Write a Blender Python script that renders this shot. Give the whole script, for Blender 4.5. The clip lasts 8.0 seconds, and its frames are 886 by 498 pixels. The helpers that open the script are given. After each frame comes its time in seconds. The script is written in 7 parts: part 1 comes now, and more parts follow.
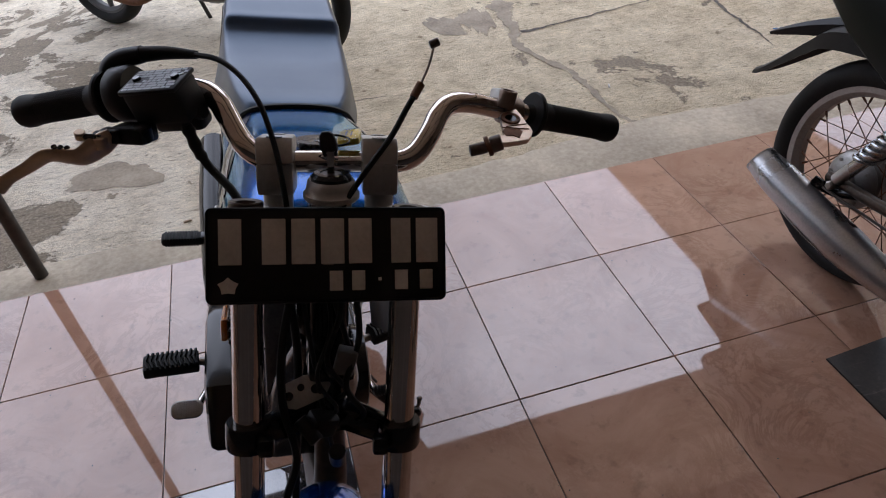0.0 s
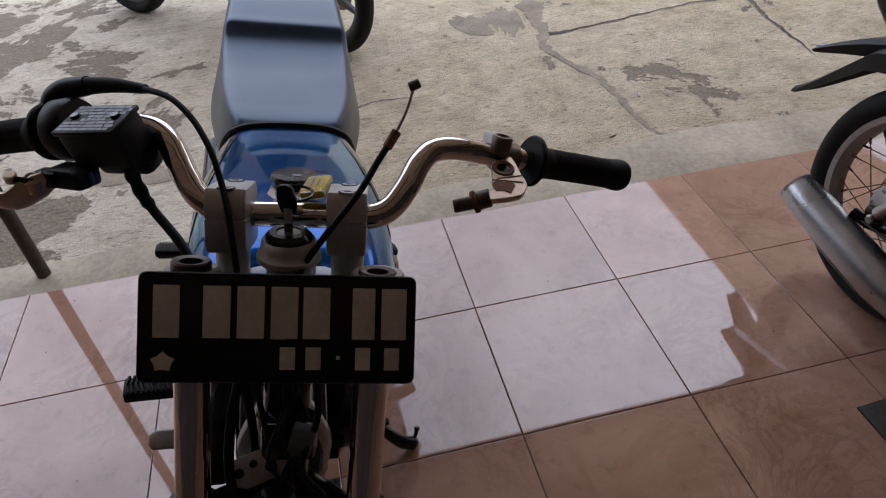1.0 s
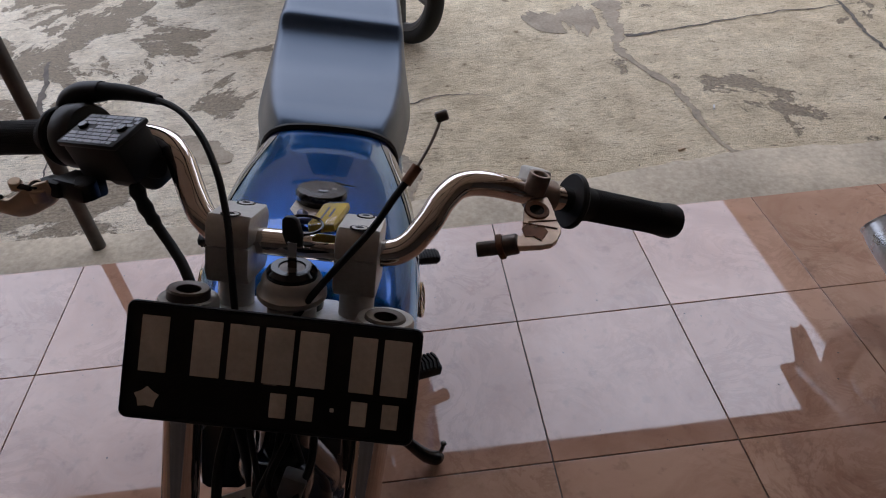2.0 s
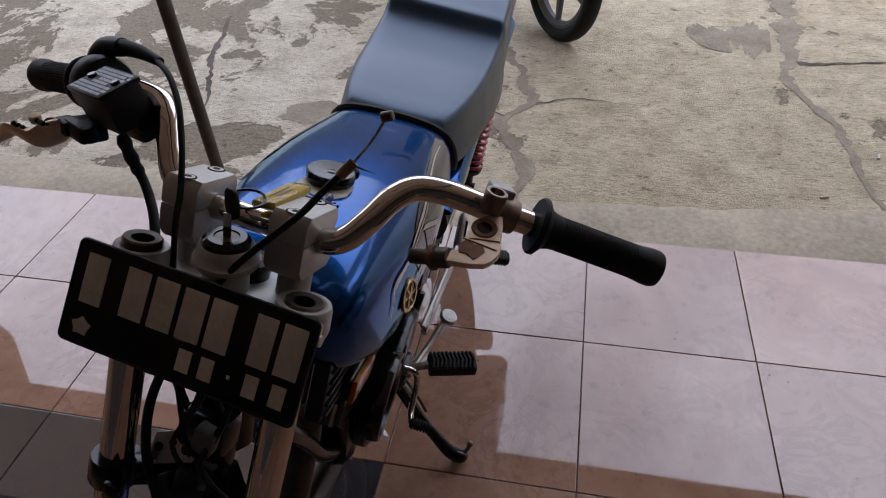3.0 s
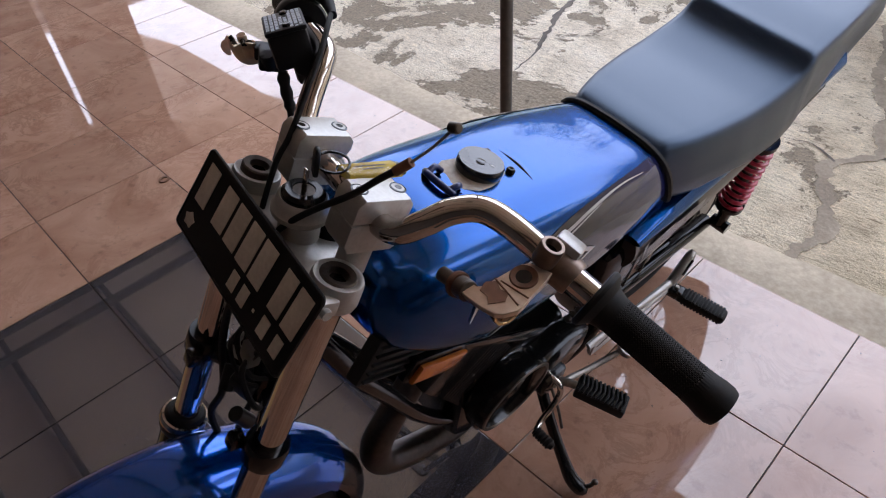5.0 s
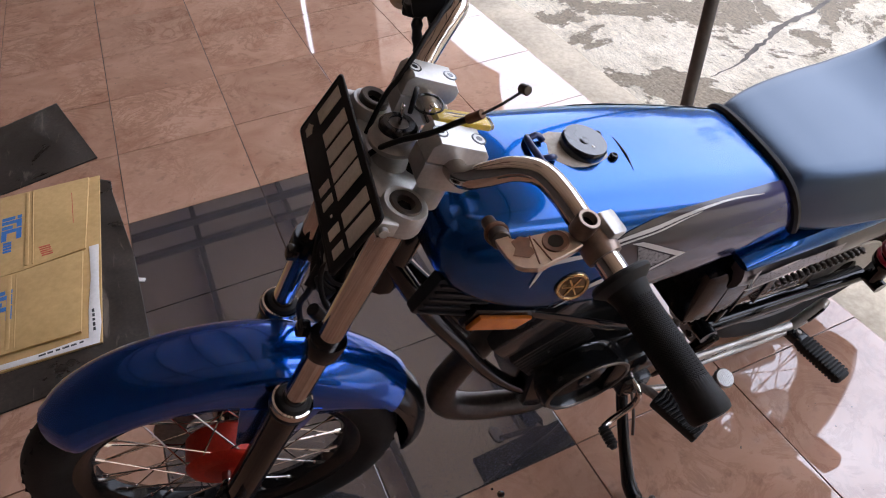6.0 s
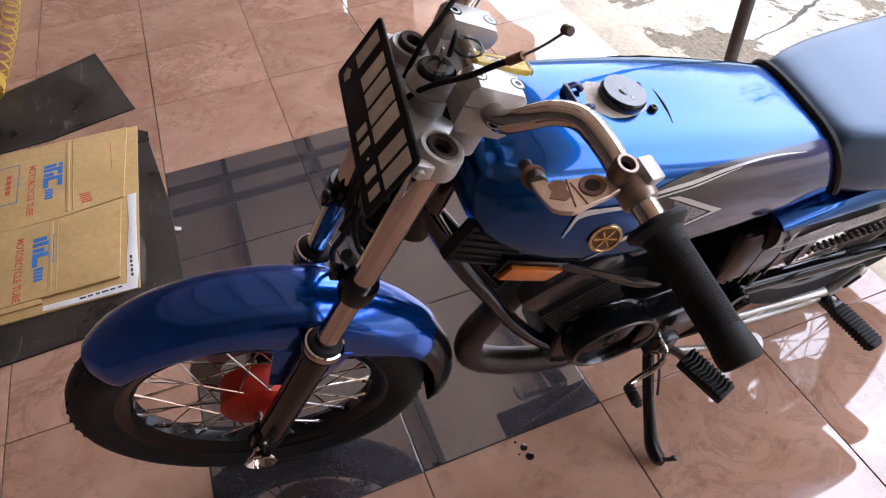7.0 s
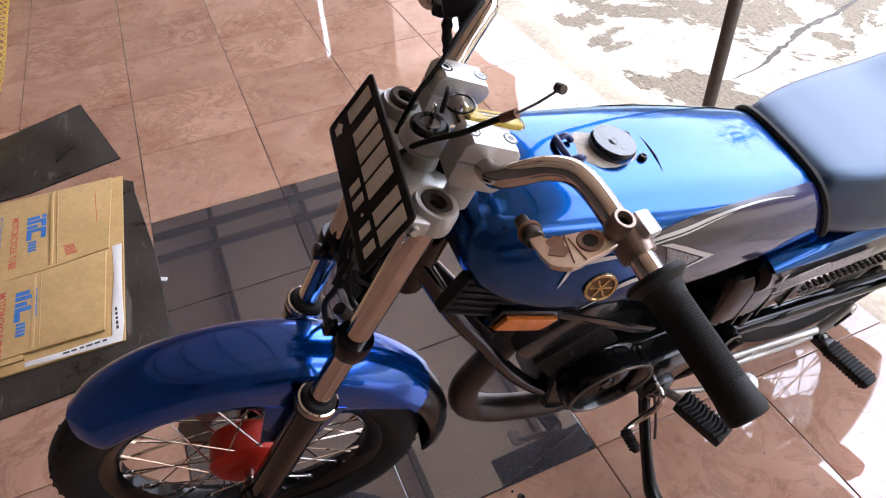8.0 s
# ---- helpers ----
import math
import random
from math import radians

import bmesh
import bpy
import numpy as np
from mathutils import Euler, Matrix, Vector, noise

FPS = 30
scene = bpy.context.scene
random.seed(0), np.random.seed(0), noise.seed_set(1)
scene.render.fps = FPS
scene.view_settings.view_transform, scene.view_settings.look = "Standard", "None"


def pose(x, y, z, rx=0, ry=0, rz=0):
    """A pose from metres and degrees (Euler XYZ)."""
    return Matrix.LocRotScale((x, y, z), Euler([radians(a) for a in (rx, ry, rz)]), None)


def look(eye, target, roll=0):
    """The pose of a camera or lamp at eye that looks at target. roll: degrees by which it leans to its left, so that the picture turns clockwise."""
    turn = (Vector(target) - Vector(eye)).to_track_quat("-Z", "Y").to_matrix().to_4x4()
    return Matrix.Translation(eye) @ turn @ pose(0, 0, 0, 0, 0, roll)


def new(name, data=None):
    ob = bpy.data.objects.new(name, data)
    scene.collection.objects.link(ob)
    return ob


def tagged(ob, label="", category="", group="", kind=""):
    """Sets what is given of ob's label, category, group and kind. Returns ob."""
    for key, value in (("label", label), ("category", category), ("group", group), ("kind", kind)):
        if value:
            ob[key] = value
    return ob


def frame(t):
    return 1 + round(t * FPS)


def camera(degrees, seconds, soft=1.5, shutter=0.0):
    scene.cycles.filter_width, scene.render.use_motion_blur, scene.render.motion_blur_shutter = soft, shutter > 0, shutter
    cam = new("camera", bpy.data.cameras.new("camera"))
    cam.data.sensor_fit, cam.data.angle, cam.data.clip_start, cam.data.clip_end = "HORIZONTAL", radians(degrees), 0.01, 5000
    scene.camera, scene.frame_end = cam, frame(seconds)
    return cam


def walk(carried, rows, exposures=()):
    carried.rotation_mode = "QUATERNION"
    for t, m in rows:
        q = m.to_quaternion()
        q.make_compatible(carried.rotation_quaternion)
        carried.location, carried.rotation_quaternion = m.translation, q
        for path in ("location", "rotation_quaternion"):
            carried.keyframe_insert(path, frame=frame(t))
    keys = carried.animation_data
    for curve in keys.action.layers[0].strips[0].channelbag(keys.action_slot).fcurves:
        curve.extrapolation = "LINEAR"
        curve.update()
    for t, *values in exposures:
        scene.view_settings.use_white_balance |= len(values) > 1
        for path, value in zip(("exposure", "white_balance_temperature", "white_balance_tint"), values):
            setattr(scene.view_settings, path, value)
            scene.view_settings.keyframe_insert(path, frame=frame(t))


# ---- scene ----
cam = camera(67.7, 8.0, soft=1.1)
PATH = [
    (0, (-0.766, -1.279, 1.26), (-0.408, 0.211, -0.025), -4.4),
    (0.5, (-0.735, -1.255, 1.262), (-0.418, 0.248, -0.019), -4.9),
    (1, (-0.694, -1.186, 1.257), (-0.418, 0.308, -0.044), -4.0),
    (1.5, (-0.669, -1.145, 1.255), (-0.427, 0.336, -0.068), -3.3),
    (2, (-0.649, -1.122, 1.256), (-0.553, 0.379, -0.062), -3.6),
    (2.2, (-0.630, -1.116, 1.254), (-0.608, 0.388, -0.061), -3.6),
    (3.3, (-0.433, -1.085, 1.253), (-0.884, 0.354, -0.060), -3.6),
    (3.5, (-0.414, -1.062, 1.253), (-0.923, 0.365, -0.052), -3.8),
    (4, (-0.371, -1.014, 1.256), (-1.114, 0.265, -0.09), -3.8),
    (4.5, (-0.351, -0.984, 1.262), (-1.246, 0.195, -0.084), -4.8),
    (5, (-0.325, -0.963, 1.255), (-1.427, 0.024, -0.09), -4.5),
    (5.2, (-0.302, -0.942, 1.263), (-1.502, -0.050, -0.065), -4.8),
    (6.3, (-0.207, -0.917, 1.260), (-1.573, -0.430, -0.118), -3.0),
    (6.5, (-0.2, -0.918, 1.26), (-1.574, -0.456, -0.118), -3.6),
    (7, (-0.213, -0.93, 1.251), (-1.529, -0.482, -0.187), -3.7),
    (7.5, (-0.225, -0.934, 1.254), (-1.565, -0.454, -0.15), -3.3),
    (8, (-0.23, -0.933, 1.259), (-1.604, -0.411, -0.098), -3.6),
]
walk(cam, [(t, look(eye, target, roll)) for t, eye, target, roll in PATH],
     exposures=[(0.0, -0.94), (1.0, -1.06), (2.0, -1.08), (3.5, -0.92), (4.5, -0.54), (5.0, -0.39), (6.5, 0.35), (8.0, 0.73)])

# ---- sky and light ----
SUN_UP, SUN_ROUND = 58.0, 200.0
world = bpy.data.worlds.new("overcast_sky")
scene.world = world
world.use_nodes = True
wn = world.node_tree.nodes
wl = world.node_tree.links
for node in list(wn):
    wn.remove(node)
w_out = wn.new("ShaderNodeOutputWorld")
w_sky = wn.new("ShaderNodeTexSky")
w_sky.sky_type, w_sky.sun_disc = "NISHITA", False
w_sky.sun_elevation, w_sky.sun_rotation = radians(SUN_UP), radians(SUN_ROUND)
w_blue = wn.new("ShaderNodeBackground")
w_blue.inputs["Strength"].default_value = 0.28
w_cloud = wn.new("ShaderNodeBackground")
w_cloud.inputs["Color"].default_value = (0.83, 0.885, 1.085, 1)
w_cloud.inputs["Strength"].default_value = 6.1
w_co = wn.new("ShaderNodeTexCoord")
w_noise = wn.new("ShaderNodeTexNoise")
w_noise.inputs["Scale"].default_value, w_noise.inputs["Detail"].default_value = 2.2, 6.0
w_ramp = wn.new("ShaderNodeValToRGB")
w_ramp.color_ramp.elements[0].position, w_ramp.color_ramp.elements[1].position = 0.30, 0.62
w_ramp.color_ramp.elements[0].color = (0.66, 0.66, 0.66, 1)
# the cloud is closed low down and broken by blue overhead
w_break = wn.new("ShaderNodeValToRGB")
w_break.color_ramp.elements[0].position, w_break.color_ramp.elements[1].position = 0.40, 0.60
w_break.color_ramp.elements[0].color, w_break.color_ramp.elements[1].color = (0.25, 0.25, 0.25, 1), (1.0, 1.0, 1.0, 1)
w_axes = wn.new("ShaderNodeSeparateXYZ")
w_high = wn.new("ShaderNodeMapRange")
w_high.interpolation_type = "SMOOTHSTEP"
w_high.inputs["From Min"].default_value, w_high.inputs["From Max"].default_value = 0.50, 0.80
w_cover = wn.new("ShaderNodeMix")
w_mix = wn.new("ShaderNodeMixShader")
wl.new(w_co.outputs["Generated"], w_noise.inputs["Vector"])
wl.new(w_noise.outputs["Fac"], w_ramp.inputs["Fac"])
wl.new(w_noise.outputs["Fac"], w_break.inputs["Fac"])
wl.new(w_co.outputs["Generated"], w_axes.inputs["Vector"])
wl.new(w_axes.outputs["Z"], w_high.inputs["Value"])
wl.new(w_high.outputs["Result"], w_cover.inputs["Factor"])
wl.new(w_ramp.outputs["Color"], w_cover.inputs["A"])
wl.new(w_break.outputs["Color"], w_cover.inputs["B"])
wl.new(w_cover.outputs["Result"], w_mix.inputs["Fac"])
wl.new(w_sky.outputs["Color"], w_blue.inputs["Color"])
wl.new(w_blue.outputs["Background"], w_mix.inputs[1])
wl.new(w_cloud.outputs["Background"], w_mix.inputs[2])
wl.new(w_mix.outputs["Shader"], w_out.inputs["Surface"])

sun_data = bpy.data.lights.new("sun", "SUN")
sun_data.energy, sun_data.angle, sun_data.color = 1.0, radians(20), (1.0, 0.96, 0.9)
sun = new("sun", sun_data)
sun_az = radians(SUN_ROUND)
sun_dir = Vector((math.sin(sun_az) * math.cos(radians(SUN_UP)), math.cos(sun_az) * math.cos(radians(SUN_UP)), math.sin(radians(SUN_UP))))
sun.matrix_world = look(sun_dir * 30, (0, 0, 0))


# ---- materials ----
class Nodes:
    """Short hand for a node material."""

    def __init__(self, name):
        self.m = bpy.data.materials.new(name)
        self.m.use_nodes = True
        self.t = self.m.node_tree
        self.b = self.t.nodes["Principled BSDF"]

    def add(self, kind, **values):
        n = self.t.nodes.new(kind)
        for key, v in values.items():
            n.inputs[key.replace("_", " ")].default_value = v
        return n

    def link(self, a, out, b, inp):
        self.t.links.new(a.outputs[out], b.inputs[inp])
        return b

    def coords(self, spread=True, which="Object"):
        """Object coordinates, moved at random from object to object."""
        co = self.add("ShaderNodeTexCoord")
        if not spread:
            return co, which
        info = self.add("ShaderNodeObjectInfo")
        scale = self.add("ShaderNodeVectorMath", )
        scale.operation = "MULTIPLY_ADD"
        comb = self.add("ShaderNodeCombineXYZ")
        for k in "XYZ":
            self.link(info, "Random", comb, k)
        self.t.links.new(comb.outputs[0], scale.inputs[0])
        scale.inputs[1].default_value = (37.0, 53.0, 71.0)
        self.t.links.new(co.outputs[which], scale.inputs[2])
        return scale, "Vector"

    def noise(self, src, scale, detail=4.0, rough=0.55, distortion=0.0):
        n = self.add("ShaderNodeTexNoise", Scale=scale, Detail=detail, Roughness=rough, Distortion=distortion)
        self.link(src[0], src[1], n, "Vector")
        return n

    def ramp(self, node, out, stops):
        r = self.add("ShaderNodeValToRGB")
        els = r.color_ramp.elements
        while len(els) < len(stops):
            els.new(0.5)
        for e, (p, c) in zip(els, stops):
            e.position = p
            e.color = (c, c, c, 1) if isinstance(c, (int, float)) else (*c, 1)
        self.link(node, out, r, "Fac")
        return r

    def mix(self, fac, a, b, mode="MIX"):
        n = self.add("ShaderNodeMix")
        n.data_type, n.blend_type = "RGBA", mode
        for val, idx in ((fac, 0), (a, 6), (b, 7)):
            if isinstance(val, tuple) and len(val) == 2 and hasattr(val[0], "outputs"):
                self.t.links.new(val[0].outputs[val[1]], n.inputs[idx])
            elif isinstance(val, tuple):
                n.inputs[idx].default_value = (*val, 1)
            else:
                n.inputs[idx].default_value = val
        return (n, 2)

    def bump(self, src, strength, distance=0.002):
        n = self.add("ShaderNodeBump", Strength=strength, Distance=distance)
        self.t.links.new(src[0].outputs[src[1]], n.inputs["Height"])
        self.t.links.new(n.outputs["Normal"], self.b.inputs["Normal"])
        return n

    def base(self, src):
        self.t.links.new(src[0].outputs[src[1]], self.b.inputs["Base Color"])

    def rough(self, src):
        self.t.links.new(src[0].outputs[src[1]], self.b.inputs["Roughness"])


def surface(name, c1, c2, rough=(0.4, 0.55), metal=0.0, fine=120.0, coarse=9.0, relief=0.15, depth=0.0006, coat=0.0, ior=1.5, spread=True, spec=0.5, tint=(1.0, 1.0, 1.0)):
    """A surface whose colour, gloss and relief vary at two scales."""
    n = Nodes(name)
    co = n.coords(spread)
    big, small = n.noise(co, coarse, 5.0), n.noise(co, fine, 3.0)
    both = n.mix(0.4, (big, "Fac"), (small, "Fac"))
    r = n.ramp(both[0], both[1], [(0.35, c1), (0.65, c2)])
    n.base((r, "Color"))
    g = n.ramp(big, "Fac", [(0.3, rough[0]), (0.7, rough[1])])
    n.rough((g, "Color"))
    n.b.inputs["Metallic"].default_value = metal
    n.b.inputs["Coat Weight"].default_value = coat
    n.b.inputs["Coat Roughness"].default_value = 0.03
    n.b.inputs["IOR"].default_value = ior
    n.b.inputs["Specular IOR Level"].default_value = spec
    n.b.inputs["Specular Tint"].default_value = (*tint, 1)
    if relief:
        n.bump((small, "Fac"), relief, depth)
    return n.m


def make_tile(name, dark, light, vein, ior, speckle=False):
    n = Nodes(name)
    co = n.coords(True)
    warp = n.noise(co, 3.5, 6.0, 0.6, 1.2)
    cloud = n.ramp(warp, "Fac", [(0.32, dark), (0.62, light)])
    veins = n.noise(co, 5.0, 8.0, 0.7, 2.5)
    line = n.ramp(veins, "Fac", [(0.43, 0.0), (0.5, 0.62), (0.515, 0.50), (0.56, 0.0)])
    gate = n.noise(co, 2.3, 2.0)
    gate_r = n.ramp(gate, "Fac", [(0.40, 0.0), (0.60, 0.95)])
    amount = n.mix(1.0, (line, "Color"), (gate_r, "Color"), "MULTIPLY")
    col = n.mix((amount[0], amount[1]), (cloud, "Color"), vein)
    dirt = n.noise(co, 26.0, 4.0)
    dirt_r = n.ramp(dirt, "Fac", [(0.30, 0.80), (0.42, 1.0)])
    col = n.mix(1.0, col, (dirt_r, "Color"), "MULTIPLY")
    if speckle:
        sp = n.noise(co, 420.0, 2.0)
        sp_r = n.ramp(sp, "Fac", [(0.55, 0.0), (0.66, 1.0)])
        col = n.mix((sp_r, "Color"), col, (0.080, 0.084, 0.115))
    info = n.add("ShaderNodeObjectInfo")
    tone = n.ramp(info, "Random", [(0.0, 0.88), (1.0, 1.08)])
    col = n.mix(1.0, col, (tone, "Color"), "MULTIPLY")
    n.base(col)
    smear = n.noise(co, 7.0, 5.0)
    g = n.ramp(smear, "Fac", [(0.35, 0.012), (0.72, 0.045)])
    n.rough((g, "Color"))
    n.b.inputs["IOR"].default_value = ior
    wave = n.noise(co, 6.0, 2.0)
    n.bump((wave, "Fac"), 0.012, 0.004)
    return n.m


def make_concrete(name):
    """Weathered yard concrete: a pale brushed skin, worn through to darker aggregate in ragged patches."""
    n = Nodes(name)
    co = n.coords(False)
    big = n.noise(co, 1.5, 9.0, 0.70, 0.4)
    mid = n.noise(co, 7.0, 8.0, 0.7)
    fine = n.noise(co, 90.0, 4.0, 0.7)
    sep = n.add("ShaderNodeSeparateXYZ")
    n.link(co[0], co[1], sep, 0)
    west = n.add("ShaderNodeMapRange", From_Min=-0.6, From_Max=-2.2, To_Min=-0.030, To_Max=0.062)
    n.link(sep, "X", west, "Value")
    lift = n.add("ShaderNodeMath")
    lift.operation = "SUBTRACT"
    n.t.links.new(big.outputs["Fac"], lift.inputs[0])
    n.t.links.new(west.outputs[0], lift.inputs[1])
    worn = n.ramp(lift, 0, [(0.421, 1.0), (0.433, 0.0)])
    skin = n.ramp(mid, "Fac", [(0.3, (0.44, 0.355, 0.235)), (0.47, (0.65, 0.545, 0.375)), (0.60, (0.75, 0.642, 0.46)), (0.75, (0.84, 0.745, 0.56))])
    pale = n.ramp(mid, "Fac", [(0.3, (0.54, 0.465, 0.35)), (0.47, (0.80, 0.71, 0.565)), (0.60, (0.88, 0.80, 0.66)), (0.75, (0.92, 0.86, 0.74))])
    # The skin turns paler from x = -0.4 to x = -1.5.
    west_pale = n.add("ShaderNodeMapRange", From_Min=-0.4, From_Max=-1.5, To_Min=0.0, To_Max=0.85)
    n.link(sep, "X", west_pale, "Value")
    skin_mix = n.mix((west_pale, 0), (skin, "Color"), (pale, "Color"))
    under = n.ramp(fine, "Fac", [(0.3, (0.15, 0.118, 0.080)), (0.7, (0.36, 0.295, 0.21))])
    col = n.mix((worn, "Color"), skin_mix, (under, "Color"))
    stain = n.noise(co, 0.8, 6.0, 0.6)
    stain_r = n.ramp(stain, "Fac", [(0.30, (0.74, 0.68, 0.60)), (0.52, (1, 1, 1))])
    col = n.mix(0.55, col, (stain_r, "Color"), "MULTIPLY")
    stretch = n.add("ShaderNodeVectorMath")
    stretch.operation = "MULTIPLY"
    n.t.links.new(co[0].outputs[co[1]], stretch.inputs[0])
    stretch.inputs[1].default_value = (13.0, 46.0, 1.0)
    brush = n.noise((stretch, "Vector"), 1.0, 7.0, 0.78, 2.2)
    brush_r = n.ramp(brush, "Fac", [(0.36, (0.38, 0.34, 0.28)), (0.45, (0.86, 0.85, 0.83)), (0.54, (1.0, 1.0, 0.99)), (0.62, (1.18, 1.16, 1.12))])
    col = n.mix(0.8, col, (brush_r, "Color"), "MULTIPLY")
    grain = n.noise(co, 260.0, 3.0, 0.7)
    grain_r = n.ramp(grain, "Fac", [(0.32, 0.50), (0.55, 1.08)])
    col = n.mix(0.7, col, (grain_r, "Color"), "MULTIPLY")
    spots = n.noise(co, 11.0, 3.0, 0.6)
    spots_r = n.ramp(spots, "Fac", [(0.275, (0.36, 0.31, 0.25)), (0.315, (1.0, 1.0, 1.0))])
    col = n.mix(0.85, col, (spots_r, "Color"), "MULTIPLY")
    pits = n.noise(co, 34.0, 2.0)
    pits_r = n.ramp(pits, "Fac", [(0.22, 0.35), (0.29, 1.0)])
    col = n.mix(0.8, col, (pits_r, "Color"), "MULTIPLY")
    drag = n.add("ShaderNodeVectorMath")
    drag.operation = "MULTIPLY"
    n.t.links.new(co[0].outputs[co[1]], drag.inputs[0])
    drag.inputs[1].default_value = (26.0, 84.0, 1.0)
    nick = n.noise((drag, "Vector"), 1.0, 3.0, 0.6, 0.8)
    nick_r = n.ramp(nick, "Fac", [(0.315, (0.34, 0.30, 0.25)), (0.375, (1.0, 1.0, 1.0))])
    col = n.mix(0.75, col, (nick_r, "Color"), "MULTIPLY")
    n.base(col)
    n.b.inputs["Roughness"].default_value = 0.86
    rel = n.mix(0.5, (brush, "Fac"), (fine, "Fac"))
    rel = n.mix((worn, "Color"), rel, (0.2, 0.2, 0.2))
    n.bump(rel, 1.0, 0.014)
    return n.m


M_TILE = make_tile("glazed_orange_tile", (0.355, 0.190, 0.125), (0.475, 0.282, 0.197), (0.26, 0.13, 0.08), 1.86)
M_DARK_TILE = make_tile("polished_black_tile", (0.032, 0.028, 0.030), (0.048, 0.043, 0.045), (0.045, 0.042, 0.043), 2.5, True)
M_GROUT = surface("grout", (0.055, 0.041, 0.033), (0.11, 0.083, 0.068), (0.8, 0.9), fine=200, coarse=12)
M_CONCRETE = make_concrete("yard_concrete")
M_APRON = surface("trowelled_concrete", (0.27, 0.22, 0.155), (0.52, 0.44, 0.325), (0.7, 0.85), fine=60, coarse=3, relief=0.4, depth=0.003, spread=False)
M_CRACK = surface("crack_fill", (0.07, 0.06, 0.05), (0.17, 0.145, 0.12), (0.85, 0.95), fine=150, coarse=12, relief=0.6, depth=0.004)
M_SCREED = surface("worn_screed", (0.20, 0.16, 0.115), (0.40, 0.335, 0.25), (0.85, 0.95), fine=80, coarse=8, relief=0.5, depth=0.003)
M_WALL = surface("painted_plaster", (0.15, 0.115, 0.09), (0.21, 0.16, 0.125), (0.8, 0.9), fine=40, coarse=1.5, relief=0.2, depth=0.002)
# Darker copy of the wall colour, set to shape shade and reflections.
M_SHADE_WALL = surface("dark_plaster", (0.050, 0.042, 0.038), (0.090, 0.077, 0.069), (0.8, 0.9), fine=40, coarse=1.5, relief=0.2, depth=0.002)
M_ROOF = surface("painted_roof_sheet", (0.66, 0.55, 0.49), (0.74, 0.63, 0.56), (0.6, 0.75), fine=30, coarse=2)
M_BEAM = surface("dark_steel_beam", (0.07, 0.06, 0.052), (0.12, 0.10, 0.09), (0.5, 0.6), fine=40, coarse=4)
M_BLUE = surface("blue_metallic_paint", (0.0002, 0.044, 0.187), (0.0004, 0.056, 0.232), (0.18, 0.24), 0.84, fine=1400, coarse=5, relief=0.0, coat=0.6, spec=0.2, tint=(0.01, 0.62, 0.90))
M_SEAT = surface("seat_vinyl", (0.012, 0.018, 0.033), (0.018, 0.026, 0.045), (0.30, 0.38), fine=420, coarse=6, relief=0.2, depth=0.0005, spec=0.72, tint=(0.45, 0.68, 1.0))
M_CHROME = surface("chrome", (0.50, 0.45, 0.41), (0.60, 0.555, 0.52), (0.03, 0.08), 1.0, fine=90, coarse=20, relief=0.02)
M_ALU = surface("cast_aluminium", (0.36, 0.35, 0.33), (0.47, 0.46, 0.44), (0.32, 0.46), 0.9, fine=300, coarse=16, relief=0.12, depth=0.0003)
M_PAINTALU = surface("silver_painted_alloy", (0.42, 0.41, 0.39), (0.54, 0.53, 0.50), (0.36, 0.48), 0.55, fine=240, coarse=14, relief=0.1, depth=0.0003)
M_BLACK = surface("black_gloss_paint", (0.003, 0.003, 0.0035), (0.007, 0.007, 0.007), (0.09, 0.22), fine=160, coarse=10, relief=0.05, coat=0.1, spec=0.28)
M_PLASTIC = surface("black_plastic", (0.003, 0.003, 0.0035), (0.008, 0.008, 0.009), (0.40, 0.55), fine=260, coarse=10, relief=0.15, depth=0.0003, spec=0.3)
M_RUBBER = surface("black_rubber", (0.004, 0.004, 0.004), (0.010, 0.0095, 0.009), (0.55, 0.72), fine=300, coarse=14, relief=0.2, depth=0.0004, spec=0.3)
M_TYRE = surface("tyre_rubber", (0.005, 0.005, 0.0055), (0.014, 0.0135, 0.0125), (0.65, 0.85), fine=180, coarse=9, relief=0.25, depth=0.0006, spec=0.3)
M_STEEL = surface("worn_steel", (0.20, 0.18, 0.16), (0.36, 0.33, 0.30), (0.30, 0.5), 0.9, fine=150, coarse=12, relief=0.15, depth=0.0004)
M_PIPE = surface("heat_stained_steel", (0.030, 0.023, 0.019), (0.070, 0.055, 0.047), (0.28, 0.44), 0.6, fine=100, coarse=10, relief=0.2, depth=0.0005)
M_FINS = surface("satin_black_fins", (0.022, 0.020, 0.020), (0.046, 0.042, 0.041), (0.16, 0.30), 0.3, fine=150, coarse=12, relief=0.15, depth=0.0004)
M_DARKSTEEL = surface("dark_worn_steel", (0.055, 0.045, 0.038), (0.13, 0.11, 0.095), (0.28, 0.45), 0.85, fine=150, coarse=12, relief=0.15, depth=0.0004)
M_LIDPRINT = surface("grey_lid_print", (0.30, 0.325, 0.355), (0.42, 0.45, 0.49), (0.40, 0.50), fine=300, coarse=20, relief=0.0, spec=0.4)
M_RED = surface("red_paint", (0.38, 0.014, 0.006), (0.56, 0.030, 0.012), (0.42, 0.55), fine=180, coarse=14, relief=0.1, spec=0.3)
M_SPRING = surface("red_spring_paint", (0.40, 0.016, 0.045), (0.56, 0.03, 0.07), (0.25, 0.4), fine=180, coarse=14, relief=0.05, coat=0.4)
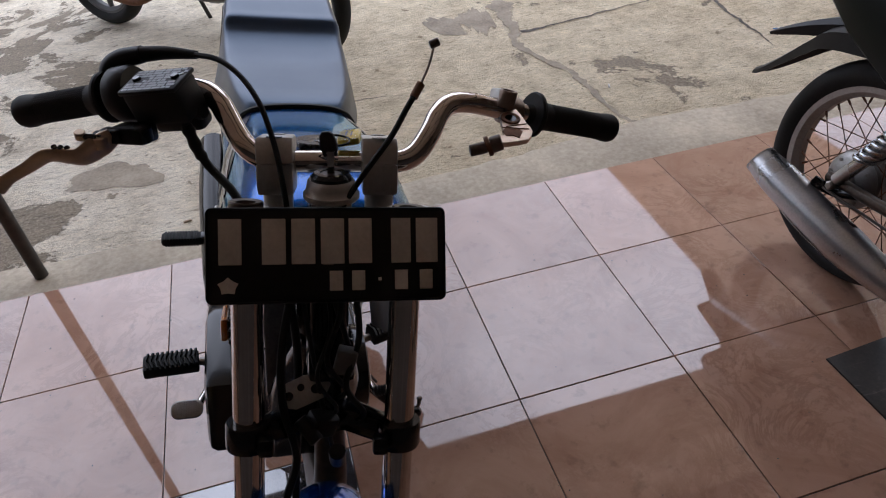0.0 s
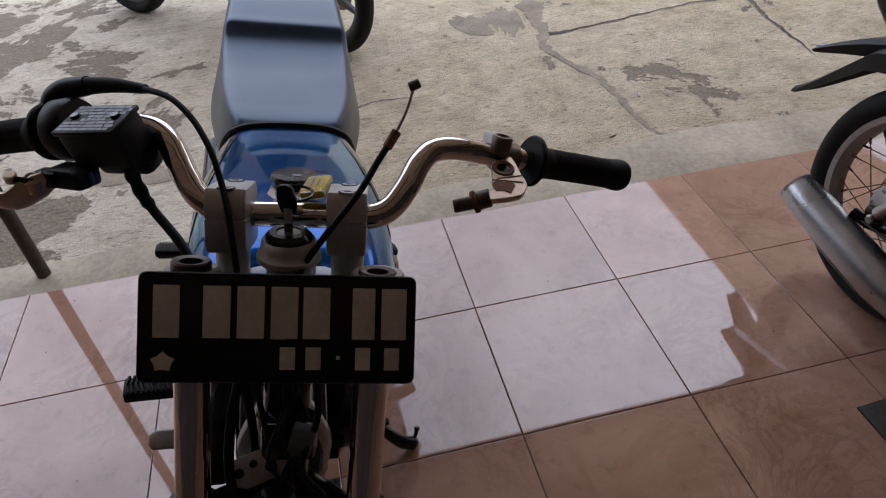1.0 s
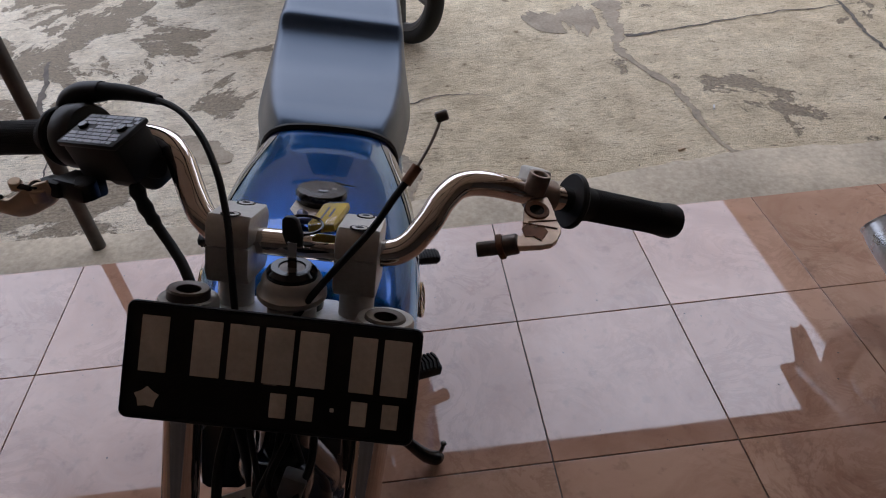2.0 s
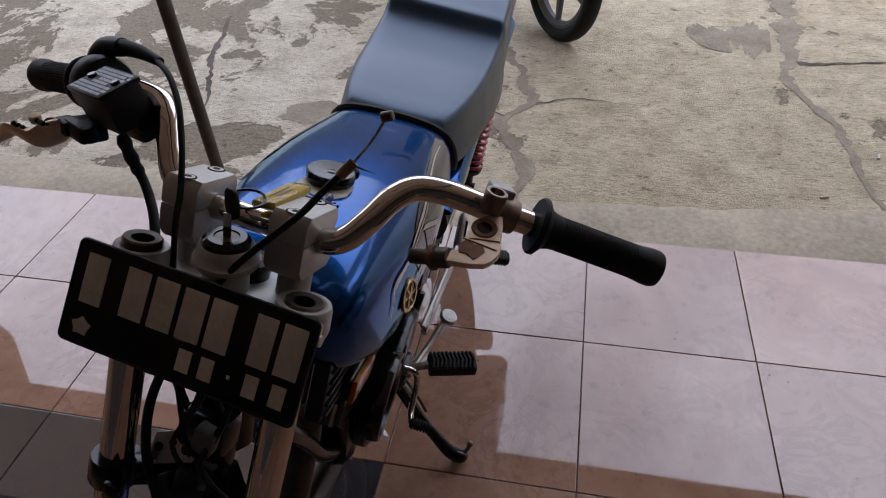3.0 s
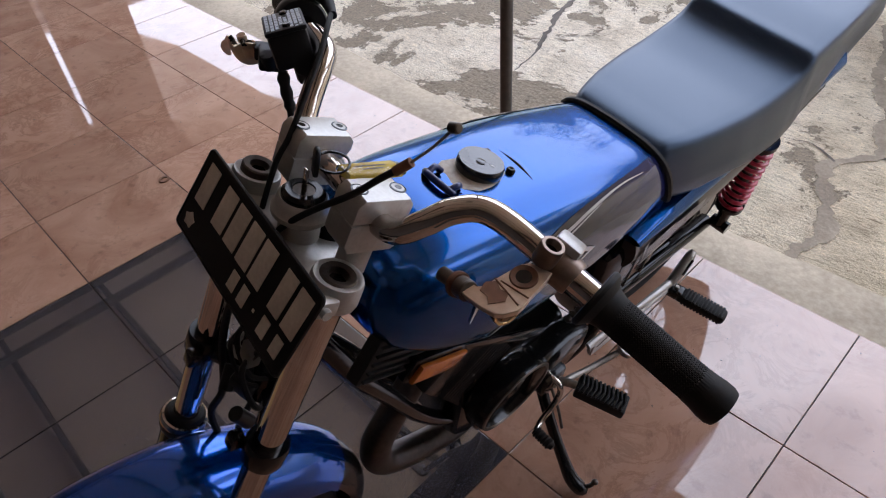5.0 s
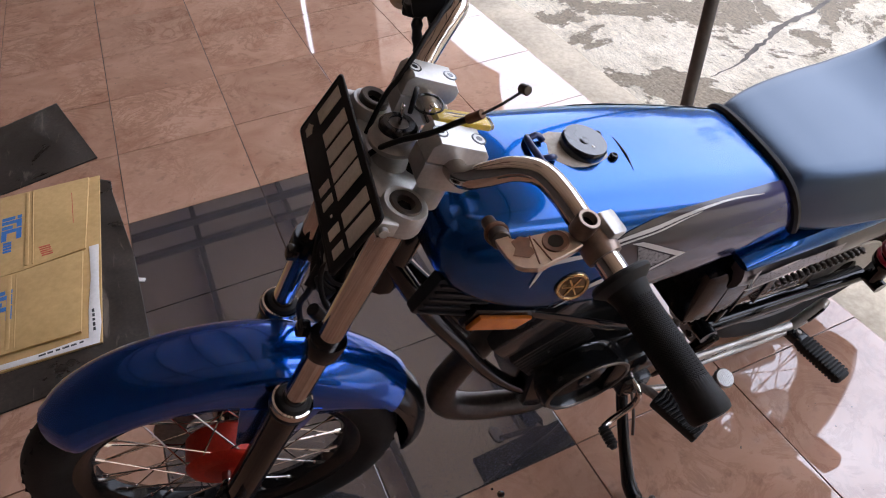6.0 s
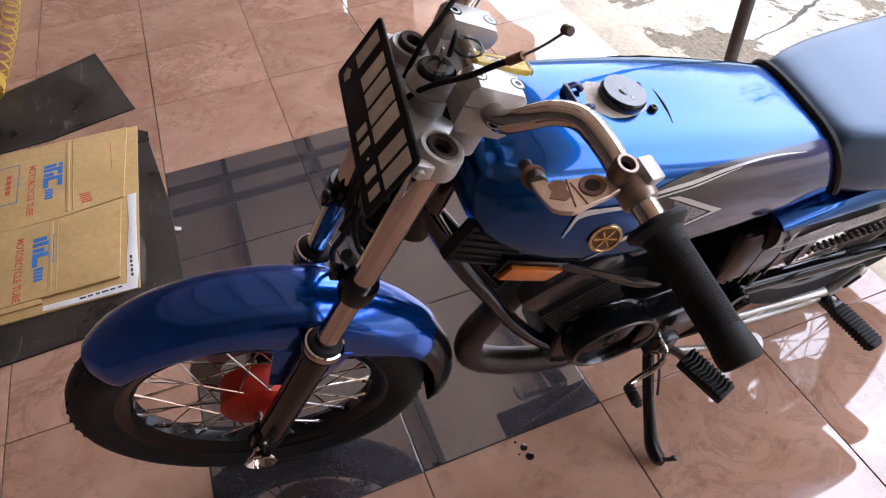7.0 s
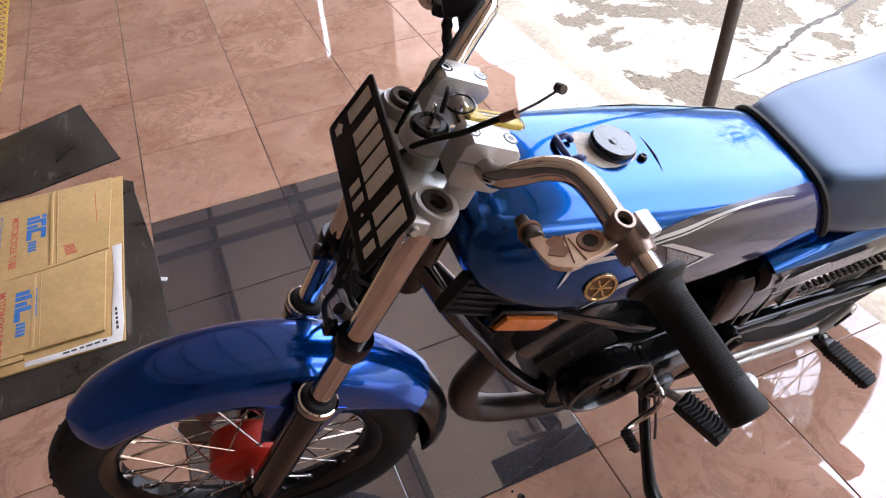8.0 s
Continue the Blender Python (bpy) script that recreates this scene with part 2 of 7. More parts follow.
M_AMBER = surface("amber_reflector", (0.42, 0.10, 0.008), (0.56, 0.15, 0.014), (0.12, 0.25), fine=700, coarse=60, relief=0.5, depth=0.0008, coat=0.6)
M_GOLD = surface("anodised_gold", (0.52, 0.39, 0.26), (0.66, 0.51, 0.36), (0.3, 0.45), 0.6, fine=200, coarse=20, relief=0.08)
M_COPPER = surface("worn_bronze_alloy", (0.54, 0.41, 0.31), (0.70, 0.565, 0.44), (0.34, 0.48), 0.9, fine=160, coarse=22, relief=0.12)
M_PERCH = surface("worn_brown_alloy", (0.17, 0.125, 0.10), (0.28, 0.215, 0.175), (0.28, 0.45), 0.85, fine=160, coarse=22, relief=0.12)
# Mudguard blue, deeper than the tank's and raised in place of missing light.
M_GUARD = surface("deep_blue_metallic_paint", (0.0003, 0.062, 0.355), (0.0006, 0.077, 0.42), (0.14, 0.20), 0.84, fine=1400, coarse=5, relief=0.0, coat=1.0, spec=0.2, tint=(0.01, 0.55, 0.90))
M_PLATE = surface("black_plate_enamel", (0.004, 0.004, 0.005), (0.009, 0.009, 0.009), (0.40, 0.55), fine=220, coarse=12, relief=0.05, spec=0.25)
M_WHITE = surface("aged_white_paint", (0.50, 0.46, 0.40), (0.66, 0.61, 0.55), (0.45, 0.6), fine=260, coarse=30, relief=0.1)
M_SILVER = surface("silver_decal", (0.055, 0.046, 0.045), (0.080, 0.068, 0.067), (0.25, 0.33), 0.2, fine=900, coarse=8, relief=0.0, coat=0.35)


def make_fade(name):
    """Printed film that fades along the tank from warm grey to violet blue."""
    n = Nodes(name)
    co = n.coords(False)
    sep = n.add("ShaderNodeSeparateXYZ")
    n.link(co[0], co[1], sep, 0)
    run = n.add("ShaderNodeMapRange", From_Min=-0.46, From_Max=-0.24, To_Min=0.0, To_Max=1.0)
    n.link(sep, "Y", run, "Value")
    dots = n.noise(co, 900.0, 2.0)
    both = n.mix(0.15, (run, 0), (dots, "Fac"))
    col = n.ramp(both[0], both[1], [(0.15, (0.040, 0.033, 0.036)), (0.5, (0.028, 0.026, 0.052)), (0.95, (0.012, 0.018, 0.090))])
    n.base((col, "Color"))
    n.b.inputs["Roughness"].default_value = 0.10
    n.b.inputs["Specular IOR Level"].default_value = 0.4
    return n.m


M_HATCH = surface("dotted_grey_film", (0.045, 0.040, 0.042), (0.22, 0.21, 0.21), (0.25, 0.35), fine=420, coarse=300, relief=0.0)
M_FADE = make_fade("fading_decal_film")
M_PALE = surface("pale_decal", (0.40, 0.38, 0.36), (0.50, 0.48, 0.46), (0.25, 0.35), fine=500, coarse=10, relief=0.0, coat=0.4)
M_EMBLEM = surface("gold_emblem", (0.50, 0.34, 0.14), (0.62, 0.45, 0.22), (0.2, 0.3), 0.8, fine=400, coarse=40, relief=0.05)
M_BRONZE = surface("brown_enamel", (0.10, 0.055, 0.025), (0.16, 0.09, 0.04), (0.25, 0.35), 0.4, fine=400, coarse=40, relief=0.05)
M_PRIMER = surface("scuffed_bare_tank", (0.30, 0.255, 0.205), (0.48, 0.43, 0.36), (0.40, 0.6), 0.2, fine=200, coarse=40, relief=0.1)
M_CAP = surface("worn_cap_paint", (0.006, 0.006, 0.007), (0.030, 0.030, 0.033), (0.14, 0.30), 0.2, fine=160, coarse=34, relief=0.06, coat=0.3)
M_HINGE = surface("dark_blue_paint", (0.004, 0.010, 0.06), (0.008, 0.020, 0.10), (0.3, 0.4), 0.3, fine=300, coarse=20, relief=0.05, coat=0.4)
M_HOSE = surface("orange_yellow_hose", (0.50, 0.31, 0.04), (0.62, 0.42, 0.07), (0.3, 0.45), fine=160, coarse=30, relief=0.05)


def make_clear(name):
    n = Nodes(name)
    n.b.inputs["Base Color"].default_value = (0.93, 0.92, 0.84, 1)
    n.b.inputs["Transmission Weight"].default_value = 0.92
    n.b.inputs["IOR"].default_value = 1.2
    scuffs = n.noise(n.coords(True), 160.0, 3.0)
    g = n.ramp(scuffs, "Fac", [(0.3, 0.05), (0.7, 0.22)])
    n.rough((g, "Color"))
    return n.m


M_SLIP = surface("yellow_paper", (0.66, 0.44, 0.012), (0.80, 0.58, 0.03), (0.6, 0.75), fine=160, coarse=30, relief=0.05)
M_CLEAR = make_clear("scuffed_clear_plastic")
M_CARD = surface("brown_cardboard", (0.37, 0.232, 0.085), (0.50, 0.325, 0.135), (0.8, 0.92), fine=60, coarse=5, relief=0.2, depth=0.001)
M_PAPER = surface("white_paper", (0.62, 0.60, 0.57), (0.74, 0.72, 0.69), (0.75, 0.9), fine=90, coarse=8)
M_INK_BLUE = surface("blue_print", (0.02, 0.12, 0.36), (0.04, 0.17, 0.44), (0.75, 0.9), fine=200, coarse=20)
M_INK_RED = surface("red_print", (0.40, 0.06, 0.03), (0.52, 0.10, 0.06), (0.75, 0.9), fine=200, coarse=20)
M_INK_BLACK = surface("black_print", (0.03, 0.03, 0.03), (0.06, 0.06, 0.06), (0.7, 0.9), fine=200, coarse=20)


def make_mat(name):
    """Worn rubber sheet with dust rubbed into patches and pale drag marks."""
    n = Nodes(name)
    co = n.coords(False)
    cloud = n.noise(co, 6.0, 6.0, 0.65, 0.5)
    grain = n.noise(co, 120.0, 3.0)
    both = n.mix(0.3, (cloud, "Fac"), (grain, "Fac"))
    col = n.ramp(both[0], both[1], [(0.36, (0.012, 0.0105, 0.009)), (0.56, (0.034, 0.028, 0.023)), (0.68, (0.075, 0.062, 0.050))])
    pull = n.add("ShaderNodeVectorMath")
    pull.operation = "MULTIPLY"
    n.t.links.new(co[0].outputs[co[1]], pull.inputs[0])
    pull.inputs[1].default_value = (5.0, 24.0, 1.0)
    rub = n.noise((pull, "Vector"), 1.0, 4.0, 0.6, 1.4)
    rub_r = n.ramp(rub, "Fac", [(0.61, 0.0), (0.70, 0.55)])
    mixed = n.mix((rub_r, "Color"), (col, "Color"), (0.17, 0.145, 0.12))
    n.base(mixed)
    g = n.ramp(cloud, "Fac", [(0.35, 0.26), (0.65, 0.58)])
    n.rough((g, "Color"))
    n.bump((grain, "Fac"), 0.25, 0.001)
    return n.m


M_MAT = make_mat("black_rubber_mat")
M_DARKGREEN = surface("dark_green_plastic", (0.0022, 0.0036, 0.0030), (0.0045, 0.0070, 0.0058), (0.30, 0.45), fine=180, coarse=8, relief=0.08, spec=0.10)
M_GREY = surface("grey_plastic", (0.07, 0.07, 0.07), (0.11, 0.11, 0.11), (0.45, 0.6), fine=180, coarse=8, relief=0.1)
M_RUST = surface("rusty_steel", (0.10, 0.045, 0.025), (0.24, 0.12, 0.07), (0.6, 0.85), 0.3, fine=120, coarse=14, relief=0.3)
M_LEAF = surface("tree_leaves", (0.035, 0.060, 0.018), (0.075, 0.115, 0.035), (0.5, 0.7), fine=8, coarse=1.0, relief=0.0)
M_BARK = surface("tree_bark", (0.07, 0.055, 0.04), (0.13, 0.10, 0.075), (0.8, 0.95), fine=20, coarse=2, relief=0.4, depth=0.01)
M_DRUM = surface("dull_alloy", (0.30, 0.29, 0.28), (0.42, 0.41, 0.39), (0.4, 0.55), 0.8, fine=150, coarse=14, relief=0.12)
M_BRUSHED = surface("brushed_muffler_steel", (0.34, 0.35, 0.36), (0.50, 0.50, 0.50), (0.22, 0.38), 0.95, fine=200, coarse=7, relief=0.08)
M_WET = surface("oil_drop", (0.01, 0.006, 0.004), (0.02, 0.012, 0.008), (0.05, 0.1), fine=100, coarse=10, relief=0.0)
M_POST = surface("painted_post", (0.040, 0.034, 0.028), (0.085, 0.070, 0.058), (0.45, 0.7), fine=60, coarse=10, relief=0.2)


# ---- mesh helpers ----
def merge(bm, tmp, m=None):
    """Adds the geometry of tmp, moved by m, to bm."""
    if m is not None:
        tmp.transform(m)
    me = bpy.data.meshes.new("tmp")
    tmp.to_mesh(me)
    tmp.free()
    bm.from_mesh(me)
    bpy.data.meshes.remove(me)
    return bm


def box(size, m=None, bevel=0.0, bm=None, segs=2):
    tmp = bmesh.new()
    bmesh.ops.create_cube(tmp, size=1.0)
    for v in tmp.verts:
        v.co = Vector((v.co.x * size[0], v.co.y * size[1], v.co.z * size[2]))
    if bevel:
        bmesh.ops.bevel(tmp, geom=tmp.edges[:], offset=bevel, segments=segs, profile=0.5, affect="EDGES")
    return merge(bm or bmesh.new(), tmp, m)


def lathe(profile, m=None, segs=28, bm=None, closed=False):
    """Turns a profile of (radius, z) round z."""
    tmp = bmesh.new()
    rows = []
    for k in range(segs):
        a = 2 * math.pi * k / segs
        rows.append([tmp.verts.new((r * math.cos(a), r * math.sin(a), z)) for r, z in profile])
    n = len(profile)
    for k in range(segs):
        a, b = rows[k], rows[(k + 1) % segs]
        for i in range(n if closed else n - 1):
            j = (i + 1) % n
            tmp.faces.new((a[i], b[i], b[j], a[j]))
    bmesh.ops.remove_doubles(tmp, verts=tmp.verts[:], dist=1e-6)
    if not closed:
        for end in (0, n - 1):
            if profile[end][0] > 1e-5:
                loop = [v for v in tmp.verts if abs(v.co.z - profile[end][1]) < 1e-6 and abs(math.hypot(v.co.x, v.co.y) - profile[end][0]) < 1e-6]
                loop.sort(key=lambda v: math.atan2(v.co.y, v.co.x))
                try:
                    tmp.faces.new(loop)
                except ValueError:
                    pass
    bmesh.ops.recalc_face_normals(tmp, faces=tmp.faces[:])
    return merge(bm or bmesh.new(), tmp, m)


def spline(pts, n=8):
    """A smooth line through the points."""
    p = [Vector(q) for q in pts]
    if len(p) < 3:
        return [p[0].lerp(p[1], k / n) for k in range(n + 1)]
    p = [2 * p[0] - p[1]] + p + [2 * p[-1] - p[-2]]
    out = []
    for i in range(1, len(p) - 2):
        for k in range(n):
            t = k / n
            a, b, c, d = p[i - 1], p[i], p[i + 1], p[i + 2]
            out.append(0.5 * (2 * b + (c - a) * t + (2 * a - 5 * b + 4 * c - d) * t * t + (3 * b - a - 3 * c + d) * t ** 3))
    out.append(p[-2])
    return out


def tube(pts, r, m=None, segs=12, n=6, bm=None, smooth=True, squash=1.0):
    """A pipe along a line; r may be a list spread along it."""
    line = spline(pts, n) if smooth else [Vector(q) for q in pts]
    tmp = bmesh.new()
    rings = []
    up = None
    for k, c in enumerate(line):
        d = (line[min(k + 1, len(line) - 1)] - line[max(k - 1, 0)]).normalized()
        if up is None:
            up = d.orthogonal().normalized()
        up = (up - d * up.dot(d)).normalized()
        side = d.cross(up)
        if isinstance(r, (int, float)):
            rr = r
        else:
            f = k / (len(line) - 1) * (len(r) - 1)
            i = min(int(f), len(r) - 2)
            rr = r[i] + (r[i + 1] - r[i]) * (f - i)
        rings.append([tmp.verts.new(c + rr * (math.cos(2 * math.pi * s / segs) * up * squash + math.sin(2 * math.pi * s / segs) * side)) for s in range(segs)])
    for a, b in zip(rings, rings[1:]):
        for s in range(segs):
            tmp.faces.new((a[s], a[(s + 1) % segs], b[(s + 1) % segs], b[s]))
    tmp.faces.new(rings[0][::-1])
    tmp.faces.new(rings[-1])
    bmesh.ops.recalc_face_normals(tmp, faces=tmp.faces[:])
    return merge(bm or bmesh.new(), tmp, m)


def loft(rings, m=None, bm=None, closed=True, caps=True):
    """A skin over rings of points of equal number."""
    tmp = bmesh.new()
    vs = [[tmp.verts.new(p) for p in ring] for ring in rings]
    n = len(vs[0])
    for a, b in zip(vs, vs[1:]):
        for s in range(n if closed else n - 1):
            tmp.faces.new((a[s], a[(s + 1) % n], b[(s + 1) % n], b[s]))
    if caps and closed:
        tmp.faces.new(vs[0][::-1])
        tmp.faces.new(vs[-1])
    bmesh.ops.recalc_face_normals(tmp, faces=tmp.faces[:])
    return merge(bm or bmesh.new(), tmp, m)


def prism(outline, depth, m=None, bevel=0.0, bm=None):
    """A flat outline in x, y with a thickness along z, centred."""
    tmp = bmesh.new()
    lo = [tmp.verts.new((x, y, -depth / 2)) for x, y in outline]
    hi = [tmp.verts.new((x, y, depth / 2)) for x, y in outline]
    n = len(lo)
    tmp.faces.new(lo[::-1])
    tmp.faces.new(hi)
    for i in range(n):
        tmp.faces.new((lo[i], lo[(i + 1) % n], hi[(i + 1) % n], hi[i]))
    bmesh.ops.recalc_face_normals(tmp, faces=tmp.faces[:])
    if bevel:
        rim = [e for e in tmp.edges if abs(e.verts[0].co.z - e.verts[1].co.z) < 1e-7]
        bmesh.ops.bevel(tmp, geom=rim, offset=bevel, segments=2, profile=0.5, affect="EDGES")
    return merge(bm or bmesh.new(), tmp, m)


def rounded(w, h, r, n=5):
    """The outline of a rectangle with round corners."""
    pts = []
    for cx, cy, a0 in ((w / 2 - r, h / 2 - r, 0), (-w / 2 + r, h / 2 - r, 90), (-w / 2 + r, -h / 2 + r, 180), (w / 2 - r, -h / 2 + r, 270)):
        pts += [(cx + r * math.cos(radians(a0 + 90 * k / n)), cy + r * math.sin(radians(a0 + 90 * k / n))) for k in range(n + 1)]
    return pts


def cyl(a, b, r, segs=20, bm=None, chamfer=0.0, r2=None):
    """A round bar from a to b."""
    a, b = Vector(a), Vector(b)
    h, r2 = (b - a).length, r if r2 is None else r2
    c = min(chamfer, h * 0.4)
    prof = [(0, 0), (r - c, 0), (r, c), (r2, h - c), (r2 - c, h), (0, h)] if c else [(0, 0), (r, 0), (r2, h), (0, h)]
    m = Matrix.Translation(a) @ (b - a).to_track_quat("Z", "Y").to_matrix().to_4x4()
    return lathe(prof, m, segs, bm)


def mesh_of(name, bm, material, sharp=38):
    lim = radians(sharp)
    for f in bm.faces:
        f.smooth = True
    for e in bm.edges:
        if len(e.link_faces) == 2 and e.calc_face_angle(0) > lim:
            e.smooth = False
    me = bpy.data.meshes.new(name)
    bm.to_mesh(me)
    bm.free()
    me.materials.append(material)
    return me


def thing(name, label, category, m=None, group="", kind=""):
    ob = new(name)
    ob.empty_display_size = 0.1
    if m is not None:
        ob.matrix_world = m
    return tagged(ob, label, category, group, kind)


def part(name, bm, material, parent, label="", sharp=38):
    """One mesh object under a thing or a part."""
    ob = new(name, mesh_of(name, bm, material, sharp))
    ob.parent = parent
    return tagged(ob, label) if label else ob


def solo(name, bm, material, label, category, m=None, group="", kind="", sharp=38):
    """A thing that is one mesh."""
    ob = new(name, mesh_of(name, bm, material, sharp))
    if m is not None:
        ob.matrix_world = m
    return tagged(ob, label, category, group, kind)


def again(ob, m):
    """A sibling on the same mesh, at the pose m under the same parent."""
    o = new(ob.name.split(".")[0], ob.data)
    o.parent = ob.parent
    o.matrix_basis = m
    return o


def flip(bm):
    """A mirrored copy in x."""
    c = bm.copy()
    c.transform(Matrix.Diagonal((-1, 1, 1, 1)))
    bmesh.ops.reverse_faces(c, faces=c.faces[:])
    return c


def lerp_table(table, x):
    """Values from rows of (x, a, b, ...), smoothly between them."""
    xs = [row[0] for row in table]
    if x <= xs[0]:
        return table[0][1:]
    if x >= xs[-1]:
        return table[-1][1:]
    i = max(k for k in range(len(xs)) if xs[k] <= x)
    i = min(i, len(xs) - 2)
    t = (x - xs[i]) / (xs[i + 1] - xs[i])
    out = []
    h = xs[i + 1] - xs[i]
    for c in range(1, len(table[0])):
        p1, p2 = table[i][c], table[i + 1][c]
        m1 = (p2 - table[i - 1][c]) / (xs[i + 1] - xs[i - 1]) if i else (p2 - p1) / h
        m2 = (table[i + 2][c] - p1) / (xs[i + 2] - xs[i]) if i + 2 < len(table) else (p2 - p1) / h
        out.append((2 * t ** 3 - 3 * t * t + 1) * p1 + (t ** 3 - 2 * t * t + t) * h * m1 + (3 * t * t - 2 * t ** 3) * p2 + (t ** 3 - t * t) * h * m2)
    return tuple(out)


# ---- the place ----
TILE, ROOF_Z = 0.4, 3.05
yard_bm = bmesh.new()
for quad in (((-300, 0.395, -0.012), (300, 0.395, -0.012), (300, 600, -0.012), (-300, 600, -0.012)),):
    yard_bm.faces.new([yard_bm.verts.new(p) for p in quad])
yard = new("ground", mesh_of("ground", yard_bm, M_CONCRETE))
tagged(yard, "pale weathered concrete yard with worn patches", "ground", kind="structure")

apron_bm = bmesh.new()
edge = [(-8.0, 0.66), (-3.0, 0.60), (-1.6, 0.55), (-0.7, 0.555), (0.0, 0.60), (0.5, 0.66), (1.2, 0.62), (3.0, 0.65)]
random.seed(4)
rag = []
for (x0, y0), (x1, y1) in zip(edge, edge[1:]):
    for k in range(12):
        f = k / 12
        rag.append((x0 + (x1 - x0) * f, y0 + (y1 - y0) * f + random.uniform(-0.008, 0.008)))
low = [apron_bm.verts.new((x, 0.396, -0.006)) for x, _ in rag]
high = [apron_bm.verts.new((x, y, -0.008)) for x, y in rag]
deep = [apron_bm.verts.new((x, y + 0.004, -0.013)) for x, y in rag]
for i in range(len(rag) - 1):
    apron_bm.faces.new((low[i], low[i + 1], high[i + 1], high[i]))
    apron_bm.faces.new((high[i], high[i + 1], deep[i + 1], deep[i]))
apron = new("pavement", mesh_of("pavement", apron_bm, M_APRON))
tagged(apron, "smooth trowelled concrete strip along the tiles", "pavement", kind="structure")

X0, X1, Y0, Y1 = -8.4, 3.2, -3.6, 0.4
floor = new("floor", mesh_of("floor", box((X1 - X0, Y1 - Y0, 0.05), Matrix.Translation(((X0 + X1) / 2, (Y0 + Y1) / 2, -0.0285))), M_GROUT))
tagged(floor, "glazed orange marbled tile floor with black tiles set in", "floor", kind="structure")


def wall(name, a, b, thick=0.14, height=ROOF_Z + 0.084, z0=0.0, material=None):
    a, b = Vector((*a, 0)), Vector((*b, 0))
    m = Matrix.Translation((a + b) / 2 + Vector((0, 0, (z0 + height) / 2))) @ Matrix.Rotation(math.atan2(b.y - a.y, b.x - a.x), 4, "Z")
    ob = new(name, mesh_of(name, box(((b - a).length, thick, height - z0), m), material or M_WALL))
    return tagged(ob, "plain painted plaster wall, added out of view", "wall", kind="structure")


# Unseen rear wall, kept dark so the bike's front stays in shade.
wall("wall_south", (-8.4, -3.67), (3.2, -3.67), material=M_SHADE_WALL)
# Unseen walls added round the yard to block bright low sky from reflections.
wall("wall_yard_north", (-14.0, 13.5), (14.0, 13.5), 0.2, 3.6, -0.02)
wall("wall_yard_west", (-14.1, 0.6), (-14.1, 13.4), 0.2, 3.6, -0.02)
wall("wall_yard_east", (14.1, 0.6), (14.1, 13.4), 0.2, 3.6, -0.02)
wall("wall_east", (3.27, -3.6), (3.27, 0.4))
# Unseen west wall; its end and slit are placed to shape floor reflections.
wall("wall_west", (-8.33, -3.6), (-8.33, 0.68))
wall("wall_west_end", (-8.33, 0.76), (-8.33, 1.62))
wall("wall_west_lintel", (-8.33, 0.68), (-8.33, 0.76), z0=2.75)

# Outline of the unseen roof, cut to shape the sky mirrored in the tiles.
roof_bm = prism([(-8.5, -3.8), (5.4, -3.8), (5.4, 8.0), (2.72, 8.0), (2.72, 1.52), (-4.7, 1.52), (-5.3, 2.05), (-6.36, 2.52), (-7.1, 2.84), (-7.4, 3.0), (-8.0, 2.86), (-10.4, 2.84), (-12.0, 2.52), (-14.0, 2.75), (-14.0, 1.97), (-12.2, 1.97), (-12.2, 1.72), (-8.5, 1.72)], 0.03, Matrix.Translation((0, 0, ROOF_Z + 0.10)))
roof = new("ceiling", mesh_of("ceiling", roof_bm, M_ROOF))
tagged(roof, "grey sheet metal roof on dark beams", "ceiling", kind="structure")
beams_bm = bmesh.new()
for k in range(6):
    y = -3.1 + 0.92 * k
    box((11.8, 0.045, 0.08), Matrix.Translation((-2.45, y, ROOF_Z + 0.02)), 0.0, beams_bm)
for x in (-7.4, -5.92, -5.57, 0.6, 2.4):
    box((0.045, 5.2, 0.07), Matrix.Translation((x, -1.15, ROOF_Z - 0.075)), 0.0, beams_bm)
beams = new("trim", mesh_of("trim", beams_bm, M_BEAM))
tagged(beams, "dark steel roof beams", "beam", kind="structure")


# ---- the blue motorcycle ----
# Its own axes: x to its left, y to its rear, z up; it leans on its side stand.
bike = thing("motorcycle", "blue motorcycle with chrome bars, stripped of headlamp, on its side stand", "motorcycle", pose(-0.906, 0.0, 0.0, 0, 11.5, -2.0))
HEAD = Matrix.Translation((0.002, -0.747, 0.912)) @ pose(0, 0, 0, -24.3, 0, 0) @ pose(0, 0, 0, 0, 0, -8.0)
LEGS = Matrix.Translation((0.002, -0.747, 0.912)) @ pose(0, 0, 0, -24.3, 0, 0) @ pose(0, 0, 0, 0, 0, -8.3) @ pose(0, 0, 0, 0, 2.0, 0)
BX = 0.013


def turned(bm):
    """From the steering's axes (z up along the fork, y to the rear) to the motorcycle's."""
    bm.transform(HEAD)
    return bm


def lower(bm):
    """From the fork legs' axes to the motorcycle's."""
    bm.transform(LEGS)
    return bm


def tube_h(pts, r, **kw):
    return turned(tube(pts, r, **kw))


# Tank: rows of y, half width, top, bottom.
TANK = [(-0.728, 0.070, 0.838, 0.792), (-0.715, 0.088, 0.858, 0.772), (-0.68, 0.103, 0.872, 0.742), (-0.62, 0.115, 0.868, 0.706), (-0.53, 0.122, 0.846, 0.684),
        (-0.41, 0.122, 0.813, 0.674), (-0.30, 0.113, 0.780, 0.662), (-0.23, 0.104, 0.757, 0.654), (-0.19, 0.100, 0.728, 0.650), (-0.16, 0.095, 0.690, 0.647)]
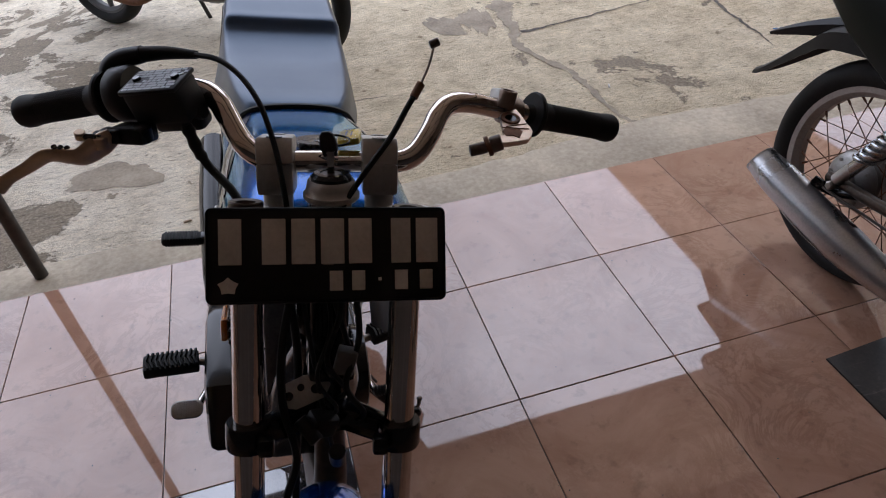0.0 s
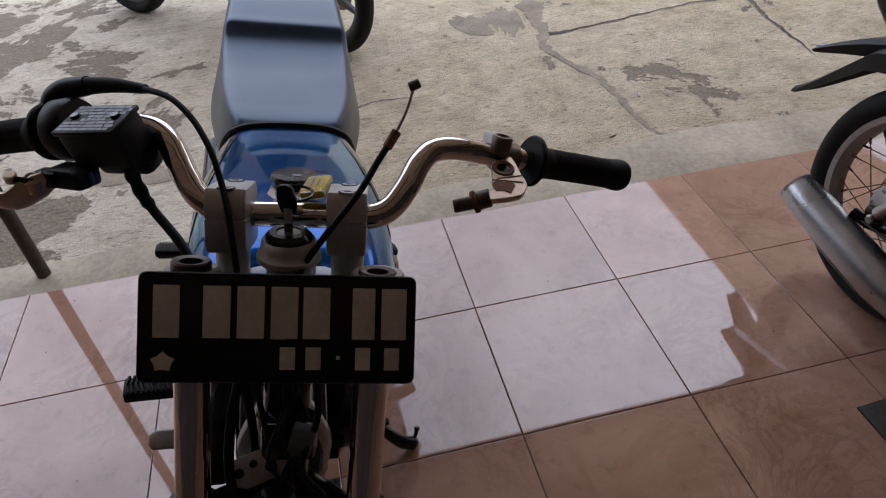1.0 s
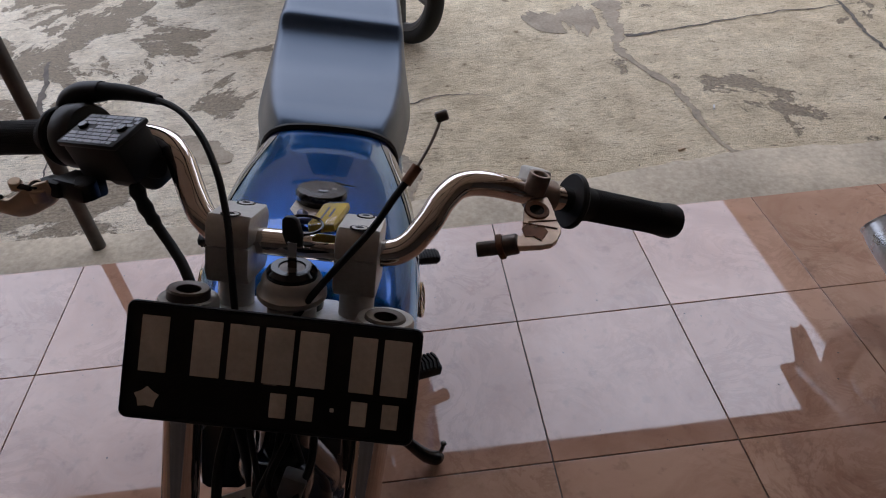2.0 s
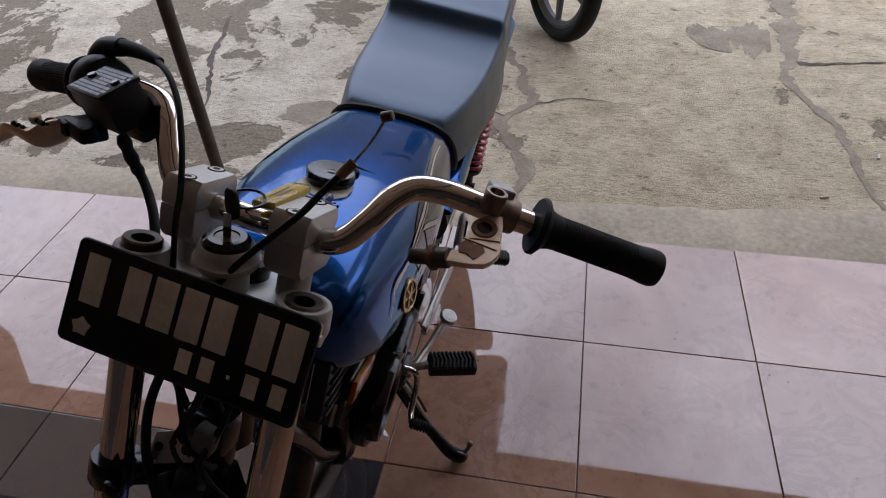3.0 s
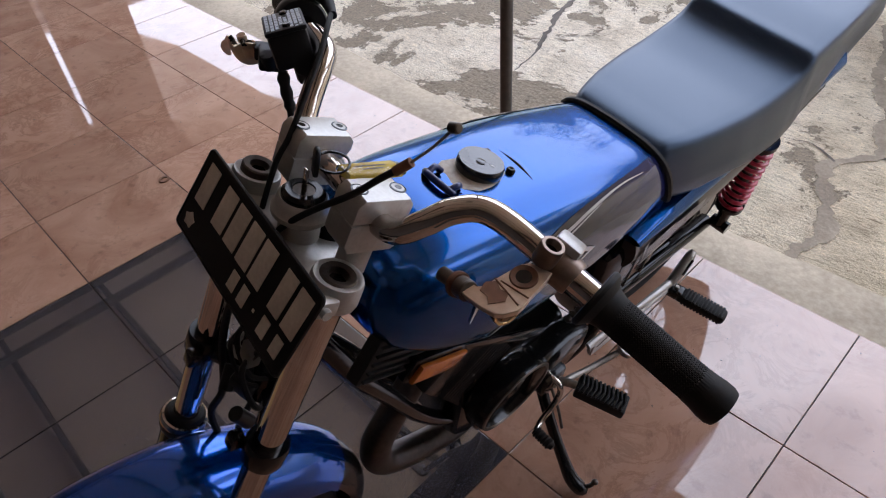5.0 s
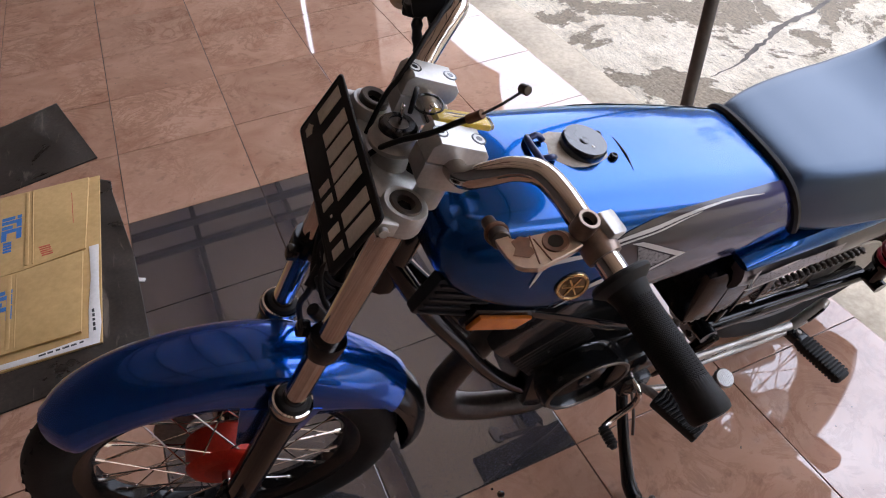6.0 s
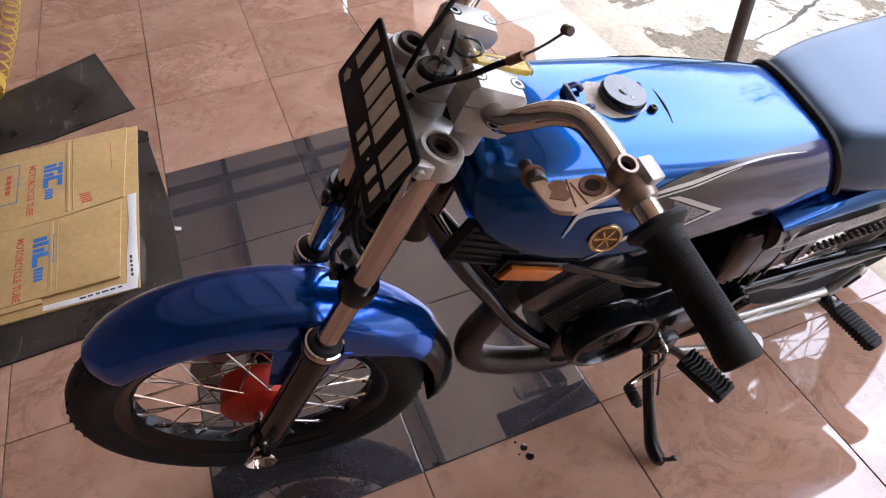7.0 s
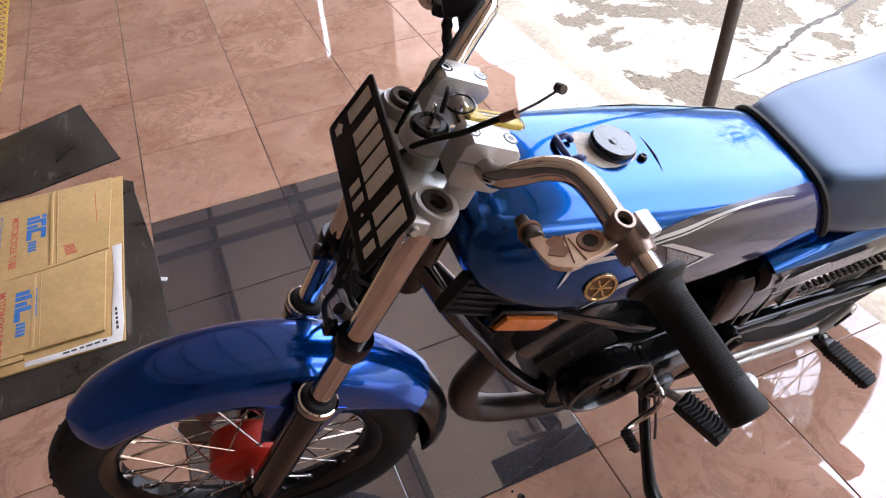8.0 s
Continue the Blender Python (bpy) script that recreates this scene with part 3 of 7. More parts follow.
TANK_RING = [(0.0, 1.0), (0.30, 0.995), (0.52, 0.975), (0.68, 0.93), (0.80, 0.86), (0.885, 0.76), (0.935, 0.66), (0.975, 0.52), (1.0, 0.36), (0.995, 0.20), (0.96, 0.07), (0.88, 0.0), (0.5, -0.02)]


def tank_point(y, s, off=0.0):
    """A point of the tank's skin: s runs from 0 at the ridge to 11 at the lower edge on the left."""
    w, top, low = lerp_table(TANK, y)
    sign, s = (1, s) if s >= 0 else (-1, -s)
    i = min(int(s), len(TANK_RING) - 2)
    f = s - i
    (a, b), (c, d) = TANK_RING[i], TANK_RING[i + 1]
    u, v = a + (c - a) * f, b + (d - b) * f
    p = Vector((sign * u * w + BX, y, low + v * (top - low)))
    if off:
        mid = Vector((BX, y, low + 0.5 * (top - low)))
        p += (p - mid).normalized() * off
    return p


ys = [-0.728 + 0.568 * k / 40 for k in range(41)]
rings = []
for y in ys:
    left = [tank_point(y, s * 0.5) for s in range(0, 25)]
    right = [Vector((2 * BX - p.x, p.y, p.z)) for p in left[1:][::-1]]
    rings.append(left + right)
tank = part("fuel_tank", loft(rings), M_BLUE, bike, "glossy metallic blue tank with silver side decals", 60)


def tank_decal(name, rows, material, off=0.0012, label=""):
    """A sticker on either flank of the tank: rows of y, upper s, lower s."""
    n = 48
    for side in (1, -1):
        bm = bmesh.new()
        prev = None
        for k in range(n + 1):
            y = rows[0][0] + (rows[-1][0] - rows[0][0]) * k / n
            a, b = lerp_table(rows, y)
            col = [bm.verts.new(tank_point(y, side * (a + (b - a) * q / 28), off)) for q in range(29)]
            if prev:
                for q in range(28):
                    f = (prev[q], prev[q + 1], col[q + 1], col[q])
                    bm.faces.new(f if side > 0 else f[::-1])
            prev = col
        part(name, bm, material, tank, label, 60)


tank_decal("side_panel_decal", [(-0.555, 5.7, 6.3), (-0.515, 4.75, 8.4), (-0.47, 4.05, 9.6), (-0.42, 3.66, 10.2), (-0.34, 3.30, 10.4), (-0.25, 3.0, 10.4), (-0.20, 3.0, 10.4)], M_FADE, 0.0010, "grey fading side decal")
tank_decal("pinstripe", [(-0.560, 5.60, 5.75), (-0.516, 4.95, 5.20), (-0.471, 4.55, 4.80), (-0.426, 4.05, 4.28), (-0.378, 3.72, 3.88), (-0.333, 3.60, 3.72), (-0.284, 3.74, 3.80)], M_PALE, 0.0018)
tank_decal("thin_pinstripe", [(-0.560, 5.95, 6.10), (-0.516, 5.35, 5.50), (-0.471, 4.90, 5.02), (-0.426, 4.36, 4.44), (-0.40, 4.10, 4.14)], M_PALE, 0.0019)
tank_decal("front_stripe", [(-0.634, 7.75, 7.85), (-0.627, 6.9, 7.3), (-0.618, 6.2, 6.6), (-0.59, 5.95, 6.25), (-0.56, 5.85, 6.10)], M_PALE, 0.0018)
tank_decal("lower_stripe", [(-0.605, 11.0, 11.1), (-0.578, 8.80, 9.15), (-0.551, 7.80, 8.10), (-0.50, 7.30, 7.55), (-0.46, 7.1, 7.2)], M_PALE, 0.0018)
for side in (1, -1):
    frame_bm = bmesh.new()
    for (ya, sa), (yb, sb), wd in (((-0.500, 5.55), (-0.430, 7.10), 0.016), ((-0.430, 7.10), (-0.492, 7.95), 0.012), ((-0.492, 7.95), (-0.498, 7.4), 0.010)):
        prev = None
        for k in range(9):
            y, q = ya + (yb - ya) * k / 8, sa + (sb - sa) * k / 8
            row = [frame_bm.verts.new(tank_point(y + wd * e, side * q, 0.0022)) for e in (-0.5, 0.0, 0.5)]
            if prev:
                for e in range(2):
                    f = (prev[e], prev[e + 1], row[e + 1], row[e])
                    frame_bm.faces.new(f)
            prev = row
    bmesh.ops.recalc_face_normals(frame_bm, faces=frame_bm.faces[:])
    part("arrow_decal", frame_bm, M_PALE, tank, "pale angular side decal", 60)
    hatch = bmesh.new()
    prev = None
    for k in range(13):
        q = 5.85 + 1.75 * k / 12
        y0 = -0.499 + 0.0035 * (q - 5.85)
        y1 = max(y0 + 0.002, (-0.5 + (q - 5.55) / 1.55 * 0.07 if q < 7.1 else -0.430 - (q - 7.1) / 0.85 * 0.062) - 0.013)
        row = [hatch.verts.new(tank_point(y0 + (y1 - y0) * e / 6, side * q, 0.0020)) for e in range(7)]
        if prev:
            for e in range(6):
                hatch.faces.new((prev[e], prev[e + 1], row[e + 1], row[e]))
        prev = row
    bmesh.ops.recalc_face_normals(hatch, faces=hatch.faces[:])
    part("hatched_decal", hatch, M_HATCH, tank, "grey dotted decal patch", 60)

# Emblem: a gold disc with a plain ring on either flank.
for side in (1, -1):
    c = tank_point(-0.580, side * 7.85)
    nrm = Vector((side, -0.14, 0.22)).normalized()
    m = Matrix.Translation(c + nrm * 0.001) @ nrm.to_track_quat("Z", "Y").to_matrix().to_4x4() @ Matrix.Scale(1.12, 4)
    em = lathe([(0.0, 0.0018), (0.0140, 0.0018), (0.0145, 0.0030), (0.0175, 0.0030), (0.0182, 0.0022), (0.0185, 0.0), (0.0, 0.0)], m, 36)
    emb = part("emblem", em, M_BRONZE, tank, "round gold-rimmed emblem")
    for k in range(3):
        part("emblem_bar", box((0.0020, 0.025, 0.0014), m @ Matrix.Translation((0, 0, 0.0024)) @ Matrix.Rotation(radians(60 * k + 20), 4, "Z")), M_EMBLEM, emb)
    part("emblem_rim", lathe([(0.0145, 0.0028), (0.0150, 0.0036), (0.0175, 0.0036), (0.0180, 0.0028)], m, 36, closed=True), M_EMBLEM, emb)

# Filler cap in its recess.
CAP = Matrix.Translation((BX + 0.002, -0.525, 0.8375)) @ pose(0, 0, 0, -15, 0, 0)
rec = prism([(-0.034, -0.060), (0.034, -0.060), (0.043, 0.046), (0.036, 0.056), (0.0, 0.060), (-0.036, 0.056), (-0.043, 0.046)], 0.004, CAP @ Matrix.Translation((0, 0, 0.0035)), 0.0015)
part("filler_recess", rec, M_BLUE, tank)
# Black bead standing in for the shade along the recess's rear edge.
part("recess_end", tube([(-0.022, 0.0585, 0.0056), (-0.004, 0.0590, 0.0060), (0.016, 0.0580, 0.0060), (0.040, 0.0530, 0.0056)], [0.0006, 0.0018, 0.0022, 0.0006], CAP), M_BLACK, tank)
scuff = [(-0.024, -0.046), (-0.010, -0.042), (0.004, -0.048), (0.018, -0.043), (0.029, -0.028), (0.0295, -0.008), (0.026, 0.010), (0.018, 0.029), (0.010, 0.034), (-0.004, 0.031), (-0.018, 0.030), (-0.025, 0.014), (-0.028, -0.010), (-0.031, -0.028)]
part("filler_neck", prism(scuff, 0.002, CAP @ Matrix.Translation((0, 0, 0.0060)), 0.0008), M_PRIMER, tank, "scuffed bare metal filler neck")
cap = part("filler_cap", lathe([(0, 0.006), (0.0255, 0.006), (0.0275, 0.009), (0.0278, 0.017), (0.0262, 0.0202), (0.012, 0.0202), (0.0, 0.0205)], CAP @ Matrix.Translation((0, 0.001, 0)), 40), M_CAP, tank, "worn black filler cap")
part("cap_dimple", lathe([(0, 0), (0.0050, 0), (0.0055, 0.0006), (0.0040, 0.0012), (0, 0.0009)], CAP @ Matrix.Translation((0.002, -0.003, 0.0203)), 16), M_CAP, cap)
part("chipped_spot", prism([(-0.003, -0.001), (0.001, -0.0018), (0.003, 0.0004), (0.0, 0.0016)], 0.0005, CAP @ Matrix.Translation((0.013, 0.004, 0.0204))), M_PALE, cap)
for x in (-0.019, 0.019):
    part("screw", lathe([(0, 0.004), (0.0055, 0.004), (0.0055, 0.010), (0.0040, 0.012), (0.0028, 0.0120), (0.0024, 0.0105), (0, 0.0105)], CAP @ Matrix.Translation((x, 0.036, 0)), 12), M_BLACK, tank)
hb = bmesh.new()
tube([(-0.022, -0.062, 0.008), (-0.012, -0.068, 0.012), (0.012, -0.068, 0.012), (0.022, -0.062, 0.008)], 0.0040, CAP, bm=hb)
tube([(0.016, -0.066, 0.010), (0.018, -0.054, 0.014), (0.014, -0.046, 0.009)], 0.0038, CAP, bm=hb)
tube([(-0.016, -0.066, 0.010), (-0.018, -0.054, 0.014), (-0.014, -0.046, 0.009)], 0.0038, CAP, bm=hb)
part("cap_hinge", hb, M_HINGE, tank, "dark blue hinge of the filler cap")
part("hinge_screw", lathe([(0.0020, 0.0), (0.0050, 0.0), (0.0055, 0.001), (0.0050, 0.0024), (0.0020, 0.0024)], CAP @ Matrix.Translation((0.024, -0.054, 0.0060)), 16, closed=True), M_BLUE, tank)

# Seat: rows of y, half width above, top, half width below, bottom.
SEAT = [(-0.238, 0.068, 0.750, 0.098, 0.690), (-0.21, 0.082, 0.7585, 0.108, 0.655), (-0.15, 0.099, 0.7565, 0.126, 0.640), (-0.06, 0.112, 0.7505, 0.142, 0.640), (0.00, 0.116, 0.7475, 0.148, 0.632), (0.05, 0.118, 0.749, 0.150, 0.630),
        (0.085, 0.118, 0.753, 0.150, 0.630), (0.110, 0.117, 0.760, 0.148, 0.630), (0.124, 0.116, 0.7685, 0.147, 0.630), (0.132, 0.1155, 0.7755, 0.146, 0.631), (0.138, 0.115, 0.7795, 0.145, 0.631), (0.146, 0.1148, 0.7815, 0.144, 0.632), (0.17, 0.114, 0.783, 0.140, 0.634), (0.27, 0.110, 0.790, 0.131, 0.648),
        (0.38, 0.102, 0.792, 0.120, 0.672), (0.48, 0.090, 0.785, 0.112, 0.72), (0.525, 0.066, 0.770, 0.08, 0.735)]
rings = []
for k in range(161):
    y = -0.238 + 0.763 * k / 160
    wt, zt, wb, zb = lerp_table(SEAT, y)
    wb, zb = wb - 0.009, zb + 0.014
    h = zt - zb
    half = [(0.0, zt + 0.001), (wt * 0.40, zt + 0.001), (wt * 0.75, zt + 0.0015), (wt * 0.90, zt + 0.001), (wt * 0.965, zt - 0.0012), (wt * 1.0, zt - 0.006), (wt + 0.0035, zt - 0.014), (wt + (wb - wt) * 0.42, zt - h * 0.36),
            (wt + (wb - wt) * 0.75, zt - h * 0.65), (wb, zb + h * 0.14), (wb - 0.004, zb + 0.004), (wb - 0.02, zb)]
    rings.append([Vector((x + BX, y, z)) for x, z in half] + [Vector((BX - x, y, z)) for x, z in half[::-1][:-1]])
seat = part("seat", loft(rings), M_SEAT, bike, "smooth dark vinyl seat with a raised rear step", 70)
lip = []
for k in range(41):
    q = -9.0 + 18.0 * k / 40
    lip.append(tank_point(-0.233 + 0.036 * (q / 9.0) ** 2, q, 0.003))
part("seat_welt", tube(lip, 0.0068, n=2, segs=8), M_RUBBER, seat, "black rubber welt behind the tank")

# Side covers.
for side in (1, -1):
    def cover(rows, x, thick, material, name, label="", extra=0.0):
        bm = bmesh.new()
        rings = []
        for k in range(13):
            y = rows[0][0] + (rows[-1][0] - rows[0][0]) * k / 12
            zt, zb = lerp_table(rows, y)
            ring = []
            for q in range(7):
                f = q / 6
                ring.append(Vector((x + 0.010 * math.sin(math.pi * f) + extra, y, zt + (zb - zt) * f)))
            ring += [Vector((x - thick, y, zt + (zb - zt) * (1 - q / 2))) for q in range(3)]
            rings.append(ring)
        loft(rings, None, bm)
        if side < 0:
            bm = flip(bm)
            bm.transform(Matrix.Translation((2 * BX, 0, 0)))
        return part(name, bm, material, bike, label)

    cover([(-0.275, 0.640, 0.628), (-0.20, 0.650, 0.612), (-0.05, 0.662, 0.612), (0.15, 0.682, 0.632), (0.33, 0.712, 0.672)], 0.128, 0.02, M_BLUE, "side_cover", "blue painted side cover strip")
    cover([(-0.262, 0.625, 0.560), (-0.15, 0.613, 0.535), (0.0, 0.612, 0.545), (0.16, 0.632, 0.585), (0.30, 0.668, 0.640)], 0.1235, 0.016, M_SILVER, "lower_side_cover", "dark grey side cover with worn pale decals")
    for y0, y1, za, zb, mat_ in ((-0.250, -0.07, 0.596, 0.566, M_HATCH), (-0.246, -0.238, 0.610, 0.560, M_PALE), (-0.246, -0.155, 0.566, 0.560, M_PALE), (-0.215, -0.160, 0.600, 0.594, M_PALE)):
        ck = bmesh.new()
        q = []
        for yy, zz in ((y0, za), (y1, za + 0.006), (y1, zb + 0.008), (y0 + 0.012, zb)):
            q.append(Vector((0.1360 + (0.0006 if mat_ is M_PALE else 0), yy, zz)))
        ck.faces.new([ck.verts.new(p if side > 0 else (2 * BX - p.x, p.y, p.z)) for p in (q if side > 0 else q[::-1])])
        part("cover_decal", ck, mat_, bike)

# Frame.
fr = bmesh.new()
tube([(0, -0.70, 0.86), (0, -0.735, 0.775), (0, -0.77, 0.69)], 0.028, bm=fr)
tube([(0, -0.70, 0.80), (0, -0.5, 0.70), (0, -0.2, 0.64)], 0.022, bm=fr)
for sx in (1, -1):
    tube([(0.012 * sx, -0.76, 0.75), (0.038 * sx, -0.716, 0.634), (0.045 * sx, -0.667, 0.527), (0.046 * sx, -0.612, 0.402), (0.046 * sx, -0.546, 0.292), (0.048 * sx, -0.463, 0.206), (0.060 * sx, -0.40, 0.180), (0.085 * sx, -0.22, 0.20), (0.095 * sx, -0.15, 0.30)], 0.0135, bm=fr)
    tube([(0.05 * sx, -0.40, 0.64), (0.095 * sx, -0.18, 0.60), (0.11 * sx, 0.1, 0.64), (0.10 * sx, 0.42, 0.70)], 0.012, bm=fr)
    tube([(0.072 * sx, -0.15, 0.30), (0.070 * sx, -0.12, 0.48), (0.085 * sx, -0.05, 0.61)], 0.013, bm=fr)
part("frame", fr, M_BLACK, bike, "black tubular steel frame")

# Ribbed shrouds under the tank's nose, with reflectors.
for side in (1, -1):
    bm = bmesh.new()
    m = Matrix.Translation((0.082, -0.700, 0.732)) @ pose(0, 0, 0, -38, 0, 4)
    box((0.018, 0.108, 0.060), m, 0.004, bm)
    shroud = part("ribbed_shroud", bm if side > 0 else flip(bm), M_PLASTIC, bike)
    for k in range(5):
        rb = box((0.005, 0.100, 0.0030), m @ Matrix.Translation((0.0105, 0, -0.022 + 0.011 * k)), 0.001)
        part("shroud_rib", rb if side > 0 else flip(rb), M_PLASTIC, shroud)
    bm = prism([(-0.044, -0.012), (0.036, -0.012), (0.050, 0.012), (-0.038, 0.012)], 0.008, Matrix.Translation((0.106, -0.650, 0.674)) @ pose(0, 0, 0, -31, 0, 0) @ pose(0, 0, 0, 90, 0, 90), 0.003)
    part("reflector", bm if side > 0 else flip(bm), M_AMBER, bike, "amber side reflector")
    bm = box((0.014, 0.104, 0.036), Matrix.Translation((0.095, -0.645, 0.672)) @ pose(0, 0, 0, -31, 0, 0), 0.003)
    part("reflector_base", bm if side > 0 else flip(bm), M_BLACK, bike)
stay = prism([(-0.600, 0.664), (-0.402, 0.506), (-0.412, 0.498), (-0.450, 0.520), (-0.596, 0.648)], 0.004, Matrix.Translation((0.101, 0, 0)) @ pose(0, 0, 0, 90, 0, 90), 0.001)
part("tank_stay", stay, M_BLACK, bike, "thin black steel stay under the tank")

# Engine.
en = bmesh.new()
box((0.15, 0.27, 0.19), Matrix.Translation((0, -0.40, 0.295)), 0.03, en)
lathe([(0, 0), (0.085, 0), (0.085, 0.02), (0.07, 0.03), (0, 0.03)], Matrix.Translation((0.072, -0.43, 0.30)) @ pose(0, 0, 0, 0, 90, 0), 32, en)
engine = part("crankcase", en, M_BLACK, bike, "black painted engine crankcase")
CYL = Matrix.Translation((0, -0.544, 0.492)) @ pose(0, 0, 0, 28.4, 0, 0)
barrel = part("cylinder", box((0.085, 0.10, 0.16), CYL @ Matrix.Translation((0, 0.012, -0.10)), 0.012), M_FINS, bike, "satin black finned cylinder")
fin_bm = box((0.124, 0.132, 0.0045), None, 0.0014)
fin = part("cooling_fin", fin_bm, M_FINS, barrel)
fin.matrix_basis = CYL @ Matrix.Translation((0, 0.006, -0.046))
for k in range(1, 8):
    again(fin, CYL @ Matrix.Translation((0, 0.006, -0.046 - 0.0125 * k)))
head = part("cylinder_head", box((0.120, 0.168, 0.060), CYL @ Matrix.Translation((0, 0.019, 0.003)), 0.006), M_FINS, bike, "satin black cylinder head")
for k in (0.3,):
    # No groove is cut: a black strip gives its shade.
    part("head_groove", box((0.122, 0.002, 0.058), CYL @ Matrix.Translation((0, 0.022 * k, 0.003)), 0.0006), M_BLACK, head)
part("spark_plug_cap", tube([CYL @ Vector((0, 0, 0.03)), CYL @ Vector((0, 0, 0.055)), CYL @ Vector((0, 0.02, 0.075)), CYL @ Vector((0, 0.06, 0.085))], 0.009), M_RUBBER, head)
# Left cover: an open black shell with a rim.
lc = bmesh.new()
LCM = Matrix.Translation((0.066, -0.446, 0.346)) @ pose(0, 0, 0, 0, 90, 0) @ pose(0, 0, 0, 0, 0, 0)
lathe([(0.0, 0.004), (0.088, 0.004), (0.094, 0.012), (0.092, 0.042), (0.090, 0.049), (0.084, 0.050), (0.081, 0.044), (0.079, 0.022), (0.0, 0.018)], LCM @ Matrix.Diagonal((0.78, 0.90, 1, 1)), 44, lc)
part("magneto_cover", lc, M_BLACK, bike, "open black magneto housing")
part("housing_rim", lathe([(0.0815, 0.0485), (0.0825, 0.0512), (0.0880, 0.0510), (0.0900, 0.0480)], LCM @ Matrix.Diagonal((0.78, 0.90, 1, 1)), 44, closed=True), M_DARKSTEEL, bike, "scuffed bare rim of the housing")
part("rotor", lathe([(0, 0.018), (0.05, 0.018), (0.052, 0.03), (0.045, 0.034), (0.014, 0.034), (0.012, 0.040), (0, 0.040)], LCM, 32), M_BLACK, bike)
sp = prism([(-0.075, -0.05), (0.04, -0.06), (0.085, -0.02), (0.085, 0.03), (0.02, 0.06), (-0.06, 0.05)], 0.05, Matrix.Translation((0.09, -0.335, 0.33)) @ pose(0, 0, 0, 90, 0, 90), 0.01)
part("sprocket_cover", sp, M_BLACK, bike)
rc = prism([(-0.13, -0.06), (0.06, -0.075), (0.13, -0.03), (0.13, 0.05), (0.05, 0.085), (-0.10, 0.07)], 0.075, Matrix.Translation((-0.118, -0.415, 0.335)) @ pose(0, 0, 0, 90, 0, 90), 0.014)
part("clutch_cover", rc, M_BLACK, bike)
part("carburettor", cyl((0.0, -0.40, 0.475), (0.0, -0.28, 0.485), 0.028, 20, None, 0.006), M_ALU, bike)
ab = box((0.232, 0.185, 0.142), Matrix.Translation((0.004, -0.215, 0.528)), 0.020)
part("battery_box", box((0.17, 0.34, 0.20), Matrix.Translation((0.004, 0.03, 0.535)), 0.02), M_PLASTIC, bike)
for k in range(3):
    box((0.2345, 0.004, 0.144), Matrix.Translation((0.004, -0.255 + 0.048 * k, 0.528)), 0.0015, ab)
part("airbox", ab, M_BLACK, bike, "black ribbed plastic airbox")

# Exhaust: a fat header that loops forward, then the muffler along the right side.
part("exhaust_header", tube([(0.0, -0.545, 0.465), (0.018, -0.588, 0.480), (0.028, -0.620, 0.462), (0.030, -0.655, 0.414), (0.030, -0.680, 0.355), (0.030, -0.668, 0.280), (0.030, -0.591, 0.203), (0.028, -0.457, 0.135), (0.0, -0.36, 0.130), (-0.07, -0.28, 0.155), (-0.125, -0.20, 0.215)], [0.021, 0.022, 0.022, 0.023, 0.025, 0.026, 0.026, 0.025, 0.025, 0.024, 0.024], segs=20), M_PIPE, bike, "stained steel exhaust header")
part("muffler", tube([(-0.13, -0.22, 0.215), (-0.14, -0.05, 0.245), (-0.15, 0.2, 0.29), (-0.155, 0.42, 0.33)], [0.026, 0.040, 0.042, 0.036], segs=20), M_BLACK, bike)

# Swing arm, chain, rear wheel and shocks.
RAX = Vector((0, 0.185, 0.290))
sw = bmesh.new()
for sx in (1, -1):
    tube([(0.075 * sx, -0.17, 0.31), (0.08 * sx, 0.0, 0.305), (0.085 * sx, 0.215, 0.300)], 0.017, bm=sw)
cyl((-0.1, -0.17, 0.31), (0.1, -0.17, 0.31), 0.018, 16, sw)
part("swing_arm", sw, M_BLACK, bike)
link_bm = box((0.010, 0.0105, 0.011), None, 0.003)
cyl((-0.008, 0.0, 0.0), (0.008, 0.0, 0.0), 0.0036, 10, link_bm)
link = part("chain_link", link_bm, M_DARKSTEEL, bike)
link.matrix_basis = pose(0.088, -0.30, 0.408)
for k in range(1, 34):
    f = k / 33
    again(link, pose(0.088 - 0.012 * f, -0.30 + 0.47 * f, 0.408 - 0.020 * f, -2.5))
for k in range(30):
    f = k / 29
    again(link, pose(0.064, -0.30 + 0.47 * f, 0.268 - 0.018 * f, -2.0))


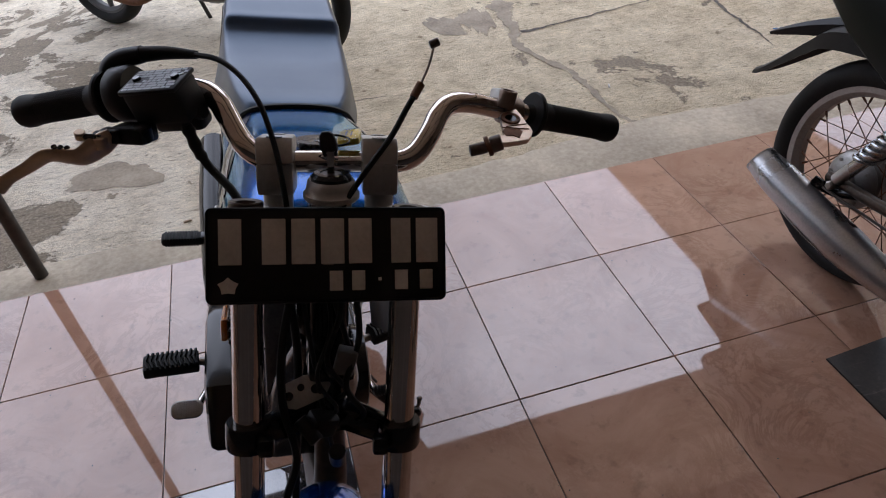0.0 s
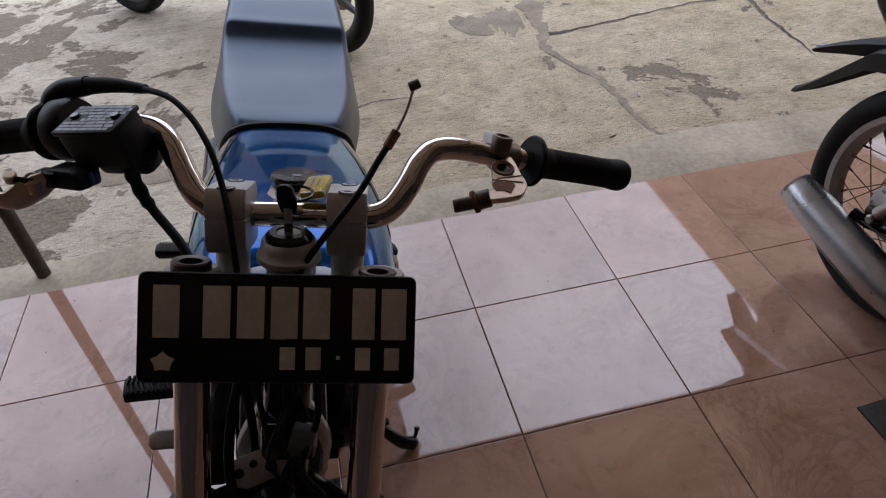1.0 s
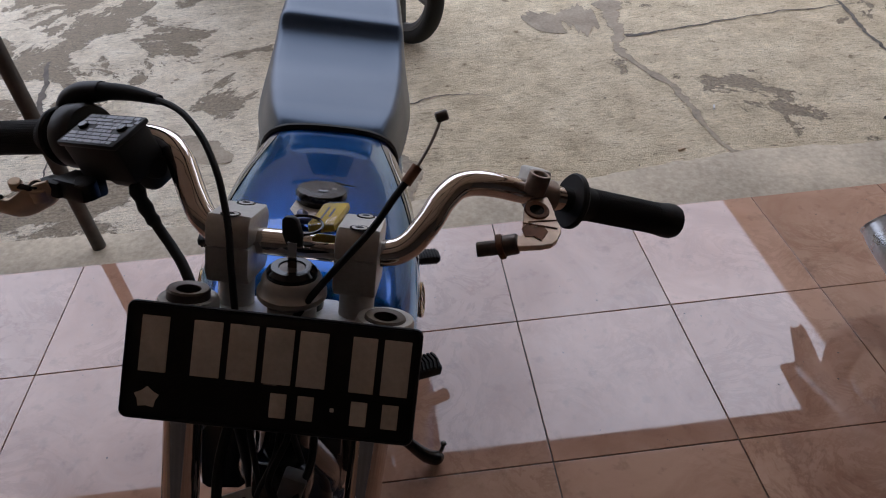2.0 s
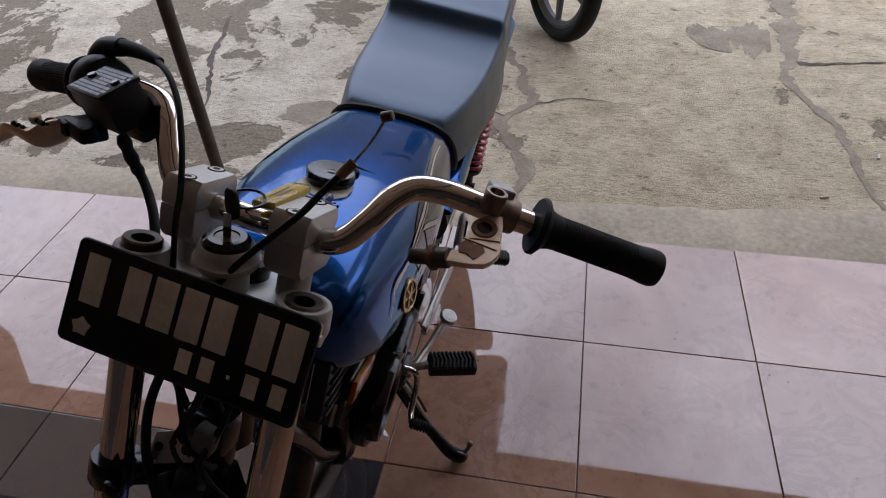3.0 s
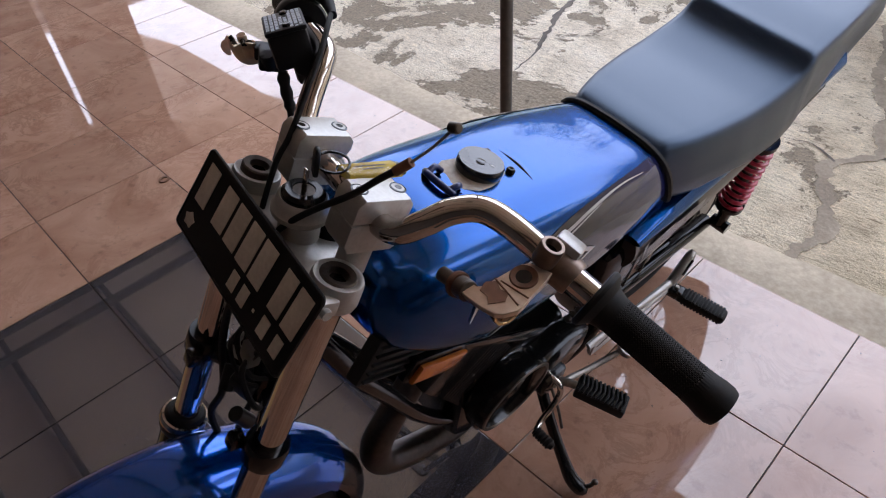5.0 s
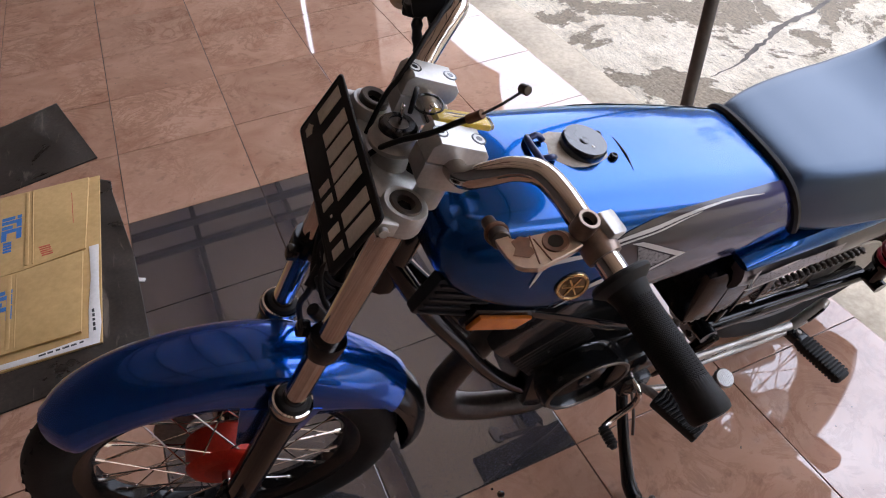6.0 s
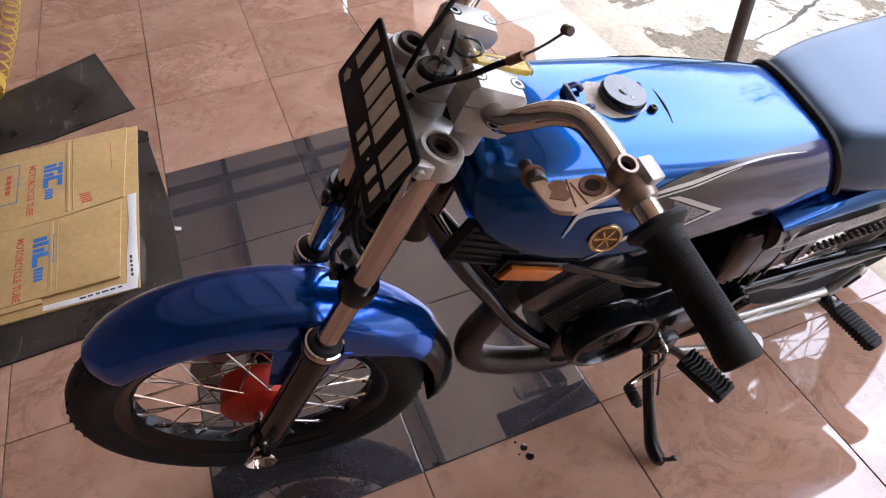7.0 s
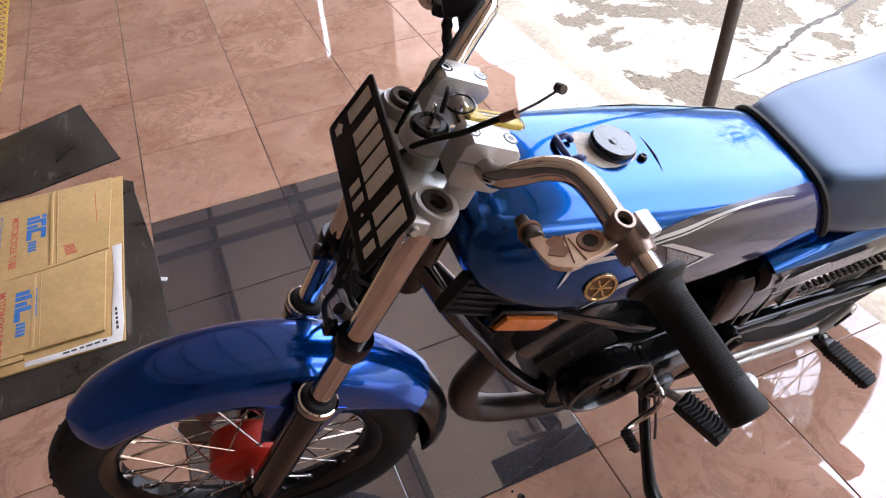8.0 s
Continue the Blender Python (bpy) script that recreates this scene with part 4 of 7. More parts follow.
def wheel_parts(parent, at, m_rim, m_tyre, m_hub, m_spoke, tyre_r, tyre_w, rim_r, spokes, tag, flange=0.032, hub_r=0.03, hub_label="", rim_w=None, tread=True):
    """A spoked wheel round the x axis of the pose at: a hub with tyre, rim and spokes under it."""
    AX = at @ pose(0, 0, 0, 0, 90, 0)
    hub = part(tag, lathe([(0, -flange - 0.008), (hub_r * 0.7, -flange - 0.008), (hub_r, -flange), (hub_r, -flange + 0.004), (hub_r * 0.6, -flange + 0.008), (hub_r * 0.55, flange - 0.008), (hub_r, flange - 0.004), (hub_r, flange), (hub_r * 0.7, flange + 0.008), (0, flange + 0.008)], AX, 28), m_hub, parent, hub_label)
    h = tyre_w / 2
    sec = []
    depth = tyre_r - rim_r
    for k in range(15):
        a = radians(-128 + 256 * k / 14)
        sec.append((rim_r + 0.52 * depth + 0.50 * depth * math.cos(a), h * math.sin(a)))
    sec = [(rim_r + 0.002, -h * 0.62)] + sec + [(rim_r + 0.002, h * 0.62)]
    ty = lathe(sec, AX, 72, closed=True)
    for k in range(54 if tread else 0):
        for sgn in (1, -1):
            a = 2 * math.pi * (k + 0.25 * sgn) / 54
            m = AX @ Matrix.Rotation(a, 4, "Z") @ Matrix.Translation((tyre_r - 0.0088, 0, sgn * h * 0.36)) @ pose(0, 0, 0, sgn * 24, sgn * 22, 0)
            box((0.006, 0.013, h * 0.46), m, 0.0, ty)
    tyre = part("tyre", ty, m_tyre, hub, "black treaded tyre")
    w = rim_w or h * 0.68
    rp = [(rim_r + 0.006, -w), (rim_r + 0.008, -w + 0.004), (rim_r - 0.004, -w + 0.007), (rim_r - 0.016, -w * 0.35), (rim_r - 0.016, w * 0.35), (rim_r - 0.004, w - 0.007), (rim_r + 0.008, w - 0.004), (rim_r + 0.006, w), (rim_r - 0.008, w - 0.002), (rim_r - 0.021, w * 0.4), (rim_r - 0.021, -w * 0.4), (rim_r - 0.008, -w + 0.002)]
    part("rim", lathe(rp, AX, 64, closed=True), m_rim, hub)
    first = {}
    for k in range(spokes):
        side = 1 if k % 2 else -1
        lean = 1 if (k // 2) % 2 else -1
        a = 2 * math.pi * k / spokes
        key = (side, lean)
        if key not in first:
            p0 = Vector((hub_r * math.cos(lean * 1.25), hub_r * math.sin(lean * 1.25), side * flange))
            p1 = Vector((rim_r - 0.019, 0, side * w * 0.12))
            bm = cyl(p0, p1, 0.0015, 6)
            cyl(p1, p1.lerp(p0, 0.09), 0.003, 6, bm)
            first[key] = part("spoke", bm, m_spoke, hub)
            first[key].matrix_basis = AX @ Matrix.Rotation(a, 4, "Z")
        else:
            again(first[key], AX @ Matrix.Rotation(a, 4, "Z"))
    return hub


wheel_parts(bike, Matrix.Translation(RAX), M_BLACK, M_TYRE, M_STEEL, M_CHROME, 0.290, 0.082, 0.218, 36, "rear_wheel", 0.04, 0.065)
part("rear_sprocket", lathe([(0.04, -0.003), (0.095, -0.003), (0.098, 0.0), (0.095, 0.003), (0.04, 0.003)], Matrix.Translation(RAX + Vector((0.064, 0, 0))) @ pose(0, 0, 0, 0, 90, 0), 40, closed=True), M_STEEL, bike)
for sx in (1, -1):
    out = 0.118 if sx > 0 else -0.096
    top, bot = Vector((out, 0.155, 0.610)), Vector((out, 0.205, 0.325))
    coil = []
    d = bot - top
    for k in range(9 * 12 + 1):
        a = 2 * math.pi * k / 12
        c = top + d * (0.10 + 0.62 * k / 108)
        coil.append(c + Vector((0.025 * math.cos(a), 0.025 * math.sin(a), 0)))
    shock = part("shock_absorber", cyl(top, bot, 0.013, 14), M_BLACK, bike)
    part("spring", tube(coil, 0.0043, n=1, segs=8), M_SPRING, shock, "red coil spring")
    part("spring_seat", cyl(top + d * 0.06, top + d * 0.10, 0.029, 20), M_BLACK, shock)
    part("spring_seat", cyl(top + d * 0.72, top + d * 0.76, 0.029, 20), M_BLACK, shock)
    part("shock_eye", cyl(bot + Vector((-0.02, 0, 0)), bot + Vector((0.02, 0, 0)), 0.014, 14), M_BLACK, shock)
rf = []
for k in range(15):
    a = radians(-25 + 130 * k / 14)
    rf.append([RAX + Vector((x, 0.34 * math.sin(a) * q, 0.34 * math.cos(a) * q)) for x, q in ((-0.055, 0.93), (-0.05, 0.99), (-0.02, 1.01), (0.02, 1.01), (0.05, 0.99), (0.055, 0.93), (0.05, 0.975), (0.0, 0.995), (-0.05, 0.975))])
part("rear_mudguard", loft(rf), M_BLACK, bike)
tl = box((0.10, 0.07, 0.06), Matrix.Translation((0, 0.56, 0.70)), 0.015)
part("tail_lamp", tl, M_RED, bike)

# Inner rear mudguard between the wheel and the battery box.
rings = []
for k in range(29):
    a = radians(-28 + 175 * k / 28)
    d = Vector((0, -math.cos(a), math.sin(a)))
    rings.append([RAX + Vector((x, 0, 0)) + d * r for x, r in ((0.056, 0.300), (0.056, 0.312), (0.036, 0.322), (-0.036, 0.322), (-0.056, 0.312), (-0.056, 0.300), (-0.052, 0.300), (-0.034, 0.317), (0.034, 0.317), (0.052, 0.300))])
part("inner_mudguard", loft(rings), M_PLASTIC, bike, "black plastic inner rear mudguard", 50)

# Foot pegs, hangers, pedals and the side stand.
def chevron(half_w, reach, width):
    """The outline of a raised arrow rib on a foot peg."""
    return [(-width / 2, -half_w), (width / 2, -half_w), (width / 2 + reach, 0.0), (width / 2, half_w), (-width / 2, half_w), (-width / 2 + reach, 0.0)]


for sx in (1, -1):
    c, length, yaw = (Vector((0.2010, -0.2966, 0.287)), 0.094, 20.5) if sx > 0 else (Vector((-0.2255, -0.343, 0.287)), 0.098, 183.5)
    PM = Matrix.Translation(c) @ pose(0, 0, 0, 0, 0, yaw)
    peg = part("foot_peg", box((length, 0.040, 0.024), PM @ Matrix.Translation((0, 0, -0.004)), 0.004), M_RUBBER, bike, "black rubber foot peg with arrow ribs")
    for k in range(11):
        x = -length / 2 + 0.0045 + (length - 0.014) * k / 10
        part("peg_rib", prism(chevron(0.0190, 0.0050, 0.0042), 0.0065, PM @ Matrix.Translation((x, 0, 0.0100)), 0.0010), M_RUBBER, peg)
    inner = PM @ Vector((-length / 2, 0, -0.006))
    part("peg_bar", tube([PM @ Vector((length / 2 - 0.01, 0, -0.008)), inner, inner + Vector((-0.024 * sx, -0.010, -0.004)), Vector((0.085 * sx, inner.y - 0.022, inner.z - 0.014))], 0.008), M_STEEL, peg)
    c, length, yaw = (Vector((0.2130, -0.0050, 0.3145)), 0.100, 12.0) if sx > 0 else (Vector((-0.2170, 0.004, 0.318)), 0.092, 180.0)
    QM = Matrix.Translation(c) @ pose(0, 0, 0, 0, 0, yaw)
    rp_ob = part("passenger_peg", box((length, 0.032, 0.021), QM, 0.0075, None, 3), M_RUBBER, bike, "black rubber passenger peg with fine ribs")
    for k in range(12):
        part("peg_rib", box((0.0052, 0.0316, 0.0218), QM @ Matrix.Translation((-length / 2 + 0.016 + (length - 0.026) * k / 11, 0, 0.0004)), 0.0016), M_RUBBER, rp_ob)
    part("peg_clevis", box((0.034, 0.026, 0.022), QM @ Matrix.Translation((-length / 2 - 0.006, 0, 0.0)), 0.004), M_BLACK, rp_ob)
    part("clevis_pin", cyl(QM @ Vector((-length / 2 - 0.006, 0, -0.016)), QM @ Vector((-length / 2 - 0.006, 0, 0.016)), 0.005, 12, None, 0.001), M_STEEL, rp_ob)
    h = tube([(0.128 * sx, -0.262, 0.326), (0.136 * sx, -0.14, 0.333), (0.144 * sx, -0.03, 0.337)], [0.0070, 0.0052, 0.009], squash=0.7)
    tube([(0.144 * sx, -0.026, 0.333), (0.1425 * sx, 0.002, 0.357), (0.140 * sx, 0.024, 0.377), (0.139 * sx, 0.033, 0.385)], [0.010, 0.0115, 0.0105, 0.006], bm=h, squash=0.8)
    tube([(0.13 * sx, -0.250, 0.296), (0.139 * sx, -0.13, 0.302), (0.146 * sx, -0.035, 0.322)], [0.008, 0.0055, 0.007], bm=h, squash=0.7)
    hang = part("peg_hanger", h, M_ALU, bike, "polished alloy passenger peg hanger")
    # Solid black bar in place of the dark inside of a slot.
    part("arm_slot", tube([(0.1525 * sx, -0.006, 0.352), (0.1495 * sx, 0.020, 0.376)], 0.0032, n=2, segs=8), M_BLACK, hang)
    web = prism([(-0.250, 0.298), (-0.120, 0.303), (-0.050, 0.322), (-0.140, 0.328), (-0.250, 0.320)], 0.004, Matrix.Translation((0.134 * sx, 0, 0)) @ pose(0, 0, 0, 90, 0, 90), 0.0012)
    part("hanger_web", web, M_ALU, hang)
    for k in range(3):
        # Black blocks give the slots their dark depth; the web is uncut.
        part("hanger_slot", box((0.0052, 0.034, 0.0070), Matrix.Translation((0.134 * sx, -0.222 + 0.047 * k, 0.3115 + 0.0035 * k)) @ pose(0, 0, 0, 5, 0, 0), 0.0018), M_BLACK, hang)
gs = tube([(0.11, -0.340, 0.290), (0.138, -0.338, 0.282), (0.146, -0.345, 0.250), (0.149, -0.382, 0.222), (0.156, -0.407, 0.220)], 0.006)
lever_g = part("gear_lever", gs, M_CHROME, bike, "chrome gear lever")
prof = [(0, 0), (0.0085, 0)]
for k in range(6):
    prof += [(0.0085, 0.003 + 0.006 * k), (0.0112, 0.004 + 0.006 * k), (0.0112, 0.0065 + 0.006 * k), (0.0085, 0.0075 + 0.006 * k)]
gr = lathe(prof + [(0.006, 0.044), (0, 0.044)], Matrix.Translation((0.154, -0.407, 0.220)) @ pose(0, 0, 0, 0, 90, 0), 14)
part("lever_rubber", gr, M_RUBBER, lever_g)
kp = lathe([(0, -0.007), (0.014, -0.007), (0.0185, -0.002), (0.0190, 0.004), (0.0165, 0.008), (0, 0.0095)], Matrix.Translation((0.1670, -0.1640, 0.2610)) @ pose(0, 0, 0, 0, 14, 0), 28)
heel = part("heel_pad", kp, M_DRUM, lever_g, "knurled alloy heel pad")
kd = bmesh.new()
for i in range(-4, 5):
    for j in range(-4, 5):
        if i * i + j * j < 18:
            box((0.0022, 0.0022, 0.0016), Matrix.Translation((0.1670, -0.1640, 0.2610)) @ pose(0, 0, 0, 0, 14, 0) @ Matrix.Translation((0.0036 * i, 0.0036 * j, 0.0096 - 0.0001 * (i * i + j * j))), 0, kd)
part("knurling", kd, M_ALU, heel)
part("heel_arm", tube([(0.125, -0.335, 0.262), (0.142, -0.25, 0.246), (0.160, -0.178, 0.256)], 0.006), M_STEEL, lever_g)
bp = tube([(-0.12, -0.33, 0.24), (-0.155, -0.38, 0.26), (-0.178, -0.45, 0.278)], 0.007)
pedal = part("brake_pedal", bp, M_CHROME, bike)
PAD = Matrix.Translation((-0.194, -0.452, 0.279)) @ pose(0, 0, 0, 16, 0, 0)
pad = part("pedal_pad", prism(rounded(0.054, 0.034, 0.014), 0.008, PAD, 0.002), M_STEEL, pedal, "knurled alloy pedal pad")
kd = bmesh.new()
for i in range(-6, 7):
    for j in range(-3, 4):
        if abs(i) + abs(j) < 8:
            box((0.0022, 0.0022, 0.0018), PAD @ Matrix.Translation((0.0038 * i, 0.0040 * j, 0.0046)) @ pose(0, 0, 0, 0, 0, 45), 0, kd)
part("knurling", kd, M_STEEL, pad)
ss = tube([(0.085, -0.330, 0.262), (0.114, -0.342, 0.225), (0.168, -0.352, 0.160), (0.212, -0.359, 0.115), (0.244, -0.363, 0.087), (0.268, -0.359, 0.073), (0.279, -0.352, 0.070)], [0.013, 0.0115, 0.0110, 0.0120, 0.0145, 0.0150, 0.0085], segs=16)
stand = part("side_stand", ss, M_BLACK, bike, "black bowed side stand with a worn foot")
sk = tube([(0.272, -0.352, 0.074), (0.279, -0.343, 0.080), (0.281, -0.337, 0.087)], [0.0050, 0.0045, 0.0045])
lathe([(0, -0.0068), (0.0048, -0.0048), (0.0068, 0.0), (0.0048, 0.0048), (0, 0.0068)], Matrix.Translation((0.2815, -0.3355, 0.090)), 14, sk)
part("stand_peg", sk, M_DARKSTEEL, stand, "small ball-ended stand peg")
part("stand_spring", tube([(0.10, -0.330, 0.270), (0.146, -0.330, 0.205), (0.176, -0.338, 0.166)], 0.0030), M_DARKSTEEL, stand)
bk = box((0.05, 0.06, 0.06), Matrix.Translation((0.100, -0.330, 0.265)), 0.01)
part("stand_bracket", bk, M_BLACK, stand)


# ---- front end, in the steering's axes ----
TX = 0.0765
AXLE = Vector((0, -0.015, -0.691))
for sx in (1, -1):
    bm = lower(cyl((TX * sx, 0, -0.42), (TX * sx, 0, -0.006), 0.0155, 28, None, 0.002))
    fork = part("fork_tube", bm, M_CHROME, bike, "chromed fork tube")
    fcap = part("fork_cap", lower(lathe([(0.0, -0.006), (0.0088, -0.006), (0.0094, 0.0005), (0.0150, 0.0015), (0.0163, 0.0), (0.0163, -0.014)], Matrix.Translation((TX * sx, 0, 0)), 28)), M_DARKSTEEL, fork)
    # Black hexagon painted in for the shaded depth of the socket.
    part("hex_socket", lower(cyl((TX * sx, 0, -0.0062), (TX * sx, 0, -0.0050), 0.0080, 6)), M_BLACK, fcap)
    lg = lower(lathe([(0, -0.712), (0.016, -0.712), (0.022, -0.700), (0.0235, -0.65), (0.0225, -0.50), (0.0235, -0.398), (0.0235, -0.388), (0, -0.388)], Matrix.Translation((TX * sx, 0, 0)), 28))
    leg = part("fork_leg", lg, M_BLACK, bike, "black lower fork leg")
    part("dust_seal", lower(lathe([(0.016, -0.365), (0.021, -0.367), (0.0262, -0.376), (0.0275, -0.385), (0.0275, -0.391), (0.024, -0.397), (0.016, -0.397)], Matrix.Translation((TX * sx, 0, 0)), 32, closed=True)), M_RUBBER, leg)
    part("seal_ring", lower(lathe([(0.0245, -0.3720), (0.0270, -0.3730), (0.0290, -0.3775), (0.0288, -0.3810), (0.0262, -0.3780), (0.0245, -0.3750)], Matrix.Translation((TX * sx, 0, 0)), 32, closed=True)), M_CHROME, leg)

# Lower clamp.
lw = bmesh.new()
for sx in (1, -1):
    lathe([(0.0158, -0.253), (0.0218, -0.253), (0.0230, -0.250), (0.0230, -0.228), (0.0218, -0.225), (0.0158, -0.225)], Matrix.Translation((TX * sx, 0, 0)), 28, lw, True)
    box((0.016, 0.016, 0.020), Matrix.Translation(((TX - 0.020) * sx, -0.024, -0.240)), 0.004, lw)
prism([(-0.066, -0.012), (-0.02, 0.022), (0.02, 0.022), (0.066, -0.012), (0.066, 0.014), (0.02, 0.058), (-0.02, 0.058), (-0.066, 0.014)], 0.028, Matrix.Translation((0, 0, -0.238)), 0.005, lw)
part("lower_yoke", lower(lw), M_BLACK, bike, "black lower fork yoke")
part("steering_stem", lower(cyl((0, 0.038, -0.25), (0, 0.038, 0.0), 0.022, 24)), M_BLACK, bike)

# Upper yoke.
up = bmesh.new()
for sx in (1, -1):
    lathe([(0.0158, -0.018), (0.0225, -0.018), (0.0236, -0.014), (0.0232, 0.003), (0.0218, 0.0070), (0.0185, 0.0075), (0.0158, 0.0060)], Matrix.Translation((TX * sx, 0, 0)), 32, up, True)
    box((0.014, 0.014, 0.017), Matrix.Translation(((TX + 0.002) * sx, -0.022, -0.008)), 0.003, up)
    box((0.012, 0.020, 0.017), Matrix.Translation(((TX + 0.018) * sx, -0.019, -0.008)), 0.003, up)
    cyl(((TX - 0.008) * sx, -0.023, -0.008), ((TX + 0.029) * sx, -0.023, -0.008), 0.0048, 10, up)
prism([(-0.070, -0.014), (-0.03, -0.026), (0.03, -0.026), (0.070, -0.014), (0.072, 0.016), (0.03, 0.062), (-0.03, 0.062), (-0.072, 0.016)], 0.020, Matrix.Translation((0, 0, -0.016)), 0.004, up)
up.transform(Matrix.Translation((0, 0, -0.010)))
yoke = part("upper_yoke", turned(up), M_PAINTALU, bike, "silver painted upper fork yoke")
part("stem_nut", turned(cyl((0, 0.042, -0.018), (0, 0.042, 0.000), 0.014, 6, None, 0.002)), M_CHROME, yoke)

# Ignition lock with key, ring and tag.
IG = Matrix.Translation((0.003, 0.000, 0.011)) @ pose(0, 0, 0, 10, 0, 0) @ Matrix.Scale(0.98, 4)
part("ignition_collar", turned(lathe([(0, -0.036), (0.0190, -0.036), (0.0195, -0.0060), (0.0252, -0.0050), (0.0272, -0.0025), (0.0270, 0.0015), (0.0246, 0.0042), (0.0236, 0.0085), (0.0228, 0.0130), (0.0210, 0.0155), (0.0190, 0.0135), (0, 0.0135)], IG, 40)), M_PAINTALU, yoke, "silver ignition lock collar")
lock = part("ignition_lock", turned(lathe([(0, 0.011), (0.0195, 0.011), (0.0195, 0.018), (0.0160, 0.0215), (0.0105, 0.0215), (0.0100, 0.0195), (0, 0.0195)], IG, 36)), M_BLACK, yoke)
part("lock_face", turned(lathe([(0, 0.0192), (0.0098, 0.0192), (0.0098, 0.0205), (0, 0.0205)], IG, 28)), M_DARKSTEEL, lock)
part("key_blade", turned(box((0.007, 0.0018, 0.024), IG @ Matrix.Translation((0, 0, 0.0300)), 0.0004)), M_CHROME, lock)
kn, kl = Vector((-0.41, -0.90, -0.15)).normalized(), Vector((-0.12, 0.03, 0.99))
kl = (kl - kn * kl.dot(kn)).normalized()
KM = Matrix.Translation((0.003, 0.002, 0.046)) @ Matrix((kl.cross(kn), kl, kn)).transposed().to_4x4()
kh = prism([(-0.0065, 0), (0.0065, 0), (0.0090, 0.010), (0.0070, 0.021), (0.0035, 0.024), (-0.0035, 0.024), (-0.0070, 0.021), (-0.0090, 0.010)], 0.0050, KM, 0.0016)
part("key_head", turned(kh), M_PLASTIC, lock, "black plastic key head")
ringpts = [(0.006 + 0.0150 * math.cos(2 * math.pi * k / 24), 0.014 + 0.0135 * math.sin(2 * math.pi * k / 24), 0.060 + 0.004 * math.sin(2 * math.pi * k / 24)) for k in range(25)]
part("key_ring", tube_h(ringpts, 0.0012, n=1, segs=6), M_BLACK, lock, "thin black key ring")
tag = prism([(-0.010, -0.030), (0.010, -0.030), (0.0115, -0.024), (0.0115, 0.024), (0.008, 0.031), (-0.008, 0.031), (-0.0115, 0.024), (-0.0115, -0.024)], 0.007, Matrix.Translation((0.021, 0.045, 0.061)) @ pose(0, 0, 0, 6, -8, -4), 0.0022)
tag_ob = part("key_tag", turned(tag), M_CLEAR, lock, "clear plastic key tag round a yellow slip")
slip = prism([(-0.0098, -0.027), (0.0098, -0.027), (0.0105, 0.026), (-0.0105, 0.026)], 0.0060, Matrix.Translation((0.021, 0.045, 0.061)) @ pose(0, 0, 0, 6, -8, -4), 0.0005)
part("tag_slip", turned(slip), M_SLIP, tag_ob, "yellow paper slip")
tb = bmesh.new()
for k in range(2):
    box((0.0016, 0.030 - 0.009 * k, 0.0004), Matrix.Translation((0.0175 + 0.0055 * k, 0.044, 0.0640 + 0.0007 * k)) @ pose(0, 0, 0, 6, -8, -4), 0, tb)
part("tag_print", turned(tb), M_GREY, tag_ob)

# Handlebar clamps and the bar.
for sx in (1, -1):
    side_on = Matrix.Translation((0.0495 * sx, 0, 0)) @ pose(0, 0, 0, 90, 0, 90)
    c = prism([(0.004, 0.0375), (0.004, 0.016), (0.010, 0.008), (0.056, 0.008), (0.062, 0.014), (0.062, 0.031), (0.057, 0.0375)], 0.034, side_on, 0.0022)
    cyl((0.0495 * sx, 0.033, -0.020), (0.0495 * sx, 0.033, 0.012), 0.0145, 20, c)
    clamp = part("bar_riser", turned(c), M_PAINTALU, bike, "silver painted handlebar riser")
    c = prism([(0.004, 0.0385), (0.004, 0.0555), (0.010, 0.0625), (0.056, 0.0625), (0.062, 0.0560), (0.062, 0.0470), (0.057, 0.0385)], 0.034, side_on, 0.0022)
    part("riser_cap", turned(c), M_PAINTALU, clamp)
    for yy in (0.013, 0.053):
        bolt = part("clamp_bolt", turned(lathe([(0, 0.0), (0.0062, 0.0), (0.0060, 0.0008), (0.0034, 0.0010), (0.0030, 0.0006), (0, 0.0006)], Matrix.Translation((0.0495 * sx, yy, 0.0624)), 20)), M_DRUM, clamp)
        # Black ring and hexagon stand in for the shade of the bolt's recesses.
        part("counterbore", turned(lathe([(0.0060, 0.0), (0.0060, 0.0007), (0.0076, 0.0006), (0.0078, 0.0)], Matrix.Translation((0.0495 * sx, yy, 0.0624)), 20, closed=True)), M_BLACK, bolt)
        part("hex_socket", turned(cyl((0.0495 * sx, yy, 0.0626), (0.0495 * sx, yy, 0.0634), 0.0034, 6)), M_BLACK, bolt)
half = [(0.0, 0.033, 0.038), (0.045, 0.033, 0.038), (0.072, 0.0335, 0.039), (0.088, 0.036, 0.047), (0.102, 0.043, 0.066), (0.112, 0.055, 0.0835), (0.126, 0.069, 0.0945), (0.150, 0.0797, 0.0962), (0.190, 0.0965, 0.0892), (0.262, 0.1220, 0.0784), (0.334, 0.1474, 0.0676)]
bar = part("handlebar", tube_h([(-0.300, 0.124, 0.080), (-0.250, 0.103, 0.0890), (-0.195, 0.081, 0.0985), (-0.155, 0.072, 0.1045), (-0.122, 0.066, 0.1035), (-0.106, 0.056, 0.094), (-0.097, 0.049, 0.080), (-0.088, 0.042, 0.064), (-0.078, 0.036, 0.051), (-0.064, 0.0335, 0.0415), (-0.045, 0.033, 0.038)] + half, 0.0111, n=8, segs=18), M_CHROME, bike, "chromed high-rise handlebar")

